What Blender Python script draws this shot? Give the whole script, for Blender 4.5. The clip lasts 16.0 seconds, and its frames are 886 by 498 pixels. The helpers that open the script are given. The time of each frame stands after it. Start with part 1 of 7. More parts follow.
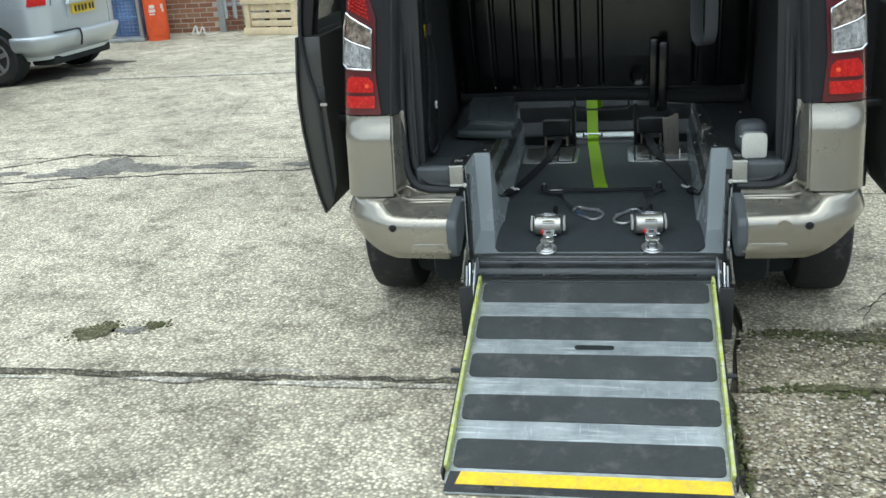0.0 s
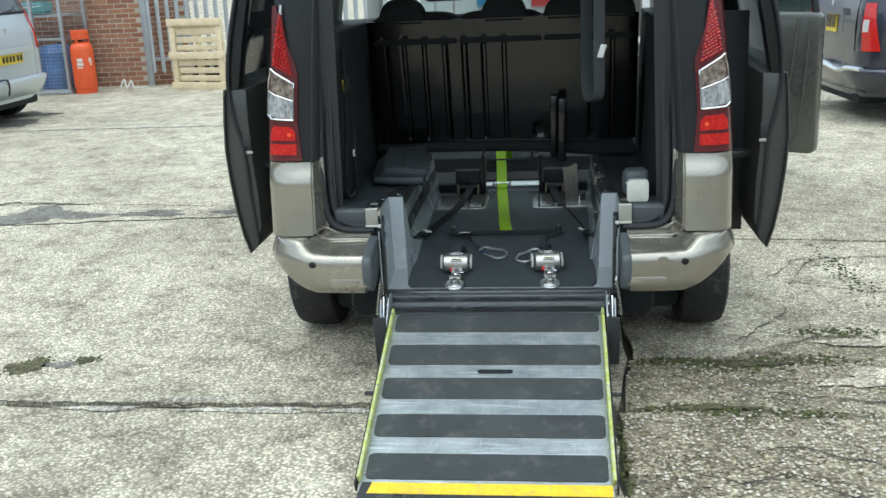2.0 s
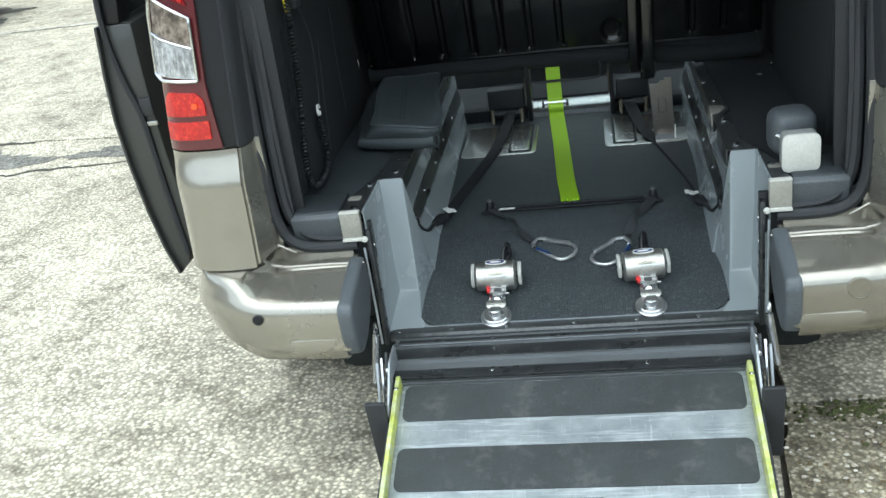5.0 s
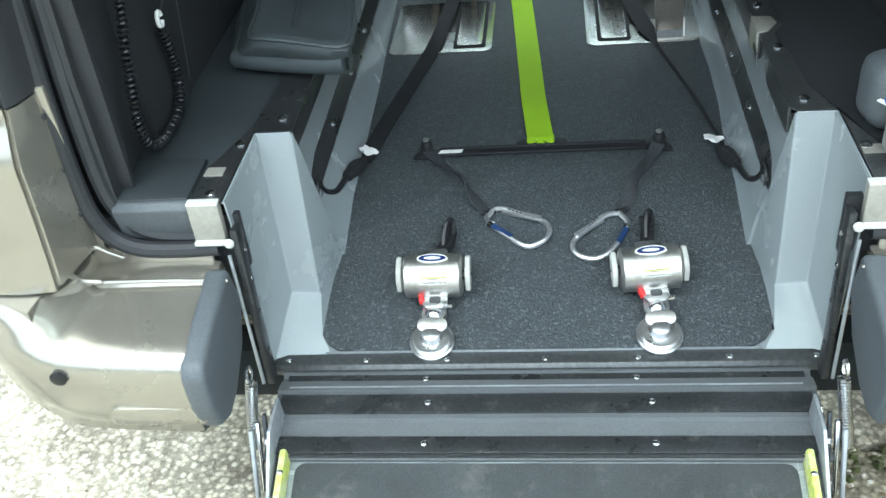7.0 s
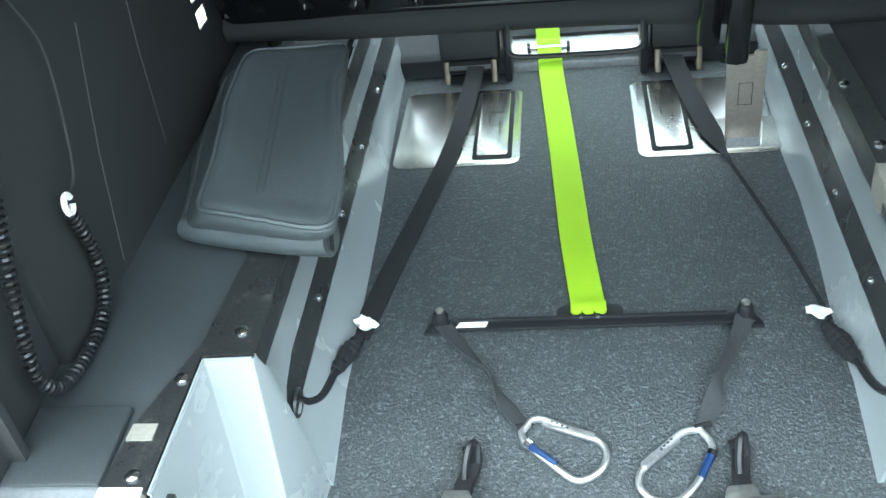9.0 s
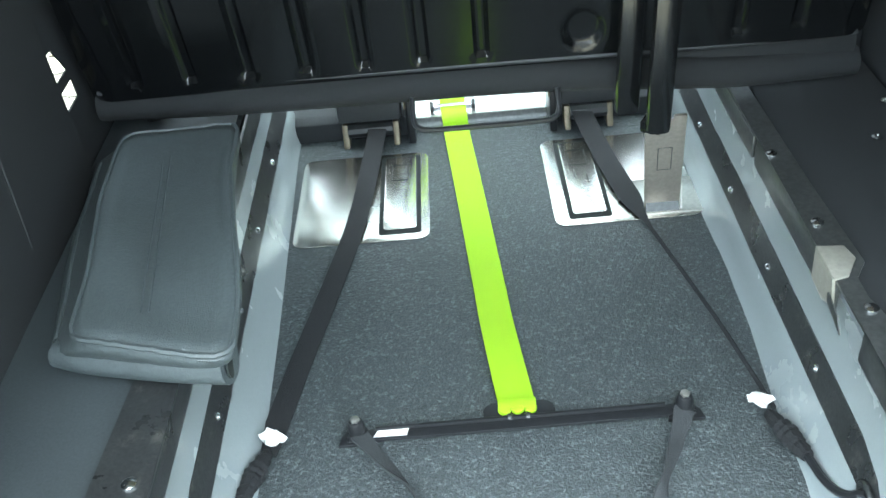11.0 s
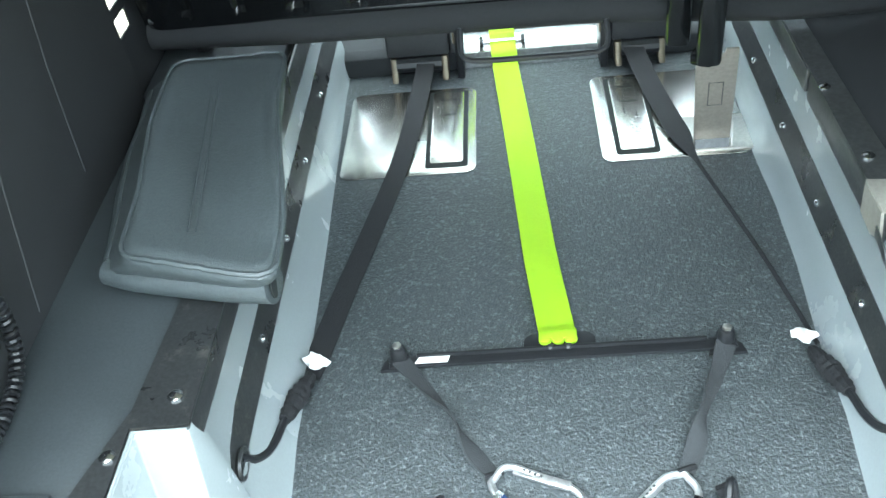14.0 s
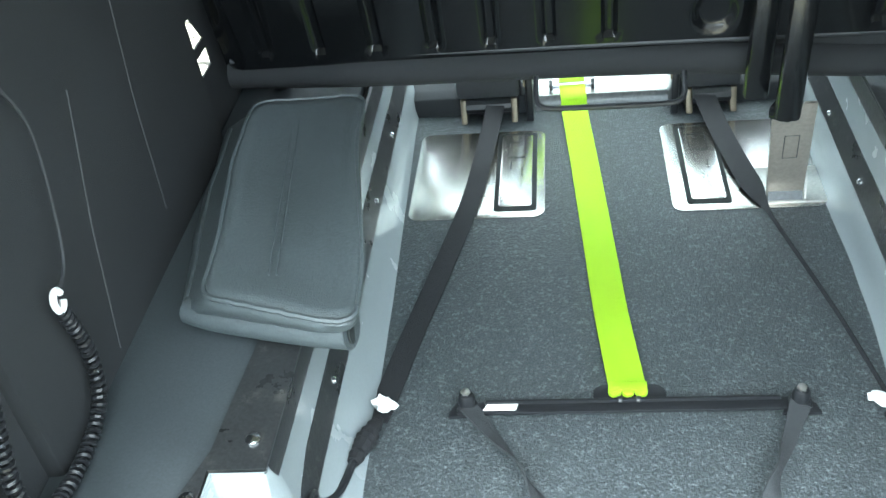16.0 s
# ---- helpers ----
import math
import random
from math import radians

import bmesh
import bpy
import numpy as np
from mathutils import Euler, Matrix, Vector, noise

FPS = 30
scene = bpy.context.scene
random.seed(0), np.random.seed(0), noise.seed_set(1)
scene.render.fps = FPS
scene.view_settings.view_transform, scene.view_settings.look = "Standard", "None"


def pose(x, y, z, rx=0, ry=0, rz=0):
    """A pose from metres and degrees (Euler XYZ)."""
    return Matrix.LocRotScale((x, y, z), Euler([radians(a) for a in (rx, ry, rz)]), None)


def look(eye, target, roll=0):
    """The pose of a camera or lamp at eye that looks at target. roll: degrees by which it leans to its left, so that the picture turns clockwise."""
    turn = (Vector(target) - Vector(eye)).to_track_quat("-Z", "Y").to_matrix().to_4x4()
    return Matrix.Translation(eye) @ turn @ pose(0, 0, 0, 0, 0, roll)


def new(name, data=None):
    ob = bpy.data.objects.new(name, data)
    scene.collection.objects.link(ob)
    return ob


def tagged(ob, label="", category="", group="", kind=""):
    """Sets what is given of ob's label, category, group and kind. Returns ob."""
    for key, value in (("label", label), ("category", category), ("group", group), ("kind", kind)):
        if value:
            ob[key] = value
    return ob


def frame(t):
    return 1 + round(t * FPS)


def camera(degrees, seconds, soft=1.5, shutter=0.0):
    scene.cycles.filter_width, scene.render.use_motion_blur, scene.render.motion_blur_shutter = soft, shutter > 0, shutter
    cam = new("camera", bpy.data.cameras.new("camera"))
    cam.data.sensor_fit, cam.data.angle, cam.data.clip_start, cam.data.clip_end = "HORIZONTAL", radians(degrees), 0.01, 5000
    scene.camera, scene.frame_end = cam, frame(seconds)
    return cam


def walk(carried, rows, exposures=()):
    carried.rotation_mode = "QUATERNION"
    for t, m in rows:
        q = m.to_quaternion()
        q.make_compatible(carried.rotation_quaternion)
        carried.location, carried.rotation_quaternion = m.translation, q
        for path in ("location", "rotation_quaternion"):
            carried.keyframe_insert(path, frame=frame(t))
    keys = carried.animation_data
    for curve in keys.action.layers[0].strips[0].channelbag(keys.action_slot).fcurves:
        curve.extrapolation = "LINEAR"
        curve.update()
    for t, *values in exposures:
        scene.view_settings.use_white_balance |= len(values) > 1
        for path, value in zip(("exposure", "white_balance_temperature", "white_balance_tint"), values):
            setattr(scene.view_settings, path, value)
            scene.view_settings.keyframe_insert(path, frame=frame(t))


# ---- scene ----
cam = camera(48.5, 16.0, 1.5, 0.06)
PATH = [
    (0, (0.123, -3.233, 1.577), (-0.25, -1.379, 0.926), -3.9),
    (0.5, (0.149, -3.497, 1.552), (-0.144, -1.652, 0.836), -6.5),
    (1, (0.185, -3.68, 1.597), (-0.169, -1.816, 0.964), -4.8),
    (1.5, (0.247, -3.724, 1.603), (-0.087, -1.844, 1.007), -3.7),
    (2, (0.234, -3.554, 1.604), (0.004, -1.645, 1.053), -2.6),
    (2.5, (0.195, -3.291, 1.617), (-0.06, -1.388, 1.057), -7.6),
    (3, (0.195, -3.047, 1.608), (-0.178, -1.148, 1.104), -4.0),
    (3.2, (0.198, -2.94, 1.60), (-0.244, -1.063, 1.062), -3.8),
    (3.5, (0.202, -2.775, 1.586), (-0.212, -0.907, 1.004), -3.4),
    (4, (0.159, -2.488, 1.594), (-0.204, -0.619, 0.982), -4.3),
    (4.2, (0.149, -2.379, 1.589), (-0.236, -0.525, 0.946), -7.2),
    (6.3, (0.08, -1.251, 1.543), (-0.217, 0.421, 0.487), -8.4),
    (6.5, (0.071, -1.175, 1.533), (-0.248, 0.481, 0.459), -7.4),
    (7, (0.044, -1.0, 1.495), (-0.196, 0.586, 0.302), -6.6),
    (7.5, (-0.022, -0.855, 1.486), (-0.155, 0.721, 0.262), -7.5),
    (8, (-0.041, -0.748, 1.489), (-0.198, 0.871, 0.325), -7.1),
    (8.5, (-0.028, -0.575, 1.494), (-0.277, 1.061, 0.372), -8.8),
    (9, (-0.006, -0.43, 1.485), (-0.279, 1.144, 0.282), -8.1),
    (9.5, (-0.018, -0.322, 1.488), (-0.161, 1.237, 0.244), -8.0),
    (10, (-0.03, -0.268, 1.49), (-0.074, 1.295, 0.242), -5.2),
    (10.2, (-0.031, -0.255, 1.49), (-0.092, 1.331, 0.272), -6.3),
    (12.3, (-0.05, -0.247, 1.499), (-0.112, 1.364, 0.315), -5.9),
    (12.5, (-0.043, -0.248, 1.497), (-0.034, 1.362, 0.311), -5.7),
    (13, (-0.015, -0.263, 1.489), (0.153, 1.314, 0.27), -4.6),
    (13.5, (-0.011, -0.278, 1.476), (0.087, 1.274, 0.219), -5.7),
    (14, (-0.027, -0.272, 1.473), (-0.202, 1.269, 0.21), -7.8),
    (14.5, (-0.025, -0.26, 1.481), (-0.282, 1.274, 0.223), -8.0),
    (15, (-0.038, -0.256, 1.482), (-0.282, 1.284, 0.229), -7.4),
    (15.5, (-0.052, -0.264, 1.491), (-0.275, 1.288, 0.249), -6.9),
    (16, (-0.066, -0.259, 1.502), (-0.328, 1.311, 0.291), -7.7),
]
EXPOSURES = [(0.0, 0.84, 6020, 1), (1.5, 0.86, 6020, 1), (2.5, 1.0, 6000, 1), (4.2, 1.16, 6000, 1), (6.3, 1.86, 5960, 0), (7.0, 2.11, 5930, -1), (8.0, 2.45, 5890, -2), (9.0, 3.2, 5900, -3), (10.0, 3.48, 5980, -3), (16.0, 3.6, 5980, -3)]
walk(cam, [(t, look(eye, target, roll)) for t, eye, target, roll in PATH], EXPOSURES)

# ---------------------------------------------------------------- light
world = bpy.data.worlds.new("overcast_sky")
scene.world = world
world.use_nodes = True
wn = world.node_tree
sky = wn.nodes.new("ShaderNodeTexSky")
sky.sky_type = "NISHITA"
sky.sun_disc = False
sky.sun_elevation, sky.sun_rotation = radians(72), radians(200)
sky.air_density, sky.dust_density, sky.ozone_density = 1.0, 1.6, 1.0
grey = wn.nodes.new("ShaderNodeHueSaturation")  # cloud cover greys the blue
grey.inputs["Saturation"].default_value = 0.35
wn.links.new(sky.outputs[0], grey.inputs["Color"])
wn.links.new(grey.outputs[0], wn.nodes["Background"].inputs[0])
wn.nodes["Background"].inputs[1].default_value = 0.15

sun = new("sun", bpy.data.lights.new("sun", "SUN"))
sun.data.energy, sun.data.angle, sun.data.color = 1.2, radians(110), (1.0, 0.99, 0.97)
sun.matrix_world = look((0.9, -1.6, 12), (0, 0, 0))


# ---------------------------------------------------------------- materials
def nodes_of(m):
    m.use_nodes = True
    nt = m.node_tree
    return nt, nt.nodes["Principled BSDF"]


def noise_node(nt, scale, detail=4.0, rough=0.6):
    n = nt.nodes.new("ShaderNodeTexNoise")
    n.inputs["Scale"].default_value, n.inputs["Detail"].default_value, n.inputs["Roughness"].default_value = scale, detail, rough
    geo = nt.nodes.new("ShaderNodeNewGeometry")
    nt.links.new(geo.outputs["Position"], n.inputs["Vector"])
    return n


def ramp_node(nt, src, stops):
    r = nt.nodes.new("ShaderNodeValToRGB")
    while len(r.color_ramp.elements) < len(stops):
        r.color_ramp.elements.new(0.5)
    for e, (p, c) in zip(r.color_ramp.elements, stops):
        e.position, e.color = p, (*c, 1)
    nt.links.new(src, r.inputs[0])
    return r


def mix_node(nt, fac, a, b, kind="MIX"):
    m = nt.nodes.new("ShaderNodeMix")
    m.data_type, m.blend_type = "RGBA", kind
    if isinstance(fac, (int, float)):
        m.inputs[0].default_value = fac
    else:
        nt.links.new(fac, m.inputs[0])
    for slot, v in ((6, a), (7, b)):
        if isinstance(v, tuple):
            m.inputs[slot].default_value = (*v, 1)
        else:
            nt.links.new(v, m.inputs[slot])
    return m.outputs[2]


def tint(c, k):
    return tuple(min(1.0, v * k) for v in c)


def mat(name, color, rough=0.5, metal=0.0, var=0.15, fine=120.0, coarse=5.0, bump=0.0, bscale=300.0, coat=0.0, rvar=0.12, dirt=None, dirt_amount=0.0, spec=0.5, speckle=0.0):
    """A surface with grain and stains at two scales, uneven gloss and a fine relief."""
    m = bpy.data.materials.new(name)
    nt, b = nodes_of(m)
    f, c = noise_node(nt, fine), noise_node(nt, coarse, 5.0)
    base = ramp_node(nt, f.outputs[0], [(0.3, tint(color, 1 - var)), (0.7, tint(color, 1 + var))]).outputs[0]
    sv = 1 - min(var, 0.12 if speckle else 1.0)
    stain = ramp_node(nt, c.outputs[0], [(0.35, (sv, sv, sv)), (0.65, (1, 1, 1))]).outputs[0]
    out = mix_node(nt, 1.0, base, stain, "MULTIPLY")
    if dirt:
        d = noise_node(nt, speckle or coarse * 2.3, 2.0 if speckle else 7.0, 0.7)
        k = ramp_node(nt, d.outputs[0], [((0.55 if speckle else 0.62) - 0.3 * dirt_amount, (0, 0, 0)), ((0.66 if speckle else 0.8) - 0.2 * dirt_amount, (1, 1, 1))]).outputs[0]
        out = mix_node(nt, k, out, dirt)
    nt.links.new(out, b.inputs["Base Color"])
    rr = nt.nodes.new("ShaderNodeMapRange")
    rr.inputs["To Min"].default_value, rr.inputs["To Max"].default_value = max(0.03, rough - rvar), min(1, rough + rvar)
    nt.links.new(c.outputs[0], rr.inputs["Value"])
    nt.links.new(rr.outputs[0], b.inputs["Roughness"])
    b.inputs["Metallic"].default_value = metal
    b.inputs["Specular IOR Level"].default_value = spec
    b.inputs["Coat Weight"].default_value = coat
    b.inputs["Coat Roughness"].default_value = 0.08
    if bump:
        bn = nt.nodes.new("ShaderNodeBump")
        bn.inputs["Strength"].default_value, bn.inputs["Distance"].default_value = bump, 0.004
        h = noise_node(nt, bscale, 3.0)
        nt.links.new(h.outputs[0], bn.inputs["Height"])
        nt.links.new(bn.outputs[0], b.inputs["Normal"])
    return m


def glass_mat(name, color, rough=0.02):
    m = bpy.data.materials.new(name)
    nt, b = nodes_of(m)
    b.inputs["Base Color"].default_value = (*color, 1)
    b.inputs["Transmission Weight"].default_value = 1.0
    b.inputs["Roughness"].default_value = rough
    b.inputs["IOR"].default_value = 1.45
    return m


def aggregate_mat(name, pale, warm, dark, moss=0.25, crack=1.0):
    """Worn concrete with the pebbles of its aggregate laid bare, stains, hairline cracks and some moss."""
    m = bpy.data.materials.new(name)
    nt, b = nodes_of(m)
    geo = nt.nodes.new("ShaderNodeNewGeometry")
    warp = noise_node(nt, 90.0, 2.0)
    pos = nt.nodes.new("ShaderNodeMixRGB")
    pos.blend_type, pos.inputs[0].default_value = "ADD", 0.012
    nt.links.new(geo.outputs["Position"], pos.inputs[1])
    nt.links.new(warp.outputs["Color"], pos.inputs[2])

    def cells(scale, feature="F1"):
        v = nt.nodes.new("ShaderNodeTexVoronoi")
        v.feature = feature
        v.inputs["Scale"].default_value = scale
        nt.links.new(pos.outputs[0], v.inputs["Vector"])
        return v

    big, small = cells(70.0), cells(160.0)
    sep = nt.nodes.new("ShaderNodeSeparateColor")
    nt.links.new(big.outputs["Color"], sep.inputs[0])
    stone = ramp_node(nt, sep.outputs[0], [(0.0, tint(dark, 1.3)), (0.22, tint(warm, 0.82)), (0.6, tint(warm, 1.08)), (0.86, tint(pale, 0.92)), (1.0, pale)]).outputs[0]
    sep2 = nt.nodes.new("ShaderNodeSeparateColor")
    nt.links.new(small.outputs["Color"], sep2.inputs[0])
    grit = ramp_node(nt, sep2.outputs[0], [(0.0, dark), (0.5, warm), (1.0, tint(pale, 1.1))]).outputs[0]
    gap = ramp_node(nt, big.outputs["Distance"], [(0.26, (1, 1, 1)), (0.60, (0, 0, 0))]).outputs[0]
    out = mix_node(nt, gap, tint(warm, 0.34), stone)
    patch = noise_node(nt, 9.0, 6.0, 0.7)
    mixf = ramp_node(nt, patch.outputs[0], [(0.4, (0.05, 0.05, 0.05)), (0.62, (0.34, 0.34, 0.34))]).outputs[0]
    out = mix_node(nt, mixf, out, grit)
    stain = noise_node(nt, 0.55, 7.0, 0.65)
    sf = ramp_node(nt, stain.outputs[0], [(0.3, (0.60, 0.59, 0.56)), (0.5, (0.96, 0.95, 0.9)), (0.7, (1.2, 1.19, 1.15))]).outputs[0]
    out = mix_node(nt, 1.0, out, sf, "MULTIPLY")
    blotch = noise_node(nt, 4.2, 6.0, 0.75)
    bf = ramp_node(nt, blotch.outputs[0], [(0.36, (0.56, 0.55, 0.53)), (0.47, (0.94, 0.93, 0.91)), (0.62, (1.18, 1.18, 1.15))]).outputs[0]
    out = mix_node(nt, 1.0, out, bf, "MULTIPLY")
    pebble = noise_node(nt, 24.0, 4.0, 0.7)
    pf = ramp_node(nt, pebble.outputs[0], [(0.38, (0.80, 0.795, 0.78)), (0.5, (1.0, 1.0, 1.0)), (0.61, (1.16, 1.16, 1.15))]).outputs[0]
    out = mix_node(nt, 1.0, out, pf, "MULTIPLY")
    if moss:
        mn = noise_node(nt, 1.7, 8.0, 0.75)
        mf = ramp_node(nt, mn.outputs[0], [(0.58, (0, 0, 0)), (0.72, (moss, moss, moss))]).outputs[0]
        out = mix_node(nt, mf, out, (0.11, 0.105, 0.05))
    hair = nt.nodes.new("ShaderNodeTexVoronoi")
    hair.feature = "DISTANCE_TO_EDGE"
    hair.inputs["Scale"].default_value = 0.42
    hw = noise_node(nt, 2.2, 6.0, 0.7)
    hp = nt.nodes.new("ShaderNodeMixRGB")
    hp.blend_type, hp.inputs[0].default_value = "ADD", 0.7
    nt.links.new(geo.outputs["Position"], hp.inputs[1])
    nt.links.new(hw.outputs["Color"], hp.inputs[2])
    nt.links.new(hp.outputs[0], hair.inputs["Vector"])
    hf = ramp_node(nt, hair.outputs["Distance"], [(0.0, (crack, crack, crack)), (0.006, (0, 0, 0))]).outputs[0]
    out = mix_node(nt, hf, out, (0.045, 0.04, 0.03))
    nt.links.new(out, b.inputs["Base Color"])
    b.inputs["Roughness"].default_value = 0.88
    bn = nt.nodes.new("ShaderNodeBump")
    bn.inputs["Strength"].default_value, bn.inputs["Distance"].default_value = 0.55, 0.007
    hsum = nt.nodes.new("ShaderNodeMath")
    hsum.operation = "MULTIPLY_ADD"
    inv = nt.nodes.new("ShaderNodeMath")
    inv.operation, inv.inputs[0].default_value = "SUBTRACT", 1.0
    nt.links.new(big.outputs["Distance"], inv.inputs[1])
    nt.links.new(inv.outputs[0], hsum.inputs[0])
    hsum.inputs[1].default_value = 0.7
    nt.links.new(patch.outputs[0], hsum.inputs[2])
    nt.links.new(hsum.outputs[0], bn.inputs["Height"])
    nt.links.new(bn.outputs[0], b.inputs["Normal"])
    return m


def let_through(m, share, color):
    """Woven cloth that lets part of the light through."""
    nt = m.node_tree
    out, b = nt.nodes["Material Output"], nt.nodes["Principled BSDF"]
    thin, mix = nt.nodes.new("ShaderNodeBsdfTranslucent"), nt.nodes.new("ShaderNodeMixShader")
    thin.inputs["Color"].default_value = (*color, 1)
    mix.inputs[0].default_value = share
    nt.links.new(b.outputs[0], mix.inputs[1])
    nt.links.new(thin.outputs[0], mix.inputs[2])
    nt.links.new(mix.outputs[0], out.inputs["Surface"])
    return m


def brick_mat(name):
    m = bpy.data.materials.new(name)
    nt, b = nodes_of(m)
    info = nt.nodes.new("ShaderNodeObjectInfo")
    c = ramp_node(nt, info.outputs["Random"], [(0.0, (0.25, 0.115, 0.07)), (0.4, (0.32, 0.15, 0.085)), (0.75, (0.37, 0.185, 0.105)), (1.0, (0.32, 0.185, 0.115))]).outputs[0]
    g = noise_node(nt, 60.0, 5.0)
    gs = ramp_node(nt, g.outputs[0], [(0.3, (0.75, 0.75, 0.75)), (0.7, (1.1, 1.1, 1.1))]).outputs[0]
    nt.links.new(mix_node(nt, 1.0, c, gs, "MULTIPLY"), b.inputs["Base Color"])
    b.inputs["Roughness"].default_value = 0.9
    return m


def scuffed_alu_mat(name):
    """Aluminium sheet with long pale wheel scuffs, cross scratches and grime."""
    m = bpy.data.materials.new(name)
    nt, b = nodes_of(m)
    geo = nt.nodes.new("ShaderNodeNewGeometry")

    def streak(scale, rot, size, detail=5.0):
        mp = nt.nodes.new("ShaderNodeMapping")
        mp.inputs["Scale"].default_value = scale
        mp.inputs["Rotation"].default_value = (0, 0, radians(rot))
        nt.links.new(geo.outputs["Position"], mp.inputs["Vector"])
        n = nt.nodes.new("ShaderNodeTexNoise")
        n.inputs["Scale"].default_value, n.inputs["Detail"].default_value, n.inputs["Roughness"].default_value = size, detail, 0.7
        nt.links.new(mp.outputs[0], n.inputs["Vector"])
        return n.outputs[0]

    base = ramp_node(nt, noise_node(nt, 14.0, 6.0).outputs[0], [(0.35, (0.30, 0.335, 0.35)), (0.65, (0.45, 0.49, 0.50))]).outputs[0]
    k1 = ramp_node(nt, streak((1, 14, 14), 0, 5.0), [(0.52, (0, 0, 0)), (0.66, (0.85, 0.85, 0.85))]).outputs[0]
    k2 = ramp_node(nt, streak((30, 2, 2), 18, 6.0), [(0.60, (0, 0, 0)), (0.68, (0.6, 0.6, 0.6))]).outputs[0]
    k3 = ramp_node(nt, streak((3, 25, 25), -9, 9.0), [(0.62, (0, 0, 0)), (0.70, (0.7, 0.7, 0.7))]).outputs[0]
    out = mix_node(nt, k1, base, (0.66, 0.71, 0.72))
    out = mix_node(nt, k2, out, (0.72, 0.76, 0.76))
    out = mix_node(nt, k3, out, (0.22, 0.25, 0.25))
    nt.links.new(out, b.inputs["Base Color"])
    b.inputs["Metallic"].default_value = 0.55
    rr = nt.nodes.new("ShaderNodeMapRange")
    rr.inputs["To Min"].default_value, rr.inputs["To Max"].default_value = 0.32, 0.62
    nt.links.new(streak((2, 20, 20), 0, 6.0), rr.inputs["Value"])
    nt.links.new(rr.outputs[0], b.inputs["Roughness"])
    bn = nt.nodes.new("ShaderNodeBump")
    bn.inputs["Strength"].default_value, bn.inputs["Distance"].default_value = 0.2, 0.002
    nt.links.new(streak((4, 40, 40), 0, 12.0), bn.inputs["Height"])
    nt.links.new(bn.outputs[0], b.inputs["Normal"])
    return m


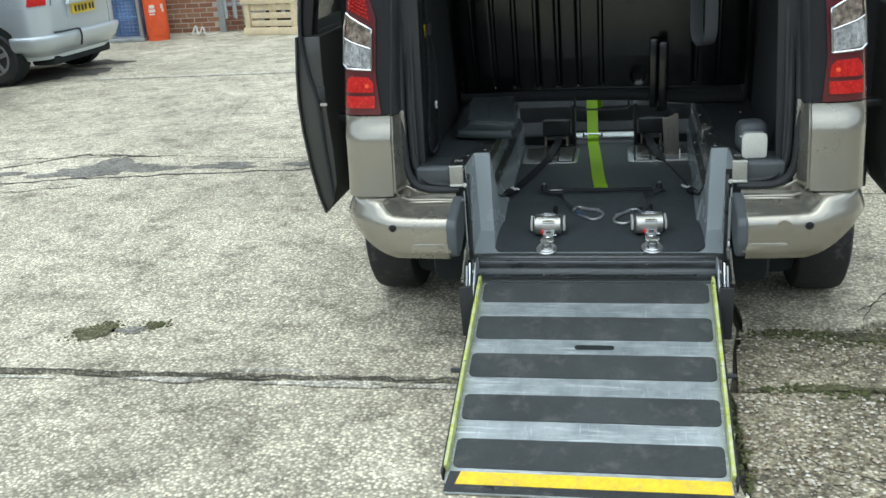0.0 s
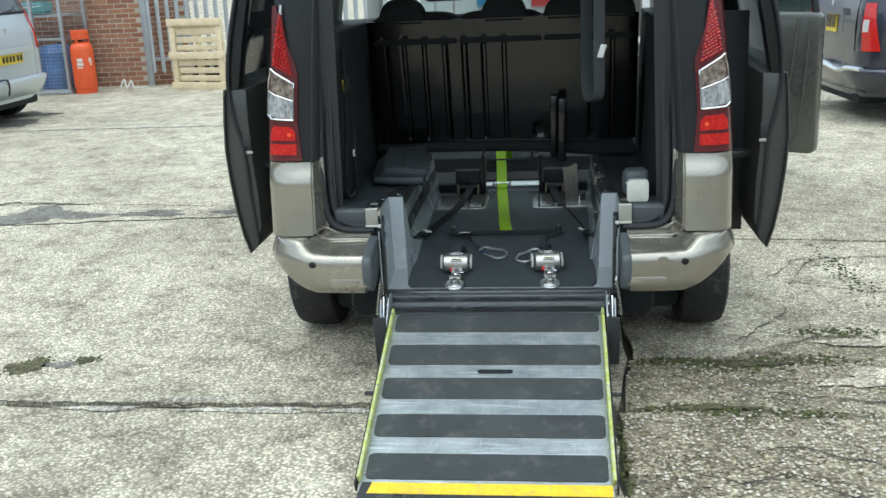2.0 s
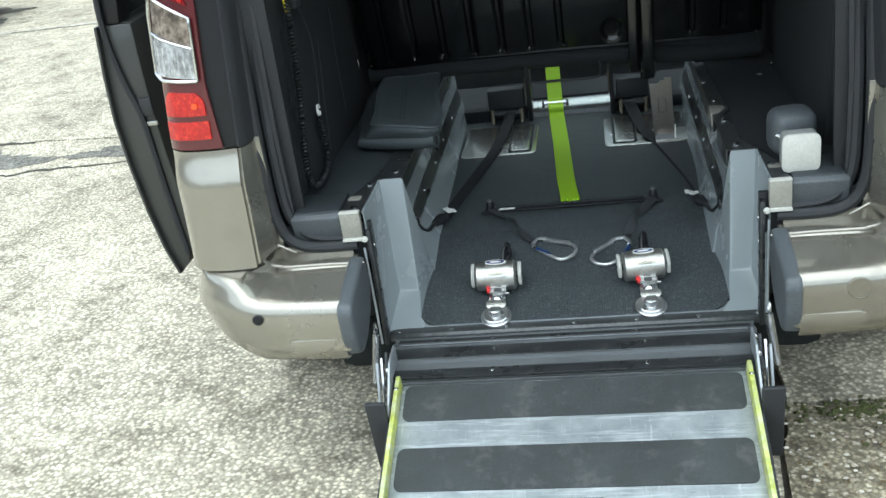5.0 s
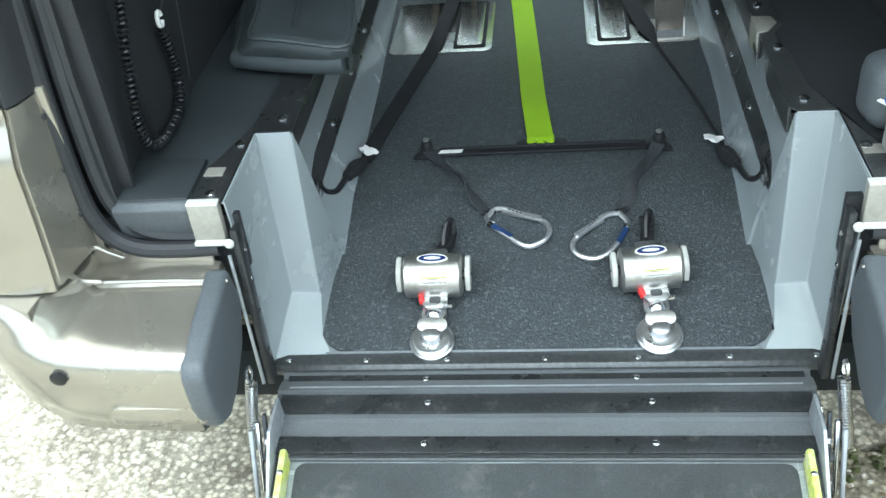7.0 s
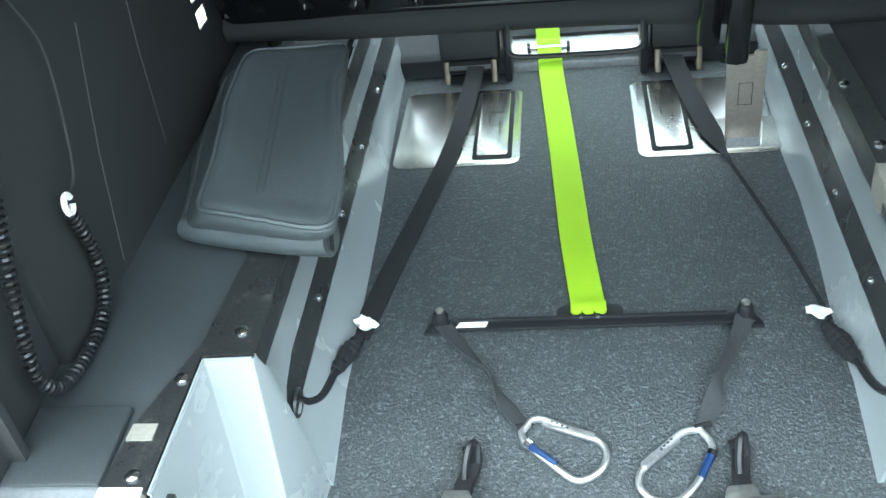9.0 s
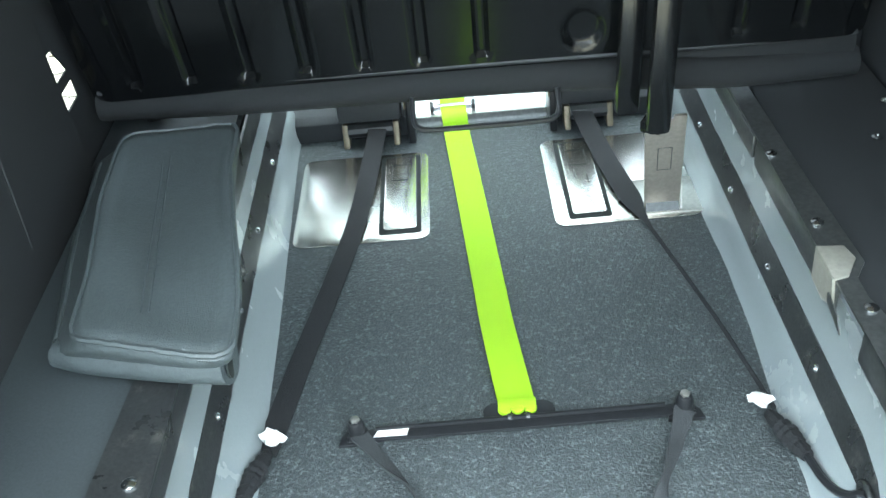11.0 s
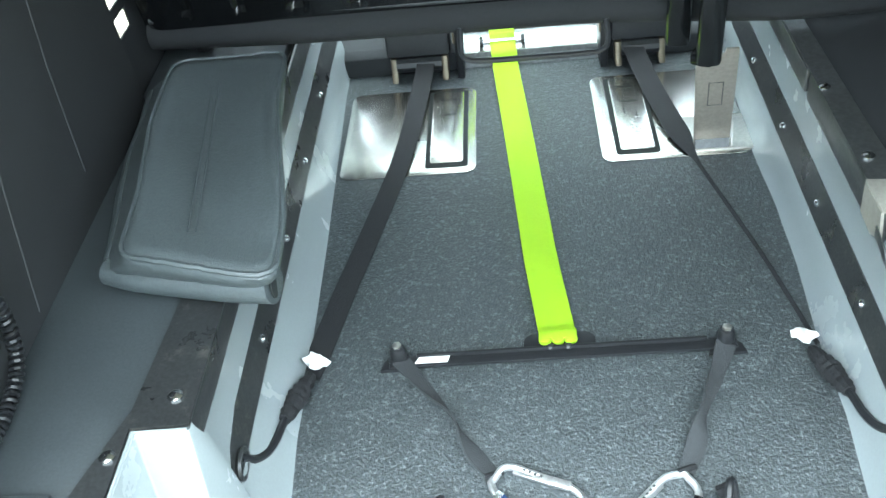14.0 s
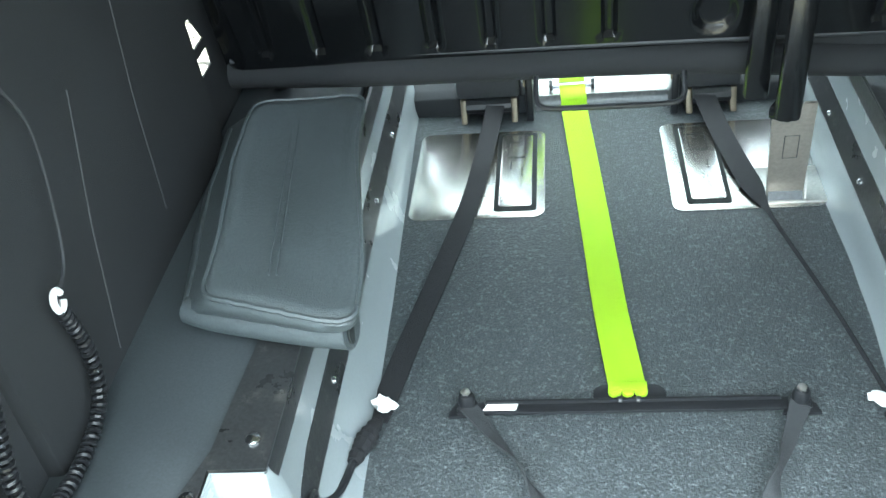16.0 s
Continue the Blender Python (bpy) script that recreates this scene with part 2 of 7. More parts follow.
M = {
    "taupe": mat("taupe_metallic_paint", (0.35, 0.332, 0.28), 0.27, 0.72, 0.06, 400, 3, coat=0.7, rvar=0.05, dirt=(0.19, 0.17, 0.14), dirt_amount=0.1),
    # dark copy of the taupe paint, with the sliding doors' shade put into the colour
    "taupe_shaded": mat("taupe_shaded_paint", (0.048, 0.050, 0.046), 0.5, 0.1, 0.1, 200, 4, coat=0.3),
    # taupe paint again, darkened in colour for the shaded side of the open door
    "taupe_door_shaded": mat("taupe_door_shaded_paint", (0.115, 0.118, 0.106), 0.3, 0.55, 0.08, 200, 4, coat=0.5),
    "silver": mat("silver_blue_car_paint", (0.50, 0.55, 0.58), 0.3, 0.35, 0.05, 300, 2, coat=0.7, rvar=0.05),
    "car_green": mat("dark_green_car_paint", (0.05, 0.075, 0.07), 0.28, 0.3, 0.08, 300, 2, coat=0.8, rvar=0.05),
    "navy": mat("dark_navy_car_paint", (0.022, 0.025, 0.04), 0.28, 0.2, 0.1, 300, 2, coat=0.8, rvar=0.05),
    "black": mat("black_plastic_trim", (0.028, 0.030, 0.033), 0.55, 0.0, 0.2, 300, 7, bump=0.25, bscale=900),
    "gloss_black": mat("gloss_black_trim", (0.014, 0.015, 0.017), 0.34, 0.0, 0.15, 200, 5, spec=0.35),
    "seat_plastic": mat("black_moulded_seat_plastic", (0.0045, 0.005, 0.0055), 0.2, 0.0, 0.2, 300, 6, spec=0.5, coat=0.2, rvar=0.05),
    "seat_felt": mat("dark_seat_felt", (0.011, 0.0125, 0.014), 0.9, 0.0, 0.25, 500, 6, bump=0.4, bscale=1200),
    "grey_thread": mat("grey_stitching_thread", (0.06, 0.072, 0.077), 0.8),
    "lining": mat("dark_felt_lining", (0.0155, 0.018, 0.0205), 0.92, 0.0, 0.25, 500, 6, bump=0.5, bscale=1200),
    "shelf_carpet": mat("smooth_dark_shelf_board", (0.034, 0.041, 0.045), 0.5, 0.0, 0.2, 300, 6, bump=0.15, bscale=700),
    "trim_grey": mat("grey_pillar_trim", (0.28, 0.29, 0.28), 0.6, 0.0, 0.08, 300, 6, bump=0.15, bscale=900),
    "rubber": mat("dark_rubber_seal", (0.024, 0.026, 0.029), 0.6, 0.0, 0.2, 200, 9),
    "tyre": mat("dusty_tyre_rubber", (0.024, 0.024, 0.025), 0.8, 0.0, 0.25, 120, 9, bump=0.4, bscale=200, dirt=(0.09, 0.085, 0.075), dirt_amount=0.25),
    "under": mat("underbody_black", (0.008, 0.012, 0.012), 0.9, 0.0, 0.2, 60, 5),
    "steel_paint": mat("blue_grey_painted_steel", (0.25, 0.28, 0.292), 0.27, 0.0, 0.03, 250, 6, bump=0.06, bscale=500, coat=0.4, rvar=0.03),
    "mat_floor": mat("dark_grey_speckled_floor_mat", (0.039, 0.047, 0.051), 0.40, 0.0, 0.5, 300, 3, bump=1.0, bscale=230, dirt=(0.105, 0.122, 0.130), dirt_amount=0.0, speckle=170),
    "tread": mat("grey_grip_tread", (0.060, 0.068, 0.068), 0.75, 0.0, 0.4, 600, 6, bump=0.8, bscale=900, dirt=(0.12, 0.12, 0.115), dirt_amount=0.3),
    "ramp_alu": scuffed_alu_mat("wheel_scuffed_aluminium"),
    "steel": mat("brushed_stainless_steel", (0.60, 0.59, 0.56), 0.38, 1.0, 0.12, 150, 12, bump=0.08, bscale=500, rvar=0.1),
    "plate_steel": mat("satin_steel_plate", (0.58, 0.565, 0.53), 0.25, 1.0, 0.12, 150, 10, bump=0.04, bscale=60, rvar=0.09),
    "chrome": mat("polished_steel", (0.72, 0.73, 0.74), 0.14, 1.0, 0.05, 200, 9, rvar=0.06),
    "nose_steel": mat("bright_steel_step_nose", (0.50, 0.50, 0.49), 0.24, 1.0, 0.10, 200, 30, rvar=0.06),
    "stand_steel": mat("tan_tinted_steel", (0.36, 0.33, 0.29), 0.42, 0.7, 0.1, 150, 10),
    "brass_steel": mat("brass_tinted_steel", (0.13, 0.11, 0.075), 0.42, 0.6, 0.2, 150, 10),
    "zinc": mat("galvanised_steel", (0.42, 0.45, 0.47), 0.5, 0.6, 0.15, 60, 6),
    "dark_steel": mat("black_coated_steel", (0.045, 0.048, 0.050), 0.30, 0.45, 0.25, 200, 12, bump=0.06, dirt=(0.12, 0.12, 0.11), dirt_amount=0.2),
    "hinge_grey": mat("dark_grey_coated_panel", (0.12, 0.13, 0.134), 0.5, 0.1, 0.15, 300, 6, bump=0.3, bscale=700),
    "dull_steel": mat("dull_brown_steel_trim", (0.082, 0.087, 0.088), 0.36, 0.5, 0.25, 120, 9),
    "lime": let_through(mat("lime_yellow_webbing", (0.40, 0.66, 0.016), 0.6, 0.0, 0.1, 700, 8, bump=0.5, bscale=1400), 0.2, (0.5, 0.8, 0.02)),
    "lime_edge": mat("lime_yellow_edge_strip", (0.46, 0.52, 0.10), 0.55, 0.0, 0.3, 60, 12, dirt=(0.50, 0.52, 0.36), dirt_amount=0.7),
    "yellow": mat("worn_yellow_ramp_edge", (0.80, 0.55, 0.02), 0.5, 0.0, 0.12, 60, 12, dirt=(0.5, 0.38, 0.08), dirt_amount=0.35),
    "webbing": mat("black_webbing", (0.008, 0.009, 0.0115), 0.8, 0.0, 0.25, 800, 9, bump=0.5, bscale=1500),
    "grey_web": mat("grey_worn_webbing", (0.034, 0.038, 0.042), 0.75, 0.0, 0.25, 700, 9, bump=0.5, bscale=1400),
    "belt_web": mat("grey_satin_belt_webbing", (0.05, 0.055, 0.06), 0.42, 0.0, 0.2, 900, 9, bump=0.3, bscale=1600),
    "vinyl": mat("slate_grey_vinyl_fabric", (0.064, 0.077, 0.082), 0.46, 0.0, 0.22, 260, 7, bump=0.35, bscale=420),
    "white": mat("white_paper_tag", (0.75, 0.75, 0.73), 0.7, 0.0, 0.06, 200, 12),
    "ivory": mat("pale_plastic", (0.55, 0.55, 0.50), 0.5, 0.0, 0.08, 200, 9),
    "blue": mat("blue_anodised_gate", (0.018, 0.05, 0.15), 0.35, 0.4, 0.1, 200, 9),
    "red": mat("red_plastic_tab", (0.6, 0.03, 0.03), 0.4, 0.0, 0.1, 200, 9),
    "label_yellow": mat("yellow_label", (0.55, 0.52, 0.12), 0.5, 0.0, 0.1, 200, 9),
    "orange": mat("orange_red_bottle_paint", (0.72, 0.10, 0.025), 0.45, 0.0, 0.12, 60, 7, dirt=(0.5, 0.09, 0.04), dirt_amount=0.3),
    "pale_mark": mat("faded_white_stencil", (0.7, 0.62, 0.56), 0.6),
    "plate": mat("yellow_number_plate", (0.75, 0.55, 0.04), 0.4),
    "plate_bar": mat("black_plate_bars", (0.02, 0.02, 0.02), 0.4),
    "pine": mat("pale_pine_boards", (0.68, 0.57, 0.38), 0.8, 0.0, 0.15, 40, 6, bump=0.3, bscale=80),
    "mortar": mat("pale_mortar", (0.50, 0.45, 0.37), 0.95, 0.0, 0.15, 80, 4),
    "brick": brick_mat("red_brick"),
    "drum_blue": mat("blue_plastic_drum", (0.09, 0.18, 0.40), 0.45, 0.0, 0.1, 60, 5),
    "pink": mat("faded_pink_plastic", (0.5, 0.15, 0.22), 0.6),
    "teal": mat("faded_teal_plastic", (0.12, 0.32, 0.32), 0.6),
    "shed": mat("pale_render_wall", (0.55, 0.57, 0.58), 0.8, 0.0, 0.1, 30, 2),
    "yard_wall": mat("grey_rendered_wall", (0.20, 0.195, 0.18), 0.9, 0.0, 0.15, 12, 0.8),
    "shed_red": mat("red_fascia_board", (0.5, 0.04, 0.05), 0.5),
    "shed_blue": mat("blue_fascia_board", (0.05, 0.22, 0.42), 0.5),
    "rim": mat("silver_alloy_rim", (0.5, 0.5, 0.5), 0.35, 0.8, 0.08),
    # glow and reflections inside the lens are coloured in as brighter red patches
    "lamp_red": mat("red_lamp_lens", (0.50, 0.014, 0.014), 0.14, 0.0, 0.25, 160, 45, coat=0.4, dirt=(0.80, 0.05, 0.02), dirt_amount=0.35),
    "lamp_deep": mat("deep_red_lamp_lens", (0.26, 0.010, 0.014), 0.16, 0.0, 0.2, 160, 45, coat=0.4),
    "lamp_orange": mat("orange_lens_glow", (0.85, 0.10, 0.03), 0.2),
    "tan_metal": mat("tan_grey_metal", (0.34, 0.33, 0.29), 0.45, 0.3, 0.1),
    "lamp_dark": mat("dark_red_lamp_housing", (0.10, 0.014, 0.018), 0.2, 0.0, 0.1, 200, 9, coat=0.6),
    "lamp_clear": mat("silvered_lamp_lens", (0.62, 0.63, 0.64), 0.18, 0.35, 0.35, 60, 30, coat=0.6),
    "lamp_white": mat("frosted_white_lamp_lens", (0.55, 0.54, 0.53), 0.2, 0.0, 0.1, 60, 30, coat=0.4),
    "lamp_smoke": mat("smoked_lamp_lens", (0.34, 0.28, 0.23), 0.18, 0.35, 0.5, 60, 30, coat=0.6),
    "glass": glass_mat("tinted_car_glass", (0.55, 0.62, 0.60)),
    "privacy_glass": glass_mat("smoky_privacy_glass", (0.30, 0.33, 0.32)),
    "dark_glass": mat("dark_tinted_window", (0.02, 0.028, 0.03), 0.06, 0.0, 0.1, 50, 2, coat=0.5, rvar=0.02),
    "moss": mat("green_moss", (0.075, 0.085, 0.025), 0.95, 0.0, 0.4, 300, 20),
    "moss_dirt": aggregate_mat("mossy_dirt", (0.22, 0.21, 0.13), (0.12, 0.115, 0.055), (0.045, 0.042, 0.025), moss=0.7, crack=0.0),
    "cap_grey": mat("blue_grey_soft_plastic", (0.085, 0.096, 0.104), 0.5, 0.0, 0.15, 200, 8, bump=0.1),
    "litter": mat("dry_leaf_litter", (0.17, 0.13, 0.07), 0.95, 0.0, 0.4, 300, 20),
    "joint": mat("dark_joint_dirt", (0.062, 0.057, 0.045), 0.98, 0.0, 0.4, 120, 6, bump=0.8, bscale=150),
    "concrete": aggregate_mat("worn_pebbled_concrete", (0.86, 0.82, 0.70), (0.66, 0.615, 0.50), (0.24, 0.22, 0.175), crack=0.0),
    "concrete_old": aggregate_mat("mossy_pebbled_concrete", (0.64, 0.60, 0.49), (0.385, 0.345, 0.25), (0.12, 0.11, 0.08), moss=0.8, crack=0.8),
    "concrete_pale": aggregate_mat("pale_worn_concrete", (0.86, 0.84, 0.77), (0.68, 0.66, 0.59), (0.35, 0.34, 0.3), moss=0.0, crack=0.0),
    # dark tone of the shadow painted under the silver van
    "van_shade": aggregate_mat("shade_darkened_concrete", (0.24, 0.235, 0.215), (0.16, 0.155, 0.14), (0.07, 0.068, 0.06), moss=0.2, crack=0.0),
    "concrete_dark": aggregate_mat("dark_patched_concrete", (0.34, 0.335, 0.31), (0.25, 0.245, 0.225), (0.13, 0.125, 0.115), moss=0.2, crack=0.0),
}


# ---------------------------------------------------------------- mesh helpers
def finish(bm, name, material, parent=None, label="", smooth=True, angle=35):
    bmesh.ops.recalc_face_normals(bm, faces=bm.faces)
    me = bpy.data.meshes.new(name)
    bm.to_mesh(me)
    bm.free()
    if smooth:
        for p in me.polygons:
            p.use_smooth = True
        me.set_sharp_from_angle(angle=radians(angle))
    me.materials.append(M[material] if isinstance(material, str) else material)
    ob = new(name, me)
    if parent:
        ob.parent = parent
    if label:
        ob["label"] = label
    return ob


def part(name, bm, material, parent, label="", smooth=True, angle=35):
    return finish(bm, name, material, parent, label, smooth, angle)


def thing(name, label, category, at=(0, 0, 0), group="", kind=""):
    """The Empty of a thing; its parts are given in world places."""
    e = new(name)
    e.empty_display_size = 0.05
    return tagged(e, label, category, group, kind)


def box(size, at=(0, 0, 0), rot=(0, 0, 0), bevel=0.0, seg=2, bm=None):
    b = bmesh.new()
    bmesh.ops.create_cube(b, size=1.0, matrix=Matrix.Diagonal((*size, 1)))
    if bevel:
        bmesh.ops.bevel(b, geom=list(b.edges), offset=bevel, segments=seg, affect="EDGES", profile=0.5)
    b.transform(pose(*at, *rot))
    return join(bm, b)


def join(bm, b):
    if bm is None:
        return b
    me = bpy.data.meshes.new("tmp")
    b.to_mesh(me)
    b.free()
    bm.from_mesh(me)
    bpy.data.meshes.remove(me)
    return bm


def prism(pts, axis, a, b, bevel=0.0, bm=None, seg=2):
    """A polygon in the other two axes (in order xyz), drawn out along axis from a to b."""
    m = bmesh.new()
    n = "xyz".index(axis)

    def at(p, v):
        q = list(p)
        q.insert(n, v)
        return q

    lo = [m.verts.new(at(p, a)) for p in pts]
    hi = [m.verts.new(at(p, b)) for p in pts]
    m.faces.new(lo)
    m.faces.new(hi)
    for i in range(len(pts)):
        j = (i + 1) % len(pts)
        m.faces.new((lo[i], lo[j], hi[j], hi[i]))
    bmesh.ops.recalc_face_normals(m, faces=m.faces)
    if bevel:
        bmesh.ops.bevel(m, geom=list(m.edges), offset=bevel, segments=seg, affect="EDGES", profile=0.5)
    return join(bm, m)


def rounded(w, h, r, n=5, cx=0.0, cy=0.0):
    """The outline of a rectangle with round corners."""
    out = []
    for k, (sx, sy) in enumerate(((1, 1), (-1, 1), (-1, -1), (1, -1))):
        for i in range(n + 1):
            a = radians(90 * k + 90 * i / n)
            out.append((cx + sx * (w / 2 - r) + r * math.cos(a), cy + sy * (h / 2 - r) + r * math.sin(a)))
    return out


def slab(outline, z0, z1, m=None, bm=None, bevel=0.0):
    b = prism(outline, "z", z0, z1, bevel)
    if m is not None:
        b.transform(m)
    return join(bm, b)


def loft(rows, closed=False, caps=False, bm=None):
    """Quads between rows of points; closed: each row is a ring."""
    m = bmesh.new()
    vs = [[m.verts.new(p) for p in r] for r in rows]
    n = len(rows[0])
    for a, b in zip(vs, vs[1:]):
        for i in range(n if closed else n - 1):
            j = (i + 1) % n
            try:
                m.faces.new((a[i], a[j], b[j], b[i]))
            except ValueError:
                pass
    if caps and closed:
        m.faces.new(vs[0])
        m.faces.new(vs[-1])
    return join(bm, m)


def thick(rows, depth, bm=None):
    """A sheet from rows of points, given a thickness along its back."""
    m = loft(rows)
    bmesh.ops.recalc_face_normals(m, faces=m.faces)
    bmesh.ops.solidify(m, geom=list(m.faces), thickness=depth)
    return join(bm, m)


def smooth_path(pts, n=8):
    """A Catmull-Rom curve through points."""
    p = [Vector(q) for q in pts]
    p = [2 * p[0] - p[1]] + p + [2 * p[-1] - p[-2]]
    out = []
    for i in range(1, len(p) - 2):
        for k in range(n):
            t = k / n
            a, b, c, d = p[i - 1 : i + 3]
            out.append(0.5 * ((2 * b) + (c - a) * t + (2 * a - 5 * b + 4 * c - d) * t * t + (3 * b - a - 3 * c + d) * t**3))
    return out + [p[-2]]


def tube(path, r, sides=8, bm=None, closed=False, taper=None):
    path = [Vector(p) for p in path]
    rows, up = [], None
    n = len(path)
    for i, p in enumerate(path):
        d = (path[(i + 1) % n] if closed or i + 1 < n else p) - (path[i - 1] if closed or i else p)
        d.normalize()
        if up is None:
            up = Vector((0, 0, 1)) if abs(d.z) < 0.9 else Vector((1, 0, 0))
        side = d.cross(up).normalized()
        up = side.cross(d).normalized()
        k = r * (taper(i / max(1, n - 1)) if taper else 1)
        rows.append([p + side * (k * math.cos(2 * math.pi * j / sides)) + up * (k * math.sin(2 * math.pi * j / sides)) for j in range(sides)])
    if closed:
        rows.append(rows[0])
    m = loft(rows, closed=True, caps=not closed)
    if closed:
        bmesh.ops.remove_doubles(m, verts=m.verts, dist=1e-6)
    return join(bm, m)


def ribbon(path, width, depth, across, bm=None):
    """A strap along a path; across: the direction of its width, at each point or one for all."""
    rows = []
    path = [Vector(p) for p in path]
    for i, p in enumerate(path):
        d = (path[min(i + 1, len(path) - 1)] - path[max(i - 1, 0)]).normalized()
        a = Vector(across[i] if isinstance(across, list) else across)
        a = (a - d * a.dot(d)).normalized()
        nrm = a.cross(d)
        rows.append([p + a * (sx * width / 2) + nrm * (sy * depth / 2) for sx, sy in ((-1, -1), (1, -1), (1, 1), (-1, 1))])
    return loft(rows, closed=True, caps=True, bm=bm)


def lathe(profile, at=(0, 0, 0), axis="z", sides=24, bm=None):
    """A body of revolution from (radius, height) pairs."""
    rows = []
    for r, h in profile:
        ring = []
        for j in range(sides):
            a = 2 * math.pi * j / sides
            c, s = max(r, 1e-4) * math.cos(a), max(r, 1e-4) * math.sin(a)
            ring.append({"z": (c, s, h), "x": (h, c, s), "y": (c, h, s)}[axis])
        rows.append([Vector(p) + Vector(at) for p in ring])
    return loft(rows, closed=True, caps=True, bm=bm)


def bolt(at, r=0.008, h=0.005, axis="z", sides=10):
    return lathe([(r, 0), (r, h * 0.5), (r * 0.6, h), (0, h * 1.05)], at, axis, sides)


# ---------------------------------------------------------------- ground
rng = random.Random(4)


def jagged(a, b, step=0.09, amp=0.011):
    """Points from a to just before b along an uneven edge."""
    n = max(1, int(math.dist(a, b) / step))
    return [(a[0] + (b[0] - a[0]) * i / n + (rng.uniform(-amp, amp) if 0 < i else 0), a[1] + (b[1] - a[1]) * i / n + (rng.uniform(-amp, amp) if 0 < i else 0)) for i in range(n)]


def ground_sheet():
    bm = bmesh.new()
    bmesh.ops.create_grid(bm, x_segments=8, y_segments=8, size=900, matrix=Matrix.Translation((0, 0, -0.022)))
    ob = finish(bm, "ground", "joint", smooth=False)
    return tagged(ob, "dark dirt and grit beneath the concrete yard slabs", "ground", kind="structure")


def slab_piece(corners, parent, material="concrete", z=0.0):
    pts = []
    for i, c in enumerate(corners):
        d = corners[(i + 1) % len(corners)]
        far = max(abs(c[0]), abs(c[1]), abs(d[0]), abs(d[1])) > 14
        if not far:
            pts += jagged(c, d)
            continue
        inside = [k / 4000 for k in range(4001) if abs(c[0] + (d[0] - c[0]) * k / 4000) < 9 and -3 < c[1] + (d[1] - c[1]) * k / 4000 < 12]
        if inside:
            a, b = (tuple(c[n] + (d[n] - c[n]) * f for n in (0, 1)) for f in (inside[0], inside[-1]))
            pts += ([c] if inside[0] > 0 else []) + jagged(a, b) + ([b] if inside[-1] < 1 else [])
        else:
            pts.append(c)
    bm = bmesh.new()
    top = [bm.verts.new((x, y, z)) for x, y in pts]
    low = [bm.verts.new((x, y, -0.03)) for x, y in pts]
    sheet = bmesh.new()
    sv = [sheet.verts.new((x, y, z)) for x, y in pts]
    rim = [sheet.edges.new((sv[i - 1], sv[i])) for i in range(len(sv))]
    bmesh.ops.triangle_fill(sheet, edges=rim, use_beauty=False, use_dissolve=False)
    for i in range(len(pts)):
        j = (i + 1) % len(pts)
        bm.faces.new((low[i], low[j], top[j], top[i]))
    bm = join(bm, sheet)
    bmesh.ops.remove_doubles(bm, verts=bm.verts, dist=1e-5)
    return part("slab", bm, material, parent, smooth=False)


ground = ground_sheet()
pavement = thing("pavement", "worn pale concrete yard with exposed pebbles, cracks and moss", "pavement", kind="structure")
G = 0.012
SLABS = [
    ([(-70, -70), (0.43, -70), (0.43, -0.18), (-70, -0.18)], "concrete", 0.0),
    ([(0.43 + 2 * G, -70), (70, -70), (70, -0.26), (1.2, -0.225), (0.8, -0.13), (0.43 + 2 * G, -0.19)], "concrete_old", -0.004),
    ([(-70, -0.133), (0.455, -0.133), (0.52, 0.32), (0.46, 3.1), (-2.1, 3.17), (-3.2, 3.33), (-70, 2.95)], "concrete", 0.002),
    ([(0.48, -0.165), (0.8, -0.11), (1.2, -0.2), (70, -0.23), (70, 0.9), (1.36, 0.56), (0.95, 0.33), (0.53, 0.32)], "concrete_old", -0.002),
    ([(0.545, 0.335), (0.94, 0.35), (1.33, 0.58), (70, 0.94), (70, 2.0), (2.1, 2.03), (1.58, 2.1), (0.49, 2.2)], "concrete", 0.0),
    ([(0.485, 2.22), (1.58, 2.125), (2.1, 2.055), (70, 2.03), (70, 7.1), (0.48, 7.1)], "concrete", 0.003),
    ([(-70, 2.98), (-3.21, 3.36), (-2.1, 3.2), (0.455, 3.13), (0.455, 7.1), (-3.5, 7.12), (-70, 7.25)], "concrete", 0.0),
    ([(-70, 7.275), (-3.5, 7.145), (70, 7.125), (70, 70), (-70, 70)], "concrete", 0.0),
]
for corners, material, z in SLABS:
    slab_piece(corners, pavement, material, z)
def blot(cx, cy, rx, ry, material, seed, z=0.0045, n=26):
    """An uneven patch lying on the slabs: worn, mossy, or painted shade."""
    z += 0.0001 * (seed % 20)
    r = random.Random(seed)
    bm = bmesh.new()
    mid = bm.verts.new((cx, cy, z))
    ring = []
    for k in range(n):
        a = 2 * math.pi * k / n
        f = max(0.25, 0.72 + 0.3 * math.sin(3 * a + seed) * r.uniform(0.4, 1) + r.uniform(-0.16, 0.16))
        ring.append(bm.verts.new((cx + rx * f * math.cos(a), cy + ry * f * math.sin(a), z)))
    for k in range(n):
        bm.faces.new((mid, ring[k], ring[(k + 1) % n]))
    return part("worn_or_shade_patch", bm, material, pavement, smooth=False)


for k, (cx, cy, rx, ry) in enumerate(((-3.45, 3.0, 0.48, 0.3), (-3.75, 2.86, 0.3, 0.16), (-2.62, 3.0, 0.34, 0.13), (-2.05, 3.02, 0.2, 0.09), (-4.35, 2.85, 0.35, 0.12), (1.0, 2.3, 0.3, 0.12))):
    blot(cx, cy, rx, ry, "concrete_dark", k + 2)
